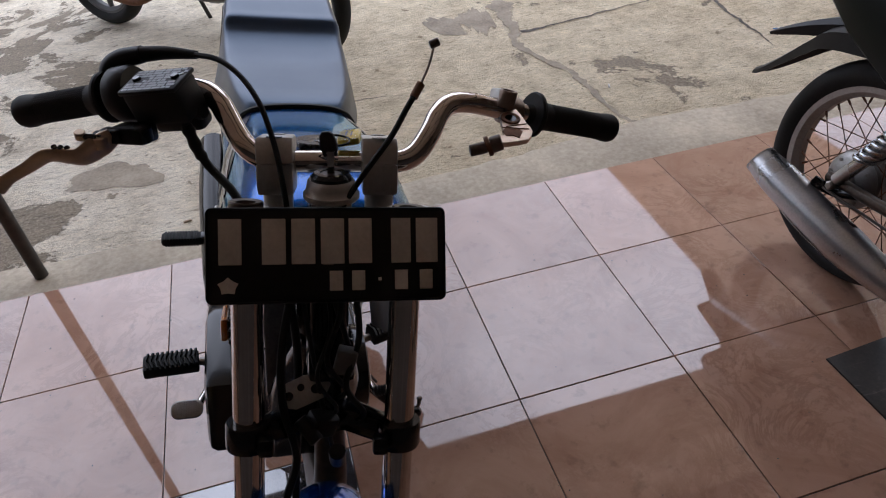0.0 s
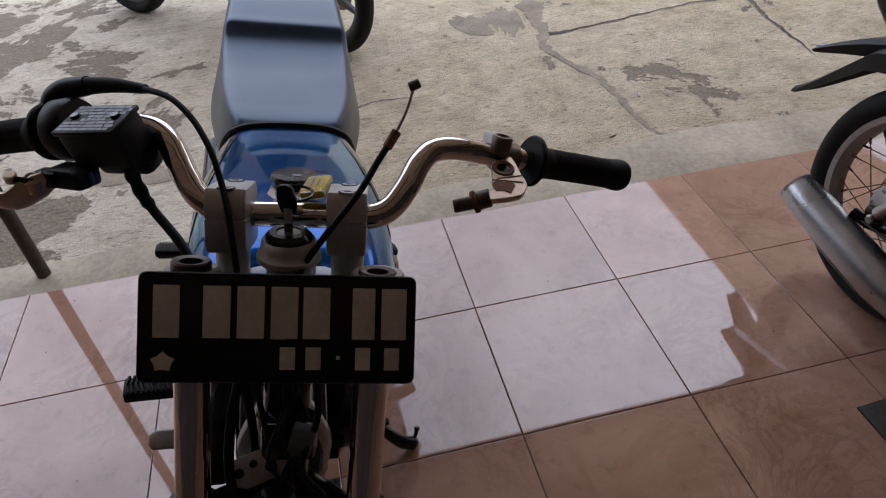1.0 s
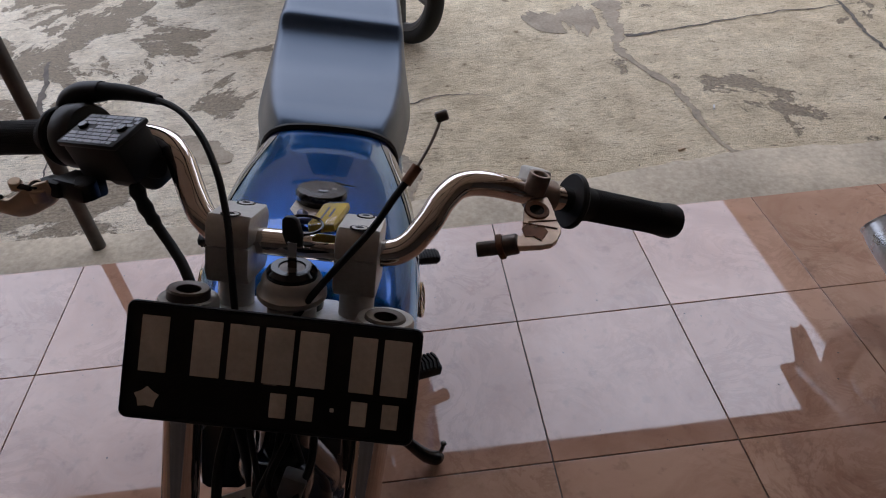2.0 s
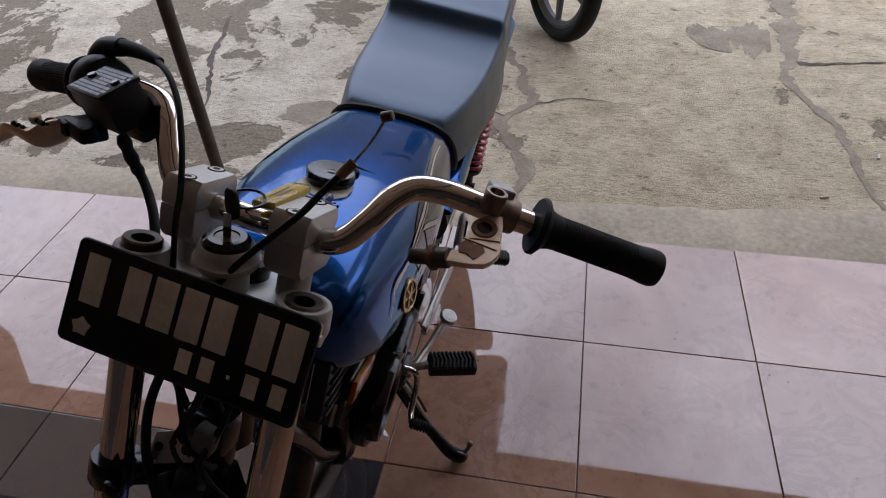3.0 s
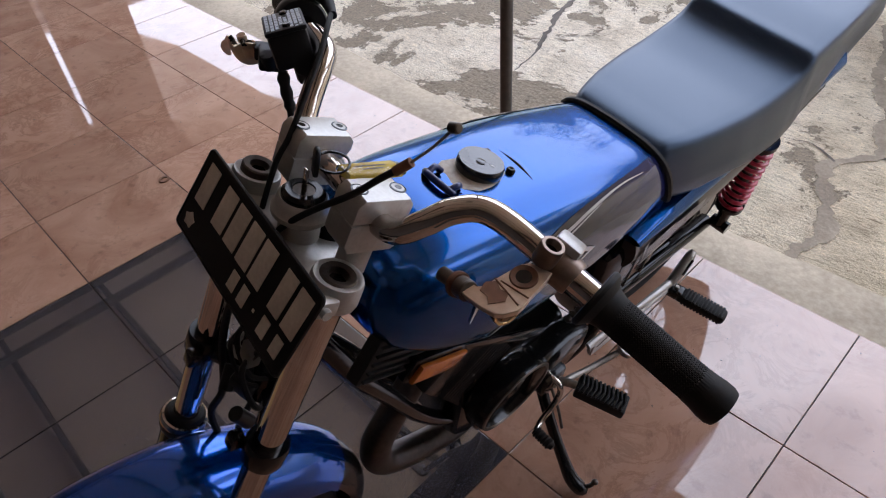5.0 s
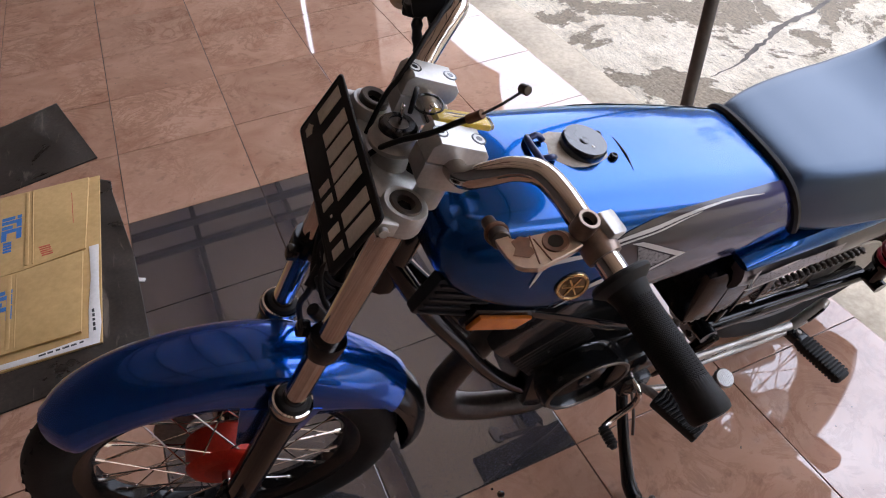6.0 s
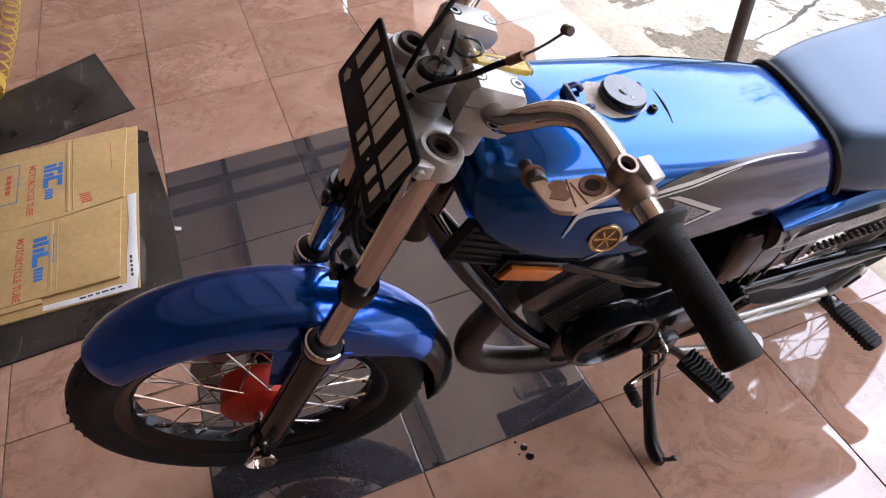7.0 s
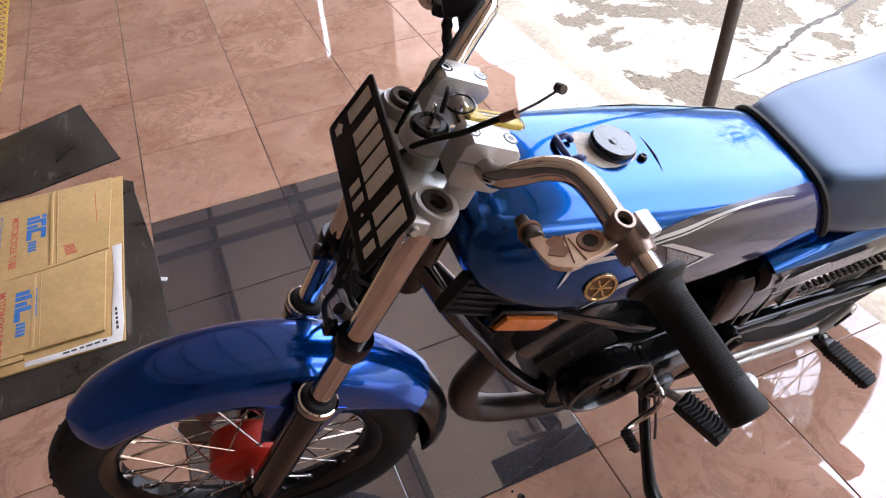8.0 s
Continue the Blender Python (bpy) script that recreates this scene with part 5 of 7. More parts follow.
# The bar sits a little twisted in its clamps: where each outer straight begins, and its direction.
OUTER = {1: (Vector((0.195, 0.0983, 0.0884)), Vector((0.144, 0.0509, -0.0216)).normalized()), -1: (Vector((-0.195, 0.080, 0.0985)), Vector((-0.143, 0.060, -0.0255)).normalized())}


def on_bar(d, sx=1):
    """A pose on the straight outer bar, d metres from its bend: z runs outwards."""
    p, a = OUTER[sx]
    return Matrix.Translation(p + a * d) @ a.to_track_quat("Z", "Y").to_matrix().to_4x4()


def knurled(m, length):
    """A grip with a flange and fine raised diamonds, from its inner end along z."""
    prof = [(0.0112, 0.0), (0.0240, 0.0), (0.0255, 0.002), (0.0253, 0.005), (0.0178, 0.011), (0.0158, 0.018), (0.0153, 0.022)]
    n = int((length - 0.050) / 0.0008)
    rows = [(r, z, False) for r, z in prof] + [(0.0145, 0.0225 + 0.0008 * k, True) for k in range(n)]
    z1 = 0.0225 + 0.0008 * n
    rows += [(0.0153, z1, False), (0.0157, z1 + 0.008, False), (0.0168, length - 0.012, False), (0.0168, length - 0.005, False), (0.0155, length - 0.0012, False), (0.0120, length, False), (0.0040, length + 0.0004, False)]
    rings = []
    for r, z, cut in rows:
        ring = []
        for k in range(160):
            a = 2 * math.pi * k / 160
            q = r + (0.0009 * min(abs(math.sin(21 * a + 1320 * z)), abs(math.sin(21 * a - 1320 * z))) if cut else 0.0)
            ring.append(Vector((q * math.cos(a), q * math.sin(a), z)))
        rings.append(ring)
    return loft(rings, m)


for sx in (1, -1):
    g = knurled(on_bar(0.032 if sx > 0 else 0.020, sx), 0.1215 if sx > 0 else 0.114)
    part("grip", turned(g), M_RUBBER, bar, "black rubber handlebar grip", 32)

# Clutch perch without its lever.
pm = on_bar(0.002)
pb = lathe([(0.0112, -0.012), (0.0142, -0.012), (0.0152, -0.009), (0.0152, 0.009), (0.0142, 0.012), (0.0112, 0.012)], pm, 24, closed=True)
perch_c = part("perch_clamp", turned(pb), M_PERCH, bar, "bronze-toned clutch perch clamp")
pst = Matrix.Translation((0.1886, 0.0815, 0.0925)) @ Vector((0.0028, -0.0034, 0.0185)).to_track_quat("Z", "Y").to_matrix().to_4x4()
part("mirror_socket", turned(lathe([(0.0060, 0.0), (0.0094, 0.0), (0.0097, 0.012), (0.0097, 0.0165), (0.0090, 0.0178), (0.0066, 0.0178), (0.0060, 0.0165)], pst, 28, closed=True)), M_PERCH, perch_c, "open threaded mirror socket")
# Black fill that paints the inside of the socket as shaded.
part("socket_dark", turned(cyl(pst @ Vector((0, 0, 0.002)), pst @ Vector((0, 0, 0.0115)), 0.0063, 18)), M_BLACK, perch_c)
outline = [(0.1696, 0.0263, 0.0572), (0.1681, 0.0354, 0.0628), (0.1758, 0.0366, 0.0633), (0.1794, 0.0416, 0.0662), (0.1788, 0.0497, 0.0711), (0.1805, 0.071, 0.0838), (0.1841, 0.0758, 0.0867), (0.2004, 0.0817, 0.0899), (0.2038, 0.0737, 0.0849), (0.2072, 0.0592, 0.0762), (0.2099, 0.0526, 0.0722), (0.2106, 0.0467, 0.0686), (0.207, 0.0381, 0.0635), (0.2026, 0.0335, 0.0609), (0.1929, 0.0303, 0.0591), (0.1803, 0.0276, 0.0578)]
nrm = Vector((0.019, -0.515, 0.857)).normalized()
flat = nrm.to_track_quat("Z", "Y").to_matrix().to_4x4()
top_r = [Vector(p) for p in outline]
mid_c = sum(top_r, Vector()) / len(top_r)
low_r = [mid_c + (p - mid_c) * 0.97 - nrm * 0.005 for p in top_r]
edge_r = [mid_c + (p - mid_c) * 0.965 + nrm * 0.0010 for p in top_r]
perch = part("clutch_perch", turned(loft([low_r, top_r, edge_r])), M_COPPER, bar, "worn bronze-coloured clutch lever perch", 18)
hole = Matrix.Translation(Vector((0.1907, 0.0651, 0.0801)) + nrm * 0.001) @ flat
ho = part("pivot_hole", turned(lathe([(0.0062, -0.003), (0.0062, 0.0008), (0.0100, 0.0014), (0.0108, 0.0004), (0.0108, -0.003)], hole, 24, closed=True)), M_RUST, perch)
# Black disc gives the pivot hole its shade.
part("hole_dark", turned(lathe([(0, 0.0002), (0.0063, 0.0002), (0.0063, 0.0006), (0, 0.0006)], hole, 20)), M_BLACK, ho)
spot = [(0.011, 0.003), (0.007, 0.010), (0.001, 0.007), (-0.006, 0.010), (-0.011, 0.003), (-0.008, -0.005), (-0.001, -0.004), (0.005, -0.008)]
part("worn_patch", turned(prism(spot, 0.0005, Matrix.Translation(Vector((0.1882, 0.0414, 0.0659)) + nrm * 0.0014) @ flat)), M_RUST, perch, "bare dark patch in the finish")
for a, b in (((0.1786, 0.0501, 0.0714), (0.2070, 0.0491, 0.0701)), ((0.1830, 0.0520, 0.0722), (0.2070, 0.0574, 0.0750))):
    a, b = Vector(a) + nrm * 0.0012, Vector(b) + nrm * 0.0012
    part("scratch", turned(tube([a, (a + b) / 2 + nrm * 0.0001, b], 0.0007, segs=6)), M_RUST, perch)
part("cable_adjuster", turned(cyl((0.1750, 0.0325, 0.0590), (0.1640, 0.0350, 0.0550), 0.0085, 18, None, 0.001)), M_DARKSTEEL, perch)
part("lock_wheel", turned(cyl((0.1640, 0.0350, 0.0550), (0.1595, 0.0358, 0.0530), 0.0105, 20, None, 0.001)), M_RUST, perch)
part("adjuster_screw", turned(cyl((0.1600, 0.0357, 0.0532), (0.1425, 0.0362, 0.0490), 0.0062, 16, None, 0.001)), M_DARKSTEEL, perch)
part("perch_half", turned(box((0.023, 0.020, 0.022), Matrix.Translation((0.1895, 0.1020, 0.1000)) @ pose(0, 0, 0, 0, 8, 22), 0.003)), M_PAINTALU, perch_c, "bright alloy perch half clamp")

# Right side: throttle, master cylinder and brake lever.
th = lathe([(0.0112, -0.004), (0.0250, -0.004), (0.0275, 0.000), (0.0275, 0.016), (0.0250, 0.020), (0.0112, 0.020)], on_bar(-0.008, -1), 28, closed=True)
tube([(-0.205, 0.090, 0.100), (-0.216, 0.097, 0.118), (-0.205, 0.093, 0.131), (-0.180, 0.084, 0.137)], [0.012, 0.011, 0.010, 0.0085], bm=th)
housing = part("throttle_housing", turned(th), M_PLASTIC, bar, "black throttle housing")
part("cable_boot", tube_h([(-0.184, 0.0855, 0.1365), (-0.155, 0.076, 0.1385), (-0.125, 0.065, 0.137)], [0.0080, 0.0065, 0.0042]), M_RUBBER, housing)
ex = Vector((0.0565, -0.025, 0.005)).normalized()
ez = ex.cross(Vector((0.0075, 0.031, 0.019))).normalized()
ey = ez.cross(ex)
MC = Matrix.Translation(Vector((-0.158, 0.036, 0.1125)) - ez * 0.0205) @ Matrix((ex, ey, ez)).transposed().to_4x4()
mcb = bmesh.new()
box((0.060, 0.038, 0.036), MC, 0.005, mcb)
box((0.056, 0.024, 0.026), MC @ Matrix.Translation((0.0, 0.008, -0.024)), 0.006, mcb)
lathe([(0, -0.030), (0.0098, -0.030), (0.0100, -0.004), (0.0085, 0.0), (0.0, 0.0)], MC @ Matrix.Translation((0.030, 0.006, -0.018)) @ pose(0, 0, 0, 0, 90, 0), 20, mcb)
mc = part("master_cylinder", turned(mcb), M_PLASTIC, bar, "black brake master cylinder with a printed lid")
part("reservoir_lid", turned(box((0.062, 0.040, 0.005), MC @ Matrix.Translation((0, 0, 0.0185)), 0.002)), M_PLASTIC, mc)
pr = bmesh.new()
random.seed(3)
for r in range(8):
    y = -0.0160 + 0.0045 * r
    x = -0.027
    while x < 0.025:
        w = random.uniform(0.004, 0.011) if r != 3 else 0.004
        if not (abs(abs(x) - 0.020) < 0.007 and abs(y) < 0.006):
            box((min(w, 0.027 - x), 0.0032, 0.0004), MC @ Matrix.Translation((x + w / 2, y, 0.0212)), 0, pr)
        x += w + 0.0012
part("lid_print", turned(pr), M_LIDPRINT, mc)
for x in (-0.021, 0.021):
    part("lid_screw", turned(lathe([(0, 0.0), (0.0042, 0.0), (0.0042, 0.0022), (0.0035, 0.003), (0, 0.003)], MC @ Matrix.Translation((x, 0.002, 0.0205)), 12)), M_BLACK, mc)
brk = box((0.036, 0.026, 0.018), Matrix.Translation((-0.184, 0.050, 0.062)) @ pose(0, 0, 0, 12, 0, -24), 0.004)
box((0.024, 0.016, 0.014), Matrix.Translation((-0.203, 0.049, 0.060)) @ pose(0, 0, 0, 12, 0, -24), 0.003, brk)
cyl((-0.174, 0.046, 0.056), (-0.174, 0.038, 0.070), 0.0085, 14, brk, 0.001)
part("lever_bracket", turned(brk), M_PLASTIC, mc)
lv = tube([(-0.202, 0.046, 0.060), (-0.214, 0.045, 0.052), (-0.231, 0.044, 0.0405), (-0.2475, 0.045, 0.0405), (-0.2650, 0.048, 0.0400), (-0.2870, 0.057, 0.0275), (-0.3100, 0.066, 0.0150), (-0.3255, 0.075, 0.0035)], [0.010, 0.0145, 0.0125, 0.0110, 0.0085, 0.0070, 0.0068, 0.0085], squash=0.5)
lever = part("brake_lever", turned(lv), M_GOLD, bar, "gold anodised brake lever")
part("lever_pivot", turned(cyl((-0.2140, 0.046, 0.050), (-0.2132, 0.039, 0.0612), 0.0085, 20, None, 0.001)), M_GOLD, lever)
part("pivot_screw", turned(cyl((-0.2133, 0.0395, 0.0605), (-0.2130, 0.0380, 0.0630), 0.0052, 12, None, 0.001)), M_BLACK, lever)
part("reach_adjuster", turned(prism([(-0.014, -0.002), (0.003, -0.006), (0.007, -0.003), (0.007, 0.003), (0.003, 0.006), (-0.014, 0.002)], 0.005, Matrix.Translation((-0.2265, 0.040, 0.0580)) @ pose(0, 0, 0, 32, 6, 155), 0.0015)), M_BLACK, lever)
part("adjuster_cap", turned(cyl((-0.2296, 0.041, 0.0570), (-0.2292, 0.0365, 0.0640), 0.0052, 14, None, 0.001)), M_GOLD, lever)
for k in range(3):
    # Black pins drawn for the shaded holes; the lever is not drilled.
    part("lever_hole", turned(cyl((-0.2418 - 0.0060 * k, 0.0465 + 0.0008 * k, 0.0408 + 0.0004 * k), (-0.2418 - 0.0060 * k, 0.0370 + 0.0008 * k, 0.0490 + 0.0004 * k), 0.0026, 10)), M_BLACK, lever)

# Cables and hoses.
cable = part("throttle_cable", tube_h([(-0.127, 0.064, 0.137), (-0.107, 0.050, 0.134), (-0.092, 0.040, 0.127), (-0.076, 0.029, 0.113), (-0.062, 0.017, 0.093), (-0.054, 0.010, 0.073), (-0.047, 0.002, 0.050), (-0.041, -0.008, 0.020), (-0.030, -0.012, -0.06), (-0.015, 0.004, -0.18), (0.0, 0.05, -0.30)], 0.0027, segs=8), M_RUBBER, bike, "black throttle cable")
hose = part("brake_hose", tube_h([(-0.132, 0.034, 0.070), (-0.128, 0.039, 0.057), (-0.124, 0.045, 0.044), (-0.117, 0.048, 0.031), (-0.106, 0.043, 0.020), (-0.092, 0.033, 0.006), (-0.072, 0.014, -0.022), (-0.050, -0.006, -0.060), (-0.036, 0.012, -0.13), (-0.040, 0.064, -0.24), (-0.045, 0.050, -0.36), (-0.045, 0.05, -0.50)], 0.0044, segs=10), M_RUBBER, bike, "black brake hose")
bt = tube_h([(-0.1325, 0.034, 0.072), (-0.129, 0.038, 0.060), (-0.125, 0.044, 0.046), (-0.121, 0.047, 0.038)], [0.0046, 0.0066, 0.0050, 0.0064, 0.0050, 0.0060, 0.0046], segs=14, n=10)
part("hose_boot", bt, M_RUBBER, hose)
clc = part("clutch_cable", tube_h([(0.020, 0.012, -0.16), (0.000, -0.010, -0.07), (0.004, -0.020, -0.020), (0.016, -0.0185, 0.006), (0.037, -0.0125, 0.036), (0.060, -0.002, 0.066), (0.074, 0.006, 0.090), (0.084, 0.012, 0.106)], 0.0029, segs=10), M_RUBBER, bike, "black clutch cable with a loose bare end")
part("cable_ferrule", tube_h([(0.0815, 0.0105, 0.1015), (0.0890, 0.0150, 0.1145)], 0.0042, segs=10, n=2), M_RUST, clc)
part("inner_wire", tube_h([(0.089, 0.0150, 0.1145), (0.097, 0.021, 0.132), (0.103, 0.028, 0.152)], 0.0012, segs=6), M_STEEL, clc)
part("cable_nipple", turned(cyl((0.0985, 0.028, 0.1505), (0.1075, 0.028, 0.1545), 0.0042, 14, None, 0.001)), M_DARKSTEEL, clc)

# Number plate, its characters as plain bars.
PL = Matrix.Translation((0, -0.0420, -0.0385)) @ Matrix.Rotation(radians(90 - 14.2), 4, "X")
plate = part("number_plate", turned(prism(rounded(0.215, 0.0865, 0.006), 0.0016, PL, 0.0005)), M_PLATE, bike, "black enamelled plate with plain bars")
rim_pts = [(x, y, 0.0008) for x, y in rounded(0.2125, 0.084, 0.005)]
part("plate_edge", tube_h([PL @ Vector(p) for p in rim_pts + rim_pts[:1]], 0.0012, n=1, segs=6), M_PLATE, plate)
for x0, w in ((-0.0860, 0.020), (-0.0480, 0.021), (-0.0220, 0.021), (0.0040, 0.021), (0.0290, 0.021), (0.0660, 0.018), (0.0900, 0.020)):
    part("plate_bar", turned(box((w, 0.041, 0.0010), PL @ Matrix.Translation((x0, 0.0125, 0.0012)), 0.0004)), M_WHITE, plate, "off-white plain bar")
for x0, w in ((0.0070, 0.012), (0.0270, 0.012), (0.0660, 0.012), (0.0890, 0.012)):
    part("small_plate_bar", turned(box((w, 0.018, 0.0010), PL @ Matrix.Translation((x0, -0.0235, 0.0012)), 0.0004)), M_WHITE, plate, "off-white small bar")
part("plate_dot", turned(box((0.003, 0.003, 0.0010), PL @ Matrix.Translation((0.0465, -0.0225, 0.0012)), 0.0004)), M_WHITE, plate)
star = [(0.0095 * q * math.cos(radians(18 + 36 * k)), 0.0082 * q * math.sin(radians(18 + 36 * k))) for k, q in enumerate((1, 0.72) * 5)]
part("plate_mark", turned(prism(star, 0.001, PL @ Matrix.Translation((-0.088, -0.027, 0.0012)))), M_WHITE, plate)
br = box((0.05, 0.010, 0.05), Matrix.Translation((0, -0.026, -0.03)), 0.003)
cyl((0.0, -0.045, -0.05), (0.0, 0.0, -0.05), 0.006, 12, br)
part("plate_bracket", turned(br), M_STEEL, plate)
# Loose wiring and bracket behind the plate.
wr = bmesh.new()
tube([(-0.030, 0.020, -0.06), (-0.046, -0.006, -0.13), (-0.050, -0.004, -0.20), (-0.038, 0.006, -0.27), (-0.052, 0.010, -0.33), (-0.040, 0.030, -0.38)], 0.0045, bm=wr, segs=8)
for k, (x, y, z) in enumerate(((-0.006, -0.012, -0.12), (0.004, -0.014, -0.10), (0.022, -0.010, -0.13))):
    tube([(x, y + 0.03, z + 0.06), (x + 0.006, y, z), (x - 0.008, y - 0.006, z - 0.05), (x + 0.01, y + 0.01, z - 0.09), (x * 0.5, y + 0.05, z - 0.12)], 0.0024 + 0.0005 * k, bm=wr, segs=7)
part("wiring", turned(wr), M_RUBBER, bike, "loose black wiring behind the plate")
cn = box((0.020, 0.014, 0.028), Matrix.Translation((0.014, -0.012, -0.155)) @ pose(0, 0, 0, 10, 14, 0), 0.002)
part("connector", turned(cn), M_GREY, bike, "grey plastic wiring connector")
BKT = Matrix.Translation((-0.029, 0.010, -0.196)) @ pose(0, 0, 0, 62, -14, 8)
bkt = part("lamp_bracket", turned(prism([(-0.026, -0.010), (-0.012, -0.016), (0.018, -0.013), (0.028, -0.002), (0.024, 0.012), (0.004, 0.015), (-0.020, 0.012)], 0.003, BKT, 0.0008)), M_ALU, bike, "bare perforated alloy lamp bracket")
for x, y, r in ((-0.016, -0.001, 0.0045), (-0.002, 0.004, 0.0038), (0.012, -0.002, 0.0050), (0.019, 0.006, 0.0024)):
    # Black plugs colour in the darkness of holes that are not cut.
    part("bracket_hole", turned(cyl(BKT @ Vector((x, y, -0.0022)), BKT @ Vector((x, y, 0.0022)), r, 14)), M_BLACK, bkt)
clus = box((0.030, 0.022, 0.026), Matrix.Translation((-0.012, 0.012, -0.235)) @ pose(0, 0, 0, 20, 12, 30), 0.004)
cyl((-0.034, 0.006, -0.226), (-0.016, -0.006, -0.246), 0.008, 12, clus, 0.001)
cyl((0.004, 0.000, -0.262), (0.004, 0.022, -0.285), 0.009, 12, clus, 0.001)
part("switch_block", turned(clus), M_PLASTIC, bike, "black switch block hanging on its wires")
hn = box((0.05, 0.035, 0.04), Matrix.Translation((0.0, 0.016, -0.165)), 0.008)
part("horn_bracket", turned(hn), M_BLACK, bike)

# Front wheel with its red drum.
WH = LEGS @ Matrix.Translation(AXLE)
fw = wheel_parts(bike, WH, M_BLACK, M_TYRE, M_RED, M_CHROME, 0.287, 0.074, 0.214, 36, "front_wheel", 0.030, 0.046, "red painted front hub")
part("brake_drum", lathe([(0, -0.038), (0.055, -0.038), (0.062, -0.032), (0.062, 0.014), (0.056, 0.020), (0.046, 0.024), (0, 0.026)], WH @ Matrix.Translation((0.012, 0, 0)) @ pose(0, 0, 0, 0, 90, 0), 36), M_RED, fw, "red painted brake drum")
part("brake_disc", lathe([(0.060, -0.002), (0.108, -0.002), (0.110, 0.0), (0.108, 0.002), (0.060, 0.002)], WH @ Matrix.Translation((-0.046, 0, 0)) @ pose(0, 0, 0, 0, 90, 0), 44, closed=True), M_STEEL, fw)
cal = box((0.034, 0.045, 0.085), WH @ Matrix.Translation((-0.052, 0.092, 0.045)) @ pose(0, 0, 0, 40, 0, 0), 0.008)
part("brake_caliper", cal, M_STEEL, bike)
ax = bmesh.new()
lathe([(0, 0), (0.011, 0), (0.011, 0.012), (0.014, 0.014), (0.0245, 0.024), (0.0255, 0.028), (0.0235, 0.0295), (0.0145, 0.016), (0.0120, 0.006), (0, 0.005)], WH @ Matrix.Translation((0.094, 0, 0)) @ pose(0, 0, 0, 0, 90, 0), 28, ax)
cyl(WH @ Vector((-0.1, 0, 0)), WH @ Vector((0.095, 0, 0)), 0.008, 14, ax)
part("axle", ax, M_CHROME, bike, "flared chrome axle cap")
for sx in (1, -1):
    lug = box((0.036, 0.052, 0.05), WH @ Matrix.Translation((TX * sx, 0.010, 0.0)), 0.012)
    part("axle_lug", lug, M_BLACK, bike)

# Front mudguard.
def guard(a0, a1, n, crown, half_w, edge_r, thick=0.003):
    """A curved guard round the axle: crown and edge give the radii along it."""
    rings = []
    for k in range(n + 1):
        f = k / n
        a = radians(a0 + (a1 - a0) * f)
        c = Vector((0, -math.sin(a), math.cos(a)))
        rc, re = crown(f), edge_r(f)
        wd = half_w(f)
        sec = []
        for q in range(21):
            u = -1 + 2 * q / 20
            t = abs(u)
            if t < 0.7:
                b = t / 0.7 * 1.25
                x, r = wd * 0.97 * math.sin(b) / math.sin(1.25), rc - 0.036 * (1 - math.cos(b)) / (1 - math.cos(1.25))
            else:
                g = (t - 0.7) / 0.3
                x, r = wd * (0.97 + 0.03 * g), (rc - 0.036) * (1 - g) + re * g
            sec.append((math.copysign(x, u), r))
        outer = [AXLE + Vector((x, 0, 0)) + c * r for x, r in sec]
        inner = [AXLE + Vector((x * 0.955, 0, 0)) + c * (r - thick) for x, r in sec[::-1]]
        rings.append(outer + inner)
    return loft(rings)


EDGE = [(0.0, 0.262), (0.05, 0.260), (0.15, 0.262), (0.35, 0.264), (0.50, 0.258), (0.60, 0.240), (0.70, 0.236), (0.78, 0.248), (0.90, 0.285), (1.0, 0.320)]
mud = part("front_mudguard", lower(guard(62, -40, 48, lambda f: 0.306 + 0.034 * min(1, f / 0.6), lambda f: 0.058 * (1 - 0.22 * max(0, 1 - f / 0.07) ** 2), lambda f: min(lerp_table(EDGE, f)[0], 0.304))), M_GUARD, bike, "glossy blue front mudguard", 60)
part("mud_flap", lower(guard(-39, -84, 16, lambda f: 0.338, lambda f: 0.050 * (1 - 0.4 * f * f), lambda f: 0.312 - 0.006 * f)), M_BLACK, mud, "black rear flap of the mudguard", 60)
for sx in (1, -1):
    tab = prism([(-0.045, -0.085), (0.030, -0.085), (0.052, 0.02), (-0.062, 0.02)], 0.005, Matrix.Translation((0.0565 * sx, 0.010, -0.455)) @ Matrix.Rotation(radians(90), 4, "Z") @ Matrix.Rotation(radians(90), 4, "X"), 0.0015)
    part("mudguard_stay", lower(tab), M_GUARD, mud)


# ---- other things ----
post = solo("post", cyl((0, 0, -0.012), (0, 0, 3.0), 0.0195, 20), M_POST, "thin dark painted steel roof post", "post", pose(-1.585, 0.492, 0))
part("weld_bead", lathe([(0.0195, 0), (0.0215, 0.004), (0.0195, 0.010)], Matrix.Translation((0, 0, 0.93)), 20), M_POST, post)


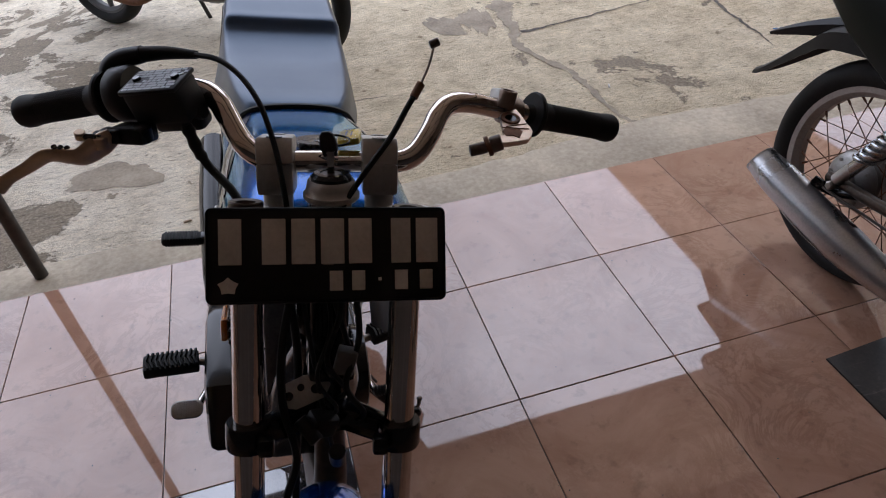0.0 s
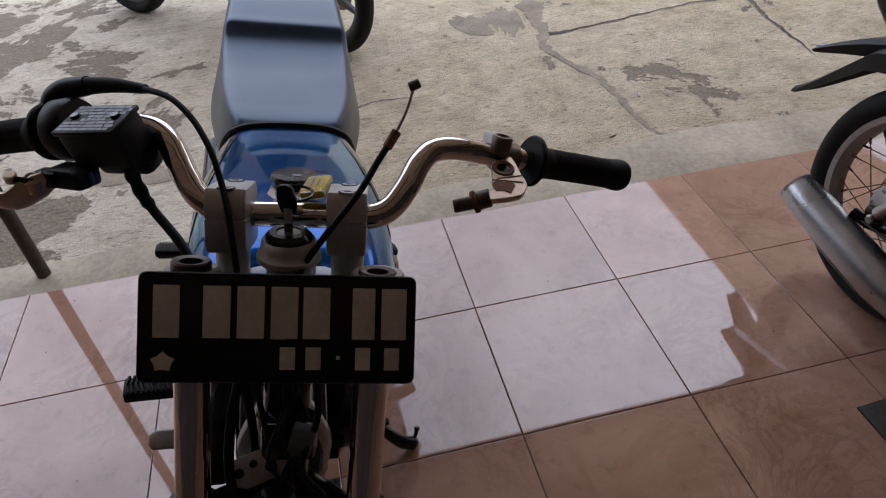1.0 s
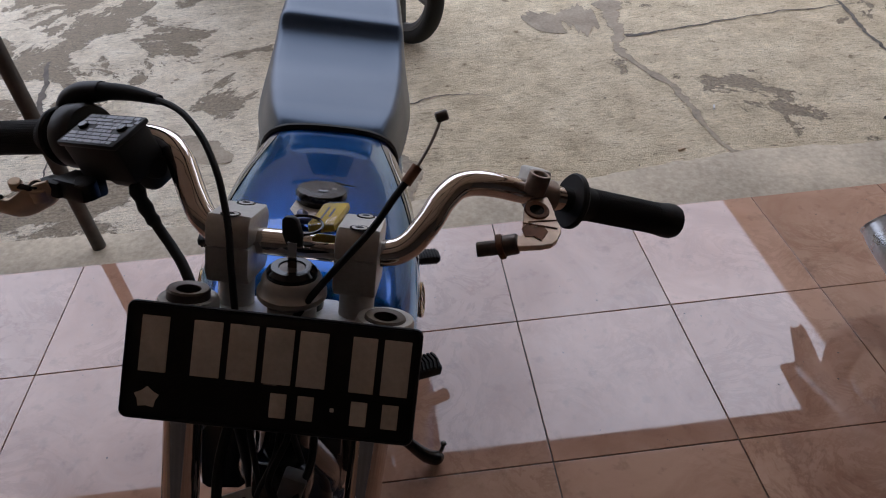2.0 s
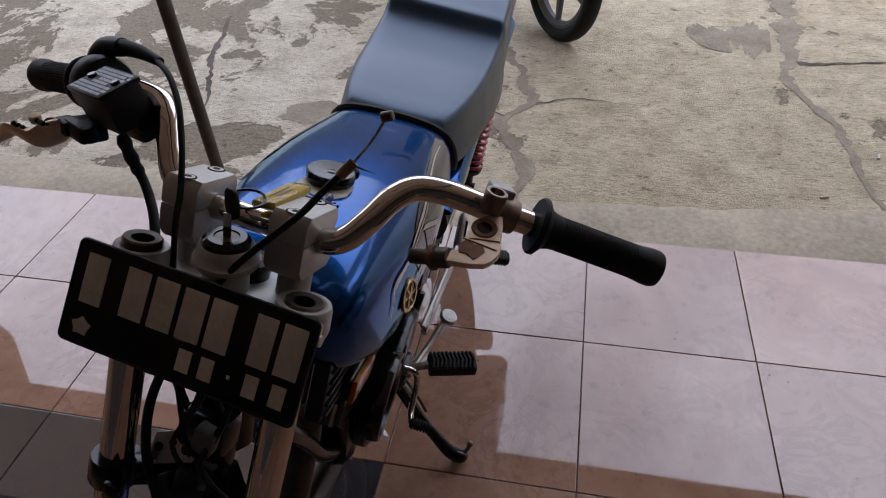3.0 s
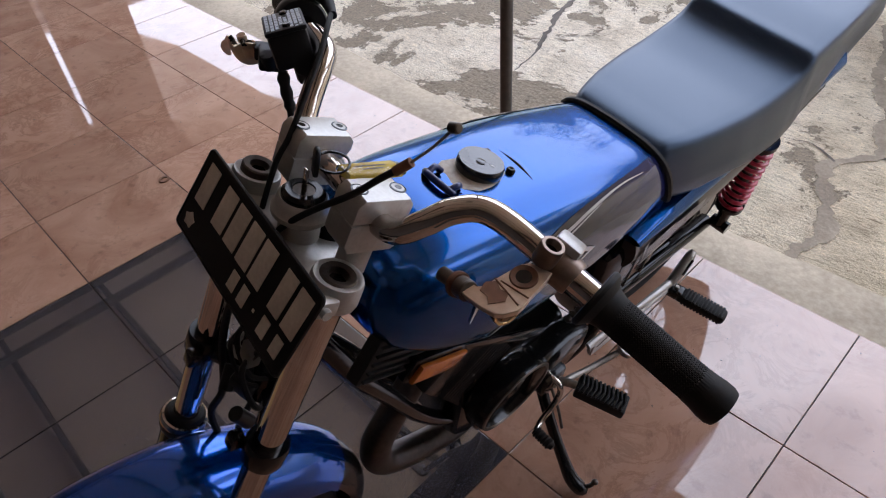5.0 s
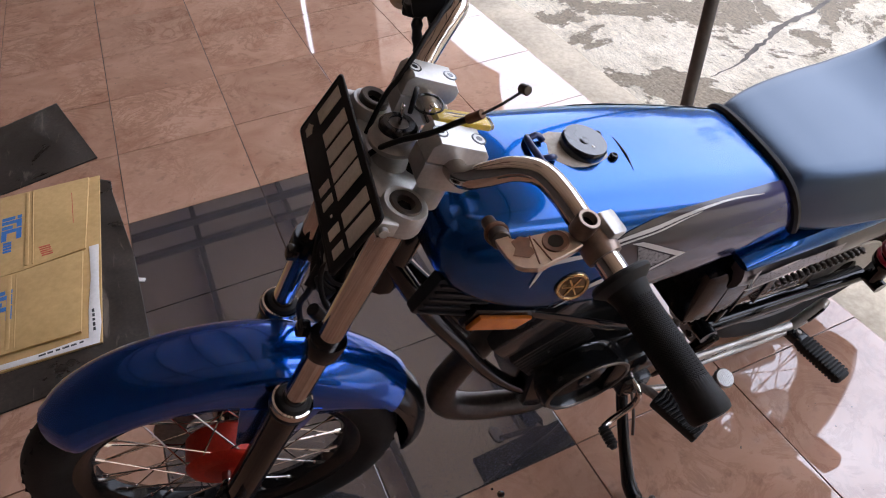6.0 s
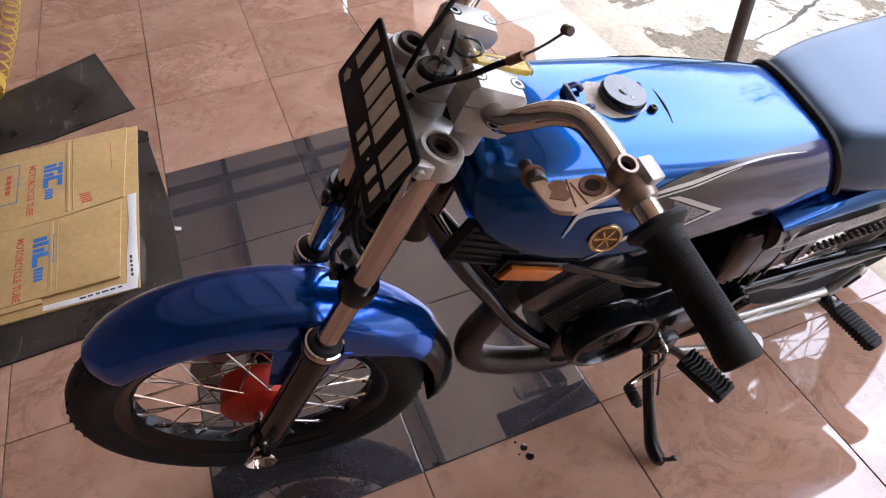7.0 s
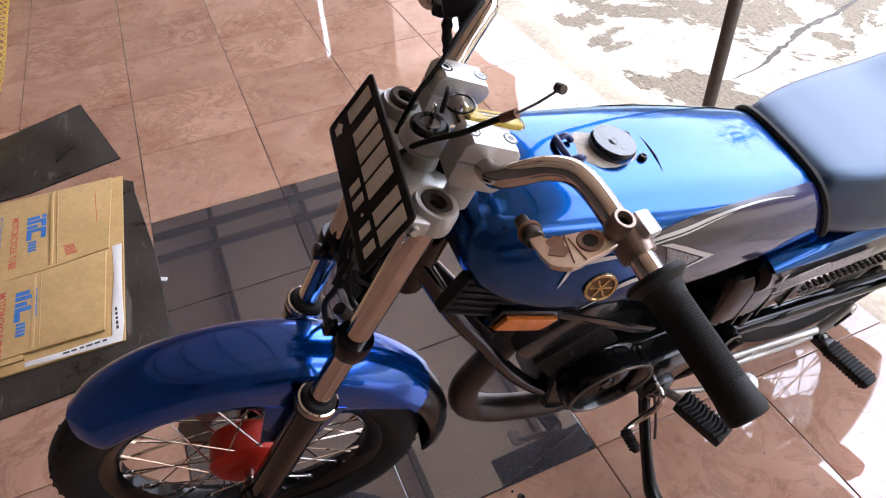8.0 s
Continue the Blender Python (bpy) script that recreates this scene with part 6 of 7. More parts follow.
def strip(points, widths, name, material, z=-0.0092, seed=1):
    """A band with wandering edges on the yard."""
    random.seed(seed)
    ph = [random.uniform(0, 6.28) for _ in range(8)]
    line = spline([(x, y, z) for x, y in points], 44)
    run = 0.0
    bm = bmesh.new()
    prev = None
    for k, p in enumerate(line):
        if k:
            run += (p - line[k - 1]).length
        d = (line[min(k + 1, len(line) - 1)] - line[max(k - 1, 0)]).normalized()
        n = Vector((-d.y, d.x, 0))
        f = k / (len(line) - 1) * (len(widths) - 1)
        i = min(int(f), len(widths) - 2)
        w = (widths[i] + (widths[i + 1] - widths[i]) * (f - i)) * 0.36
        side = [max(0.12, 1 + 1.1 * noise.noise(Vector((run * 9, ph[q], 0))) + 0.6 * noise.noise(Vector((run * 31, ph[q + 2], 3))) + 0.3 * noise.noise(Vector((run * 95, ph[q + 4], 7)))) for q in (0, 1)]
        j = n * (0.020 * noise.noise(Vector((run * 7, ph[6], 1))) + 0.007 * noise.noise(Vector((run * 28, ph[7], 5))))
        row = [bm.verts.new(p + j + n * w * side[0]), bm.verts.new(p + j - n * w * side[1])]
        if prev:
            bm.faces.new((prev[1], prev[0], row[0], row[1]))
        prev = row
    bmesh.ops.recalc_face_normals(bm, faces=bm.faces[:])
    if bm.faces[:] and sum(q.normal.z for q in bm.faces) < 0:
        bmesh.ops.reverse_faces(bm, faces=bm.faces[:])
    ob = new(name, mesh_of(name, bm, material))
    ob.parent = yard
    return ob


strip([(0.47, 2.6), (0.435, 2.055), (0.391, 1.731), (0.33, 1.462), (0.41, 1.228), (0.439, 0.981), (0.453, 0.718), (0.485, 0.649), (0.626, 0.647)], [0.13, 0.12, 0.075, 0.035, 0.045, 0.022, 0.018, 0.006], "crack", M_SCREED, seed=2)
strip([(0.40, 1.62), (0.515, 1.635), (0.774, 1.675), (1.114, 1.727), (1.6, 1.75)], [0.035, 0.022, 0.014, 0.012, 0.006], "crack", M_CRACK, -0.0088, 3)
strip([(1.50, 1.95), (1.437, 1.572), (1.385, 1.27), (1.37, 1.146), (1.35, 1.02)], [0.03, 0.026, 0.02, 0.012, 0.003], "crack", M_CRACK, seed=4)
strip([(-0.95, 2.2), (-0.81, 1.695), (-0.709, 1.442), (-0.615, 1.18)], [0.05, 0.06, 0.05, 0.07], "crack", M_SCREED, seed=5)
strip([(-0.615, 1.19), (-0.70, 1.10), (-0.725, 1.02), (-0.665, 0.854), (-0.611, 0.697), (-0.64, 0.56)], [0.02, 0.04, 0.07, 0.06, 0.06, 0.05], "crack", M_SCREED, -0.0088, 6)
strip([(-0.62, 1.18), (-0.50, 1.235), (-0.384, 1.229), (-0.27, 1.20)], [0.012, 0.008, 0.007, 0.002], "crack", M_CRACK, -0.0084, 7)
strip([(-0.72, 1.08), (-0.82, 1.12), (-0.90, 1.11)], [0.01, 0.008, 0.003], "crack", M_CRACK, -0.0084, 8)
strip([(-2.20, 1.9), (-2.134, 1.604), (-2.007, 1.235), (-1.94, 1.09), (-1.90, 0.9)], [0.02, 0.03, 0.03, 0.02, 0.006], "crack", M_CRACK, seed=9)
strip([(-3.80, 2.1), (-3.614, 1.754), (-3.40, 1.40), (-3.214, 1.053), (-3.1, 0.8)], [0.05, 0.05, 0.04, 0.05, 0.03], "crack", M_SCREED, seed=10)
random.seed(21)


def blotch(cx, cy, rx, ry, material, z, seed, name="worn_patch", rough=0.32):
    """An irregular thin patch on the yard."""
    random.seed(seed)
    bm = bmesh.new()
    ring = []
    ph = [random.uniform(0, 6.28) for _ in range(6)]
    for k in range(64):
        a = 2 * math.pi * k / 64
        r = 1 + rough * sum(math.sin((q + 2) * a + ph[q]) / (q + 1.6) for q in range(6)) + random.uniform(-0.06, 0.06)
        ring.append(bm.verts.new((cx + rx * r * math.cos(a), cy + ry * r * math.sin(a), z)))
    bm.faces.new(ring)
    ob = new(name, mesh_of(name, bm, material))
    ob.parent = yard
    return ob


strip([(0.02, 1.80), (0.16, 1.86), (0.33, 1.84)], [0.16, 0.42, 0.30], "worn_patch", M_SCREED, -0.0096, 31)
blotch(-1.42, 1.0, 0.16, 0.09, M_SCREED, -0.0100, 34)
bits = bmesh.new()
for k in range(200):
    x, y = random.uniform(-3.5, 1.6), random.uniform(0.62, 2.4)
    s = random.uniform(0.0015, 0.0035)
    box((s * random.uniform(1, 3), s, s * 0.3), pose(x, y, -0.0112, 0, 0, random.uniform(0, 180)), 0, bits)
grit = solo("grit", bits, M_CRACK, "scattered dark grit on the concrete yard", "grit", kind="stuff")
for x, y, rz in ((0.30, 0.70, 20), (0.52, 0.95, 70), (-1.16, 0.62, 10)):
    solo("cigarette_butt", cyl((-0.012, 0, 0), (0.014, 0, 0), 0.0038, 10), M_GOLD if rz != 70 else M_PAPER, "discarded cigarette butt on the concrete", "litter", pose(x, y, -0.0082, 0, 0, rz), "cigarette butts")
dust = bmesh.new()
random.seed(5)
for k in range(330):
    x, y = random.uniform(-3.2, 0.9), random.uniform(-1.5, 0.39)
    s = random.uniform(0.0008, 0.0030)
    box((s * random.uniform(1, 2.2), s, 0.0007), pose(x, y, 0.0005, 0, 0, random.uniform(0, 180)), 0, dust)
solo("floor_dirt", dust, M_CRACK, "small dark specks of dirt on the tiles", "dirt", kind="stuff")
for x, y, r in ((-0.770, -0.595, 0.0075), (-0.748, -0.592, 0.0085), (-0.787, -0.606, 0.0028), (-0.760, -0.610, 0.0022)):
    solo("oil_drop", lathe([(0, 0.0016), (r * 0.6, 0.0013), (r, 0.0)], None, 18), M_WET, "dark oil drop on the orange tile", "oil", pose(x, y, 0.0003), "oil drops")
solo("washer", lathe([(0.010, 0.0), (0.018, 0.0), (0.018, 0.003), (0.010, 0.003)], None, 24, closed=True), M_RUST, "rusty steel washer lying on the tiles", "washer", pose(-2.293, -0.417, 0.0005))
solo("paper_scrap", box((0.022, 0.012, 0.004), None, 0.001), M_PAPER, "crumpled white paper scrap on the black tile", "litter", pose(-1.73, -1.19, 0.0025, 4, 3, 62))


def sheet(name, outline, z, thick, material, label, category, group="", wave=0.0, seed=1):
    """A flat sheet with an outline on the floor."""
    bm = prism(outline, thick, Matrix.Translation((0, 0, z + thick / 2)), min(0.0012, thick * 0.3))
    return solo(name, bm, material, label, category, None, group)


sheet("rubber_mat", [(-2.87, -1.385), (-2.41, -1.264), (-2.335, -1.54), (-2.31, -1.95), (-2.56, -2.02)], 0.0004, 0.006, M_MAT, "worn black rubber mat on the orange tiles", "mat", "rubber mats")
sheet("rubber_mat", [(-2.275, -1.268), (-2.245, -1.232), (-2.18, -1.232), (-1.85, -1.198), (-1.60, -1.192), (-1.44, -1.19), (-1.418, -1.62), (-1.40, -2.0), (-2.25, -2.0)], 0.0004, 0.006, M_MAT, "black rubber mat under flattened cardboard", "mat", "rubber mats")
sheet("rubber_mat", [(0.324, -0.527), (0.505, -0.516), (0.86, -0.49), (0.86, -1.02), (0.330, -1.05)], 0.0004, 0.006, M_MAT, "black rubber mat beside the parked motorcycle", "mat", "rubber mats")

# Flattened carton: layers of board, printed.
carton = thing("cardboard", "flattened brown carton with blue and red print on a rubber mat", "cardboard")


def board(name, outline, z, thick, material=None, label=""):
    return part(name, prism(outline, thick, Matrix.Translation((0, 0, z + thick / 2)), 0.0008), material or M_CARD, carton, label)


board("bottom_board", [(-2.283, -1.262), (-1.535, -1.298), (-1.545, -1.60), (-1.55, -2.0), (-2.30, -2.0)], 0.0068, 0.006)
board("white_strip", [(-1.925, -1.284), (-1.80, -1.291), (-1.70, -1.295), (-1.60, -1.296), (-1.534, -1.304), (-1.540, -1.40), (-1.548, -1.53), (-1.566, -1.53), (-1.562, -1.44), (-1.566, -1.36), (-1.561, -1.328), (-1.66, -1.324), (-1.79, -1.312), (-1.925, -1.310)], 0.0131, 0.0012, M_PAPER, "white printed paper edging")
up_b = board("upper_board", [(-2.275, -1.292), (-1.915, -1.318), (-1.895, -1.49), (-1.885, -2.0), (-2.295, -2.0), (-2.285, -1.60)], 0.0145, 0.007)
low_b = board("lower_board", [(-1.905, -1.325), (-1.585, -1.342), (-1.590, -1.50), (-1.60, -2.0), (-1.895, -2.0), (-1.890, -1.49)], 0.0155, 0.007)
board("torn_flap", [(-1.612, -1.54), (-1.572, -1.53), (-1.582, -2.0), (-1.616, -2.0)], 0.0145, 0.005)
for y, ob_x0, ob_x1, par in ((-1.472, -2.27, -1.91, up_b), (-1.512, -1.885, -1.60, low_b)):
    part("crease", box((ob_x1 - ob_x0, 0.011, 0.0022), Matrix.Translation(((ob_x0 + ob_x1) / 2, y, 0.0222)), 0.0008), M_CARD, par)
    part("crease_edge", box((ob_x1 - ob_x0, 0.004, 0.0020), Matrix.Translation(((ob_x0 + ob_x1) / 2, y + 0.016, 0.0220)), 0.0007), M_CARD, par)


def lettering(body, size, m, material, parent, name="lettering", label=""):
    """Words in the built-in font, as a thin mesh."""
    cu = bpy.data.curves.new(name, "FONT")
    cu.body, cu.size, cu.extrude = body, size, 0.0002
    cu.offset = size * 0.018
    cu.align_x, cu.align_y = "LEFT", "BOTTOM_BASELINE"
    tmp = bpy.data.objects.new(name, cu)
    scene.collection.objects.link(tmp)
    dg = bpy.context.evaluated_depsgraph_get()
    me = bpy.data.meshes.new_from_object(tmp.evaluated_get(dg))
    bpy.data.objects.remove(tmp)
    me.materials.clear()
    me.materials.append(material)
    me.transform(m)
    ob = new(name, me)
    ob.parent = parent
    return tagged(ob, label) if label else ob


# The print reads along +x, with its letters' tops towards +y.
def print_set(x, y, z, parent):
    lettering("MOTORCYCLE TUBE", 0.0265, Matrix.Translation((x - 0.018, y - 0.048, z)), M_INK_RED, parent, "lettering", "red printed words")
    for dx, dy, w, h in ((0.000, -0.006, 0.016, 0.036), (0.020, -0.006, 0.016, 0.054), (0.036, 0.034, 0.022, 0.014), (0.044, -0.006, 0.016, 0.030), (0.064, -0.006, 0.016, 0.054), (0.080, 0.034, 0.036, 0.014), (0.080, -0.006, 0.036, 0.014), (0.0, 0.036, 0.016, 0.012)):
        part("logo_block", box((w, h, 0.0004), Matrix.Translation((x + dx + w / 2, y + dy + h / 2, z))), M_INK_BLUE, parent)
    for k in range(4):
        part("logo_bar", box((0.010, 0.022, 0.0004), Matrix.Translation((x + 0.128 + 0.013 * k, y + 0.011, z))), M_INK_BLUE, parent)


print_set(-2.165, -1.535, 0.0218, up_b)
print_set(-1.825, -1.552, 0.0228, low_b)
lettering("30 PCS", 0.024, Matrix.Translation((-1.985, -1.672, 0.0218)), M_INK_BLUE, up_b, "lettering", "blue printed words")
for x, y, w, h in ((-2.11, -1.612, 0.19, 0.002), (-2.11, -1.672, 0.19, 0.002), (-2.204, -1.642, 0.002, 0.062), (-2.016, -1.642, 0.002, 0.062)):
    part("print_frame", box((w, h, 0.0004), Matrix.Translation((x, y, 0.0218))), M_INK_BLUE, up_b)
for k in range(4):
    part("print_bar", box((0.020, 0.014, 0.0004), Matrix.Translation((-2.15 + 0.026 * k, -1.640, 0.0218))), M_INK_RED, up_b)
for k in range(5):
    part("stamp_bar", box((0.006, 0.030, 0.0004), Matrix.Translation((-1.975 + 0.010 * k, -1.425 + 0.002 * k, 0.0218))), M_INK_RED, up_b)
part("print_line", box((0.16, 0.0016, 0.0004), Matrix.Translation((-2.13, -1.345, 0.0218))), M_INK_RED, up_b)
for k in range(5):
    part("strip_print", box((0.013 - 0.002 * (k % 3), 0.006, 0.0004), pose(-1.655 + 0.017 * k, -1.313, 0.0146)), M_INK_BLACK, carton)
for k in range(6):
    part("strip_print", box((0.006, 0.010 + 0.003 * (k % 3), 0.0004), pose(-1.554, -1.345 - 0.018 * k, 0.0146)), M_INK_BLACK, carton)

# Coiled air hose lying across the mat.
hp = []
for k in range(16 * 26):
    a = 2 * math.pi * k / 16
    s = k / (16 * 26)
    hp.append((-2.76 - 1.9 * s, -1.712 + 0.030 * math.cos(a) + 0.012 * math.sin(6 * s), 0.036 + 0.030 * math.sin(a)))
hose_t = thing("air_hose", "yellow coiled plastic air hose lying on the floor", "hose")
part("coil", tube(hp, 0.0036, n=1, segs=6), M_HOSE, hose_t)
hp = []
for k in range(16 * 7):
    a = 2 * math.pi * k / 16
    hp.append((-2.745 + 0.075 * k / 112, -1.722 + 0.040 * math.cos(a), 0.048 + 0.040 * math.sin(a)))
part("tight_coil", tube(hp, 0.0040, n=1, segs=6), M_HOSE, hose_t)


# ---- parked dark motorcycle ----
side_bike = thing("motorcycle", "parked dark motorcycle with rusty spoked wheel and steel muffler", "motorcycle", pose(0.5526, -0.246, 0.0, 0, 3.9, 3.55))
RW = Matrix.Translation((0, 0, 0.283))
wheel_parts(side_bike, RW, M_DRUM, M_TYRE, M_DRUM, M_RUST, 0.283, 0.076, 0.218, 36, "rear_wheel", 0.036, 0.072, "grey alloy drum hub", 0.026, False)
part("drum_plate", lathe([(0, 0.0), (0.066, 0.0), (0.070, 0.006), (0.060, 0.016), (0.025, 0.022), (0.020, 0.030), (0, 0.030)], RW @ Matrix.Translation((-0.040, 0, 0)) @ pose(0, 0, 0, 0, -90, 0), 32), M_DRUM, side_bike)
part("muffler", tube([(-0.142, 0.195, 0.252), (-0.138, 0.12, 0.232), (-0.128, -0.10, 0.184), (-0.110, -0.34, 0.150)], [0.034, 0.041, 0.043, 0.025], segs=24, squash=1.15), M_BRUSHED, side_bike, "brushed steel muffler")
part("muffler_seam", tube([(-0.160, 0.135, 0.200), (-0.168, 0.02, 0.172), (-0.160, -0.10, 0.148), (-0.140, -0.22, 0.136)], 0.0028, segs=8), M_STEEL, side_bike, "pale rolled seam along the muffler")
part("muffler_end", tube([(-0.1425, 0.199, 0.253), (-0.1415, 0.190, 0.250)], 0.0348, segs=24, n=2, squash=1.15), M_BRUSHED, side_bike)
for k in range(8):
    a = 2 * math.pi * k / 8
    part("cover_screw", cyl((-0.050, 0.056 * math.cos(a), 0.283 + 0.056 * math.sin(a)), (-0.059, 0.056 * math.cos(a), 0.283 + 0.056 * math.sin(a)), 0.0045, 8), M_STEEL, side_bike)
part("exhaust_pipe", tube([(-0.110, -0.33, 0.152), (-0.09, -0.55, 0.15), (-0.06, -0.72, 0.18)], 0.018), M_PIPE, side_bike)
for sx in (1, -1):
    top, bot = Vector((0.105 * sx, -0.15, 0.56)), Vector((0.105 * sx, -0.005, 0.300))
    sh = part("shock_absorber", cyl(bot, top, 0.016, 14), M_BRUSHED, side_bike)
    coil = []
    for k in range(10 * 12 + 1):
        a = 2 * math.pi * k / 12
        c = bot.lerp(top, 0.30 + 0.62 * k / 120)
        coil.append(c + Vector((0.026 * math.cos(a), 0.026 * math.sin(a), 0)))
    part("spring", tube(coil, 0.0048, n=1, segs=8), M_BRUSHED, sh, "pale steel spring")
sw2 = bmesh.new()
for sx in (1, -1):
    tube([(0.085 * sx, 0.03, 0.283), (0.09 * sx, -0.2, 0.30), (0.09 * sx, -0.46, 0.33)], 0.020, bm=sw2, squash=0.7)
part("swing_arm", sw2, M_DARKSTEEL, side_bike)
part("axle_nut", lathe([(0, 0), (0.012, 0), (0.012, 0.012), (0.008, 0.016), (0, 0.016)], RW @ Matrix.Translation((-0.105, 0.0, 0)) @ pose(0, 0, 0, 0, -90, 0), 6), M_STEEL, side_bike)
ch = tube([(-0.11, 0.05, 0.268), (-0.095, 0.0, 0.262), (-0.085, -0.06, 0.285)], 0.013)
part("brake_arm", ch, M_BLACK, side_bike)
part("brake_rod", tube([(-0.112, 0.052, 0.266), (-0.104, -0.10, 0.262), (-0.100, -0.40, 0.262)], 0.0035, segs=8), M_DARKSTEEL, side_bike)
BLADE = [(0.0, -0.06, 0.640, 0.070), (0.35, 0.190, 0.588, 0.062), (0.55, 0.262, 0.535, 0.050), (0.72, 0.310, 0.490, 0.040), (0.88, 0.372, 0.432, 0.030), (0.96, 0.412, 0.398, 0.024), (1.0, 0.434, 0.384, 0.018)]
rings = []
for k in range(25):
    y, z, w = lerp_table(BLADE, k / 24)
    h = 0.048 * (1 - k / 24) ** 0.7 + 0.006
    rings.append([Vector((w, y, z - h)), Vector((w, y, z)), Vector((w * 0.5, y, z + 0.010)), Vector((-w * 0.5, y, z + 0.010)), Vector((-w, y, z)), Vector((-w, y, z - h)), Vector((-w + 0.004, y, z - h)), Vector((-w * 0.5, y, z + 0.004)), Vector((w * 0.5, y, z + 0.004)), Vector((w - 0.004, y, z - h))])
part("rear_mudguard", loft(rings), M_PLASTIC, side_bike, "black pointed plastic rear mudguard", 50)
arm = []
for k in range(13):
    f = k / 12
    c, w, h = Vector((0.030 - 0.048 * f, 0.140 + 0.250 * f, 0.600 - 0.086 * f + 0.011 * math.sin(math.pi * f))), 0.050 - 0.020 * f, 0.026 * (1 - f) ** 0.7 + 0.005
    arm.append([c + Vector((x * w, 0, z * h)) for x, z in ((1, 0.4), (0.7, 1), (-0.7, 1), (-1, 0.4), (-0.8, -1), (0.8, -1))])
holder = part("plate_holder", loft(arm), M_PLASTIC, side_bike, "black plastic arm over the rear mudguard", 40)
pl_m = Matrix.Translation((-0.016, 0.378, 0.5265)) @ pose(0, 0, 0, -17, 0, 0)
badge = part("badge", prism(rounded(0.044, 0.034, 0.004), 0.002, pl_m, 0.0005), M_INK_BLUE, holder, "small blue sticker with pale bars")
for k in range(2):
    part("badge_bar", box((0.010, 0.018, 0.001), pl_m @ Matrix.Translation((-0.008 + 0.016 * k, 0, 0.0014))), M_PAPER, badge)
rings = []
for y, zl, zh, w in ((0.315, 0.715, 0.775, 0.05), (0.25, 0.670, 0.795, 0.075), (0.13, 0.602, 0.80, 0.100), (-0.03, 0.535, 0.79, 0.112), (-0.20, 0.47, 0.77, 0.120), (-0.45, 0.48, 0.74, 0.12), (-0.62, 0.52, 0.73, 0.11)):
    rings.append([Vector((w, y, zl + 0.02)), Vector((w * 1.02, y, (zl + zh) / 2)), Vector((w * 0.85, y, zh - 0.02)), Vector((w * 0.4, y, zh)), Vector((-w * 0.4, y, zh)), Vector((-w * 0.85, y, zh - 0.02)), Vector((-w * 1.02, y, (zl + zh) / 2)), Vector((-w, y, zl + 0.02)), Vector((-w * 0.8, y, zl)), Vector((w * 0.8, y, zl))])
part("tail_body", loft(rings), M_DARKGREEN, side_bike, "dark green-black tail panel", 50)
part("body", box((0.20, 0.55, 0.36), Matrix.Translation((0, -0.80, 0.56)), 0.07, None, 3), M_DARKGREEN, side_bike)
part("engine", box((0.24, 0.34, 0.26), Matrix.Translation((0, -0.62, 0.32)), 0.05, None, 3), M_DRUM, side_bike)
wheel_parts(side_bike, Matrix.Translation((0, -1.24, 0.283)), M_DRUM, M_TYRE, M_DRUM, M_RUST, 0.283, 0.074, 0.218, 36, "front_wheel", 0.034, 0.05)
fk = bmesh.new()
for sx in (1, -1):
    cyl((0.085 * sx, -1.24, 0.283), (0.085 * sx, -0.98, 0.92), 0.018, 16, fk)
part("fork", fk, M_STEEL, side_bike)
part("handlebar", tube([(-0.34, -0.84, 0.98), (-0.12, -0.95, 0.97), (0.12, -0.95, 0.97), (0.34, -0.84, 0.98)], 0.012), M_BLACK, side_bike)
part("side_stand", tube([(0.10, -0.55, 0.24), (0.20, -0.52, 0.10), (0.245, -0.50, 0.014)], 0.011), M_BLACK, side_bike)


# ---- scooter parked in the yard ----
def alloy_wheel(parent, at, r, w, name, steel=True):
    AX = at @ pose(0, 0, 0, 0, 90, 0)
    hub = part(name, lathe([(0, -0.045), (0.03, -0.045), (0.04, -0.03), (0.04, 0.03), (0.03, 0.045), (0, 0.045)], AX, 24), M_GREY, parent)
    rr = r - 0.062
    sec = [(rr + 0.002, -w * 0.31)]
    for k in range(13):
        a = radians(-125 + 250 * k / 12)
        sec.append((rr + 0.031 + 0.031 * math.cos(a), w / 2 * math.sin(a)))
    sec.append((rr + 0.002, w * 0.31))
    part("tyre", lathe(sec, AX, 64, closed=True), M_TYRE, hub, "black scooter tyre")
    q = w * 0.30
    part("rim", lathe([(rr + 0.008, -q), (rr - 0.006, -q + 0.005), (rr - 0.018, -q * 0.3), (rr - 0.018, q * 0.3), (rr - 0.006, q - 0.005), (rr + 0.008, q), (rr - 0.010, q), (rr - 0.026, q * 0.4), (rr - 0.026, -q * 0.4), (rr - 0.010, -q)], AX, 56, closed=True), M_GREY, hub, "dark grey alloy rim")
    sp = prism([(0.030, -0.020), (rr - 0.018, -0.009), (rr - 0.018, 0.009), (0.030, 0.020)], 0.022, None, 0.004)
    first = part("rim_spoke", sp, M_GREY, hub)
    first.matrix_basis = AX
    for k in range(1, 5):
        again(first, AX @ Matrix.Rotation(2 * math.pi * k / 5, 4, "Z"))
    part("brake_disc", lathe([(0.045, -0.002), (0.095, -0.002), (0.095, 0.002), (0.045, 0.002)], AX @ Matrix.Translation((0, 0, 0.05)), 36, closed=True), M_STEEL, hub)
    return hub


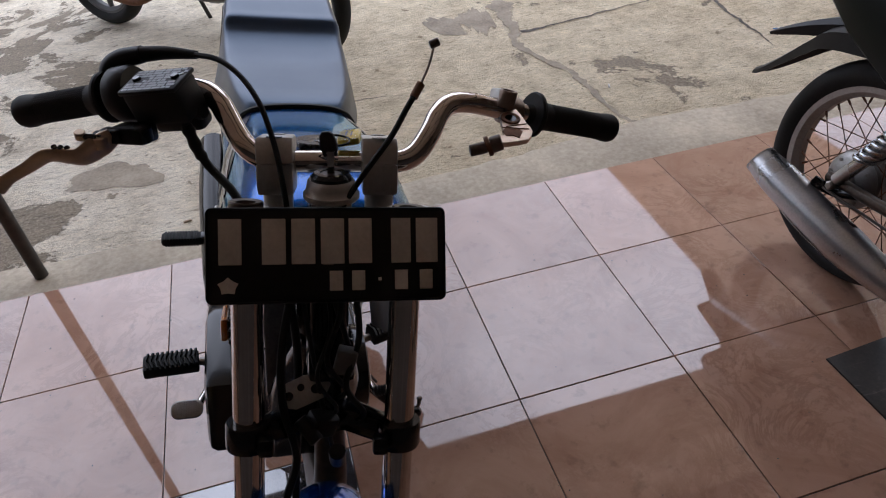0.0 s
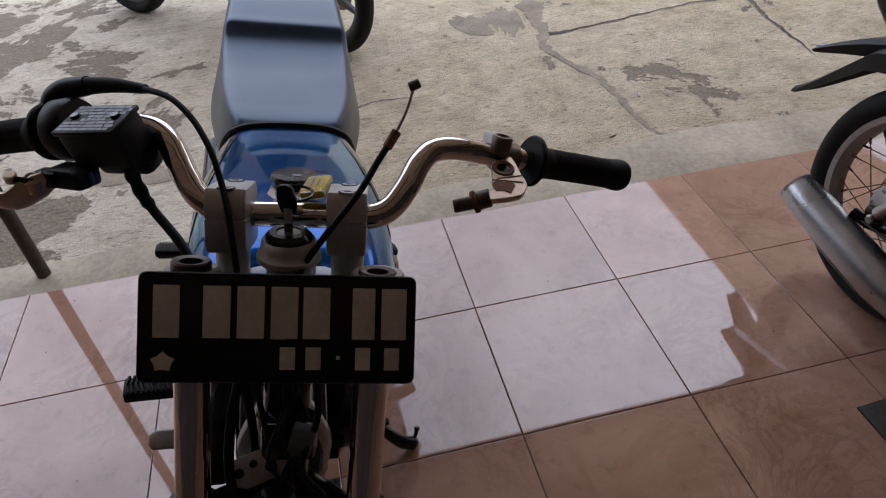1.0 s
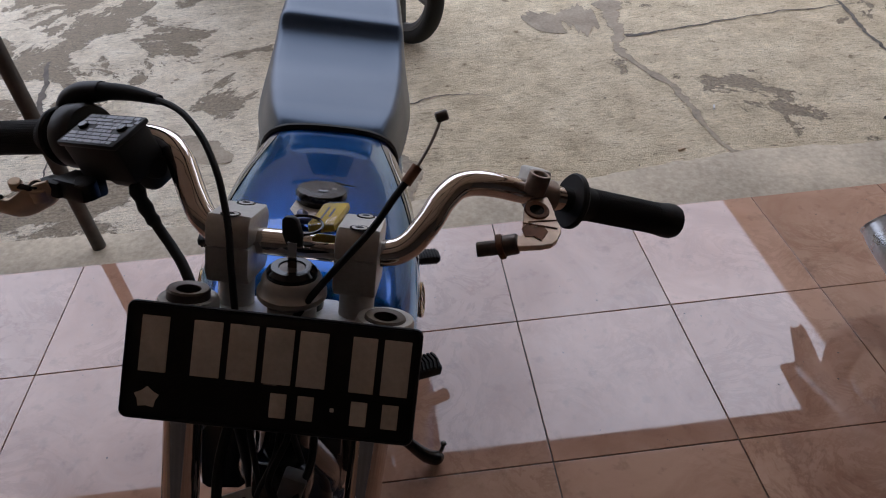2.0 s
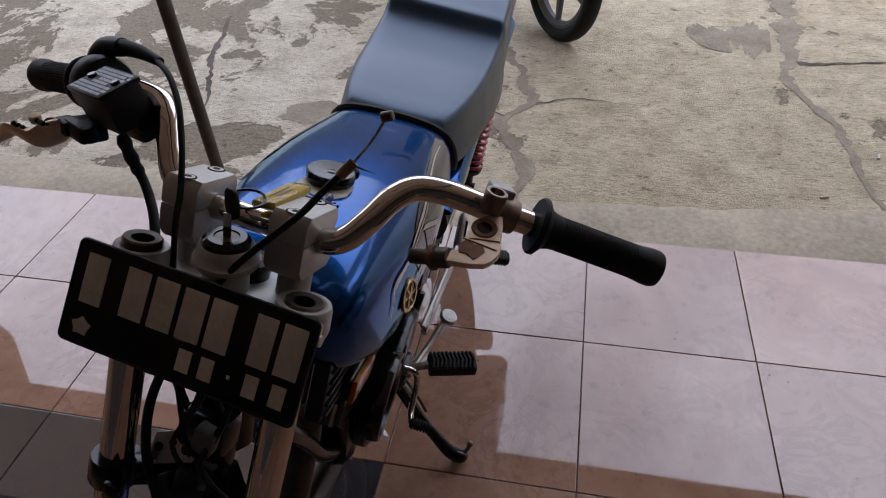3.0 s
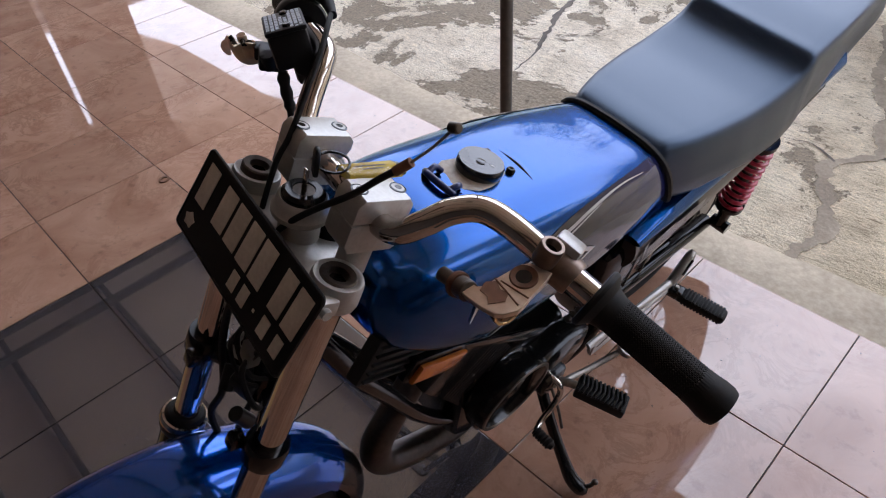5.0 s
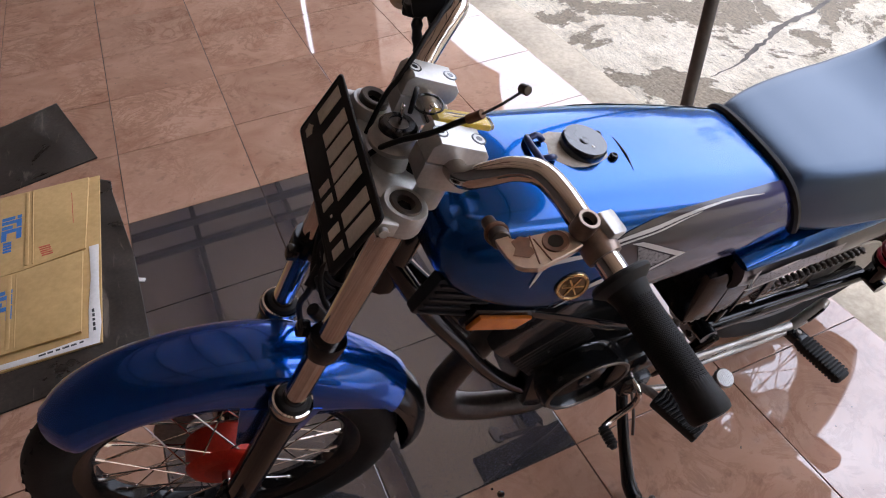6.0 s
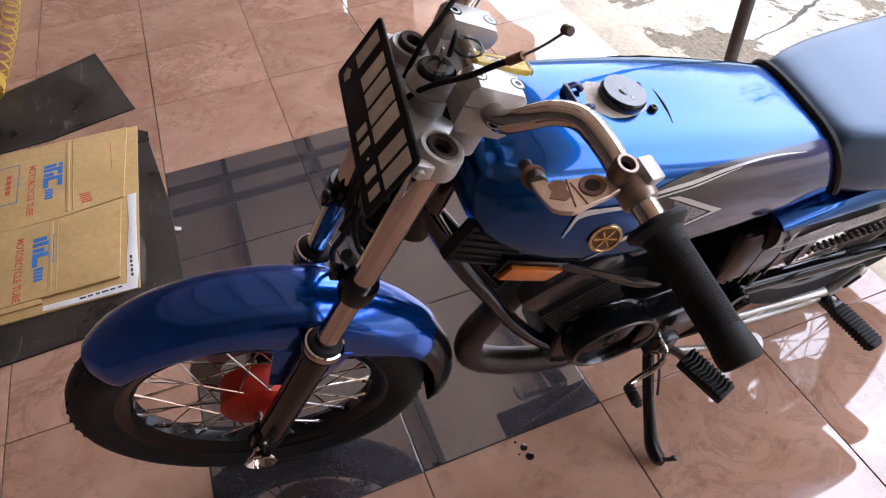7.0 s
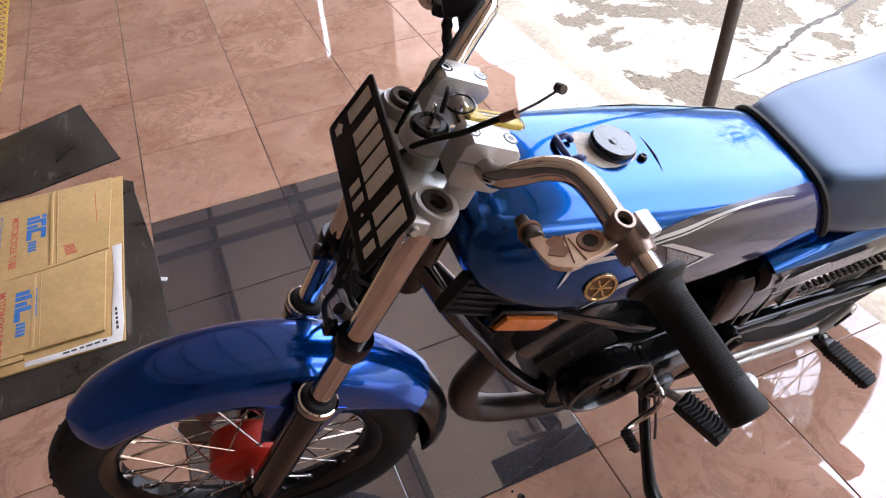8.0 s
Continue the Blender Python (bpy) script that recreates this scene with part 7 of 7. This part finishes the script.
scooter = thing("scooter", "dark grey scooter with alloy wheels parked on the concrete yard", "scooter", pose(-0.5806, 1.782, -0.012, 0, 3.0, 47.5))
alloy_wheel(scooter, Matrix.Translation((0, 0, 0.272)) @ pose(0, 0, 0, 0, 0, -13.8), 0.272, 0.079, "front_wheel")
alloy_wheel(scooter, Matrix.Translation((0, 1.315, 0.272)), 0.272, 0.095, "rear_wheel")
rings = []
for y, zl, zh, w in ((0.06, 0.62, 0.95, 0.09), (0.20, 0.42, 0.98, 0.15), (0.34, 0.24, 0.80, 0.17), (0.46, 0.225, 0.36, 0.16), (0.75, 0.23, 0.36, 0.15), (0.86, 0.25, 0.62, 0.15), (1.05, 0.36, 0.78, 0.15), (1.40, 0.55, 0.80, 0.13), (1.66, 0.66, 0.78, 0.08)):
    rings.append([Vector((w, y, zl + 0.03)), Vector((w * 1.03, y, (zl + zh) / 2)), Vector((w * 0.8, y, zh)), Vector((-w * 0.8, y, zh)), Vector((-w * 1.03, y, (zl + zh) / 2)), Vector((-w, y, zl + 0.03)), Vector((-w * 0.7, y, zl)), Vector((w * 0.7, y, zl))])
part("body", loft(rings), M_GREY, scooter, "dark grey plastic bodywork", 50)
part("engine", box((0.16, 0.46, 0.16), Matrix.Translation((0.06, 1.12, 0.27)), 0.04, None, 3), M_DRUM, scooter)
part("exhaust_pipe", tube([(-0.05, 0.86, 0.22), (-0.10, 1.0, 0.17), (-0.13, 1.20, 0.22), (-0.15, 1.36, 0.26)], [0.016, 0.018, 0.026, 0.03]), M_RUST, scooter, "rusty brown exhaust")
part("muffler", tube([(-0.15, 1.30, 0.26), (-0.16, 1.62, 0.34)], 0.05, segs=18), M_BLACK, scooter)
part("fork", tube([(0.0, 0.0, 0.42), (0.0, 0.10, 0.70), (0.0, 0.18, 0.98)], [0.075, 0.06, 0.03], squash=0.7), M_PLASTIC, scooter)
fk = bmesh.new()
for sx in (1, -1):
    cyl((0.065 * sx, 0.0, 0.272), (0.065 * sx, 0.06, 0.52), 0.017, 14, fk)
part("fork_legs", fk, M_STEEL, scooter)
rings = []
for k in range(19):
    a = radians(-8 + 116 * k / 18)
    c = Vector((0, math.sin(a - radians(50)) , math.cos(a - radians(50))))
    rings.append([Vector((x, 0.0, 0.272)) + c * r for x, r in ((0.055, 0.282), (0.05, 0.292), (0.03, 0.298), (-0.03, 0.298), (-0.05, 0.292), (-0.055, 0.282), (-0.05, 0.288), (0.05, 0.288))])
part("front_mudguard", loft(rings), M_PLASTIC, scooter)
part("seat", box((0.25, 0.62, 0.08), Matrix.Translation((0, 1.22, 0.81)), 0.035, None, 3), M_SEAT, scooter)
part("handlebar", tube([(-0.33, 0.20, 1.04), (0.0, 0.16, 1.02), (0.33, 0.20, 1.04)], 0.016), M_BLACK, scooter)
part("side_stand", tube([(0.10, 0.80, 0.24), (0.22, 0.84, 0.01)], 0.011), M_BLACK, scooter)


# ---- trees across the yard ----
def tree(x, y, height, spread, seed):
    random.seed(seed)
    t = thing("tree", "leafy green tree standing across the yard", "tree", pose(x, y, 0), "trees across the yard")
    tr = tube([(0, 0, -0.02), (0.1, 0.05, height * 0.25), (-0.05, 0.1, height * 0.55), (0.05, 0.0, height * 0.8)], [0.22, 0.17, 0.11, 0.04], segs=10)
    tips = []
    for k in range(9):
        a = 2.4 * k
        z0 = height * random.uniform(0.35, 0.65)
        tip = Vector((math.cos(a) * spread * random.uniform(0.5, 0.95), math.sin(a) * spread * random.uniform(0.5, 0.95), z0 + height * random.uniform(0.12, 0.35)))
        tube([(0, 0, z0), (tip.x * 0.5, tip.y * 0.5, z0 + (tip.z - z0) * 0.7), tuple(tip)], [0.08, 0.05, 0.015], bm=tr, segs=6)
        tips.append(tip)
    part("trunk", tr, M_BARK, t)
    vs, fs = [], []
    tips.append(Vector((0, 0, height * 0.9)))
    for tip in tips:
        for k in range(420):
            d = Vector((random.gauss(0, 1), random.gauss(0, 1), random.gauss(0, 0.75))) * spread * 0.20
            c = tip + d
            u = Vector((random.gauss(0, 1), random.gauss(0, 1), random.gauss(0, 0.5))).normalized() * random.uniform(0.05, 0.12)
            v = u.orthogonal().normalized() * random.uniform(0.025, 0.055)
            n = len(vs)
            vs += [c - u, c + v, c + u, c - v]
            fs.append((n, n + 1, n + 2, n + 3))
    me = bpy.data.meshes.new("crown")
    me.from_pydata([tuple(v) for v in vs], [], fs)
    me.materials.append(M_LEAF)
    cr = new("crown", me)
    cr.parent = t


for x, y, h, s, sd in ((-9.5, 19.0, 6.5, 2.8, 1), (-4.0, 22.0, 5.2, 2.4, 2), (2.0, 24.0, 6.5, 3.0, 3), (8.0, 20.5, 5.5, 2.6, 4), (13.0, 16.0, 6.5, 2.8, 5), (16.0, 6.0, 6.0, 2.6, 6), (-14.0, 16.5, 6.8, 3.0, 7), (-6.8, 25.0, 6.8, 3.0, 8), (-0.8, 26.5, 6.0, 3.0, 9), (5.2, 24.5, 5.6, 2.8, 10), (10.6, 20.0, 6.4, 3.0, 11)):
    tree(x, y, h, s, sd)


# ---- floor tiles, each a piece of its own ----
def tile_mesh(material):
    bm = box((TILE - 0.0028, TILE - 0.0028, 0.008), Matrix.Translation((0, 0, -0.004)))
    rim = [e for e in bm.edges if all(abs(v.co.z) < 1e-6 for v in e.verts)]
    bmesh.ops.bevel(bm, geom=rim, offset=0.0010, segments=2, profile=0.6, affect="EDGES")
    me = mesh_of("tile", bm, material)
    me.polygons.foreach_set("use_smooth", [False] * len(me.polygons))
    return me


tile_meshes = {False: tile_mesh(M_TILE), True: tile_mesh(M_DARK_TILE)}
random.seed(11)
for i in range(-21, 8):
    for j in range(-9, 1):
        dark = -5 <= i < -2 and -3 <= j < -1
        t_ob = new("tile", tile_meshes[dark])
        t_ob.parent = floor
        t_ob.matrix_basis = pose((i + 0.5) * TILE, (j + 0.5) * TILE, random.uniform(-0.0003, 0.0003), random.uniform(-0.015, 0.015), random.uniform(-0.015, 0.015), random.choice((0, 90, 180, 270)))
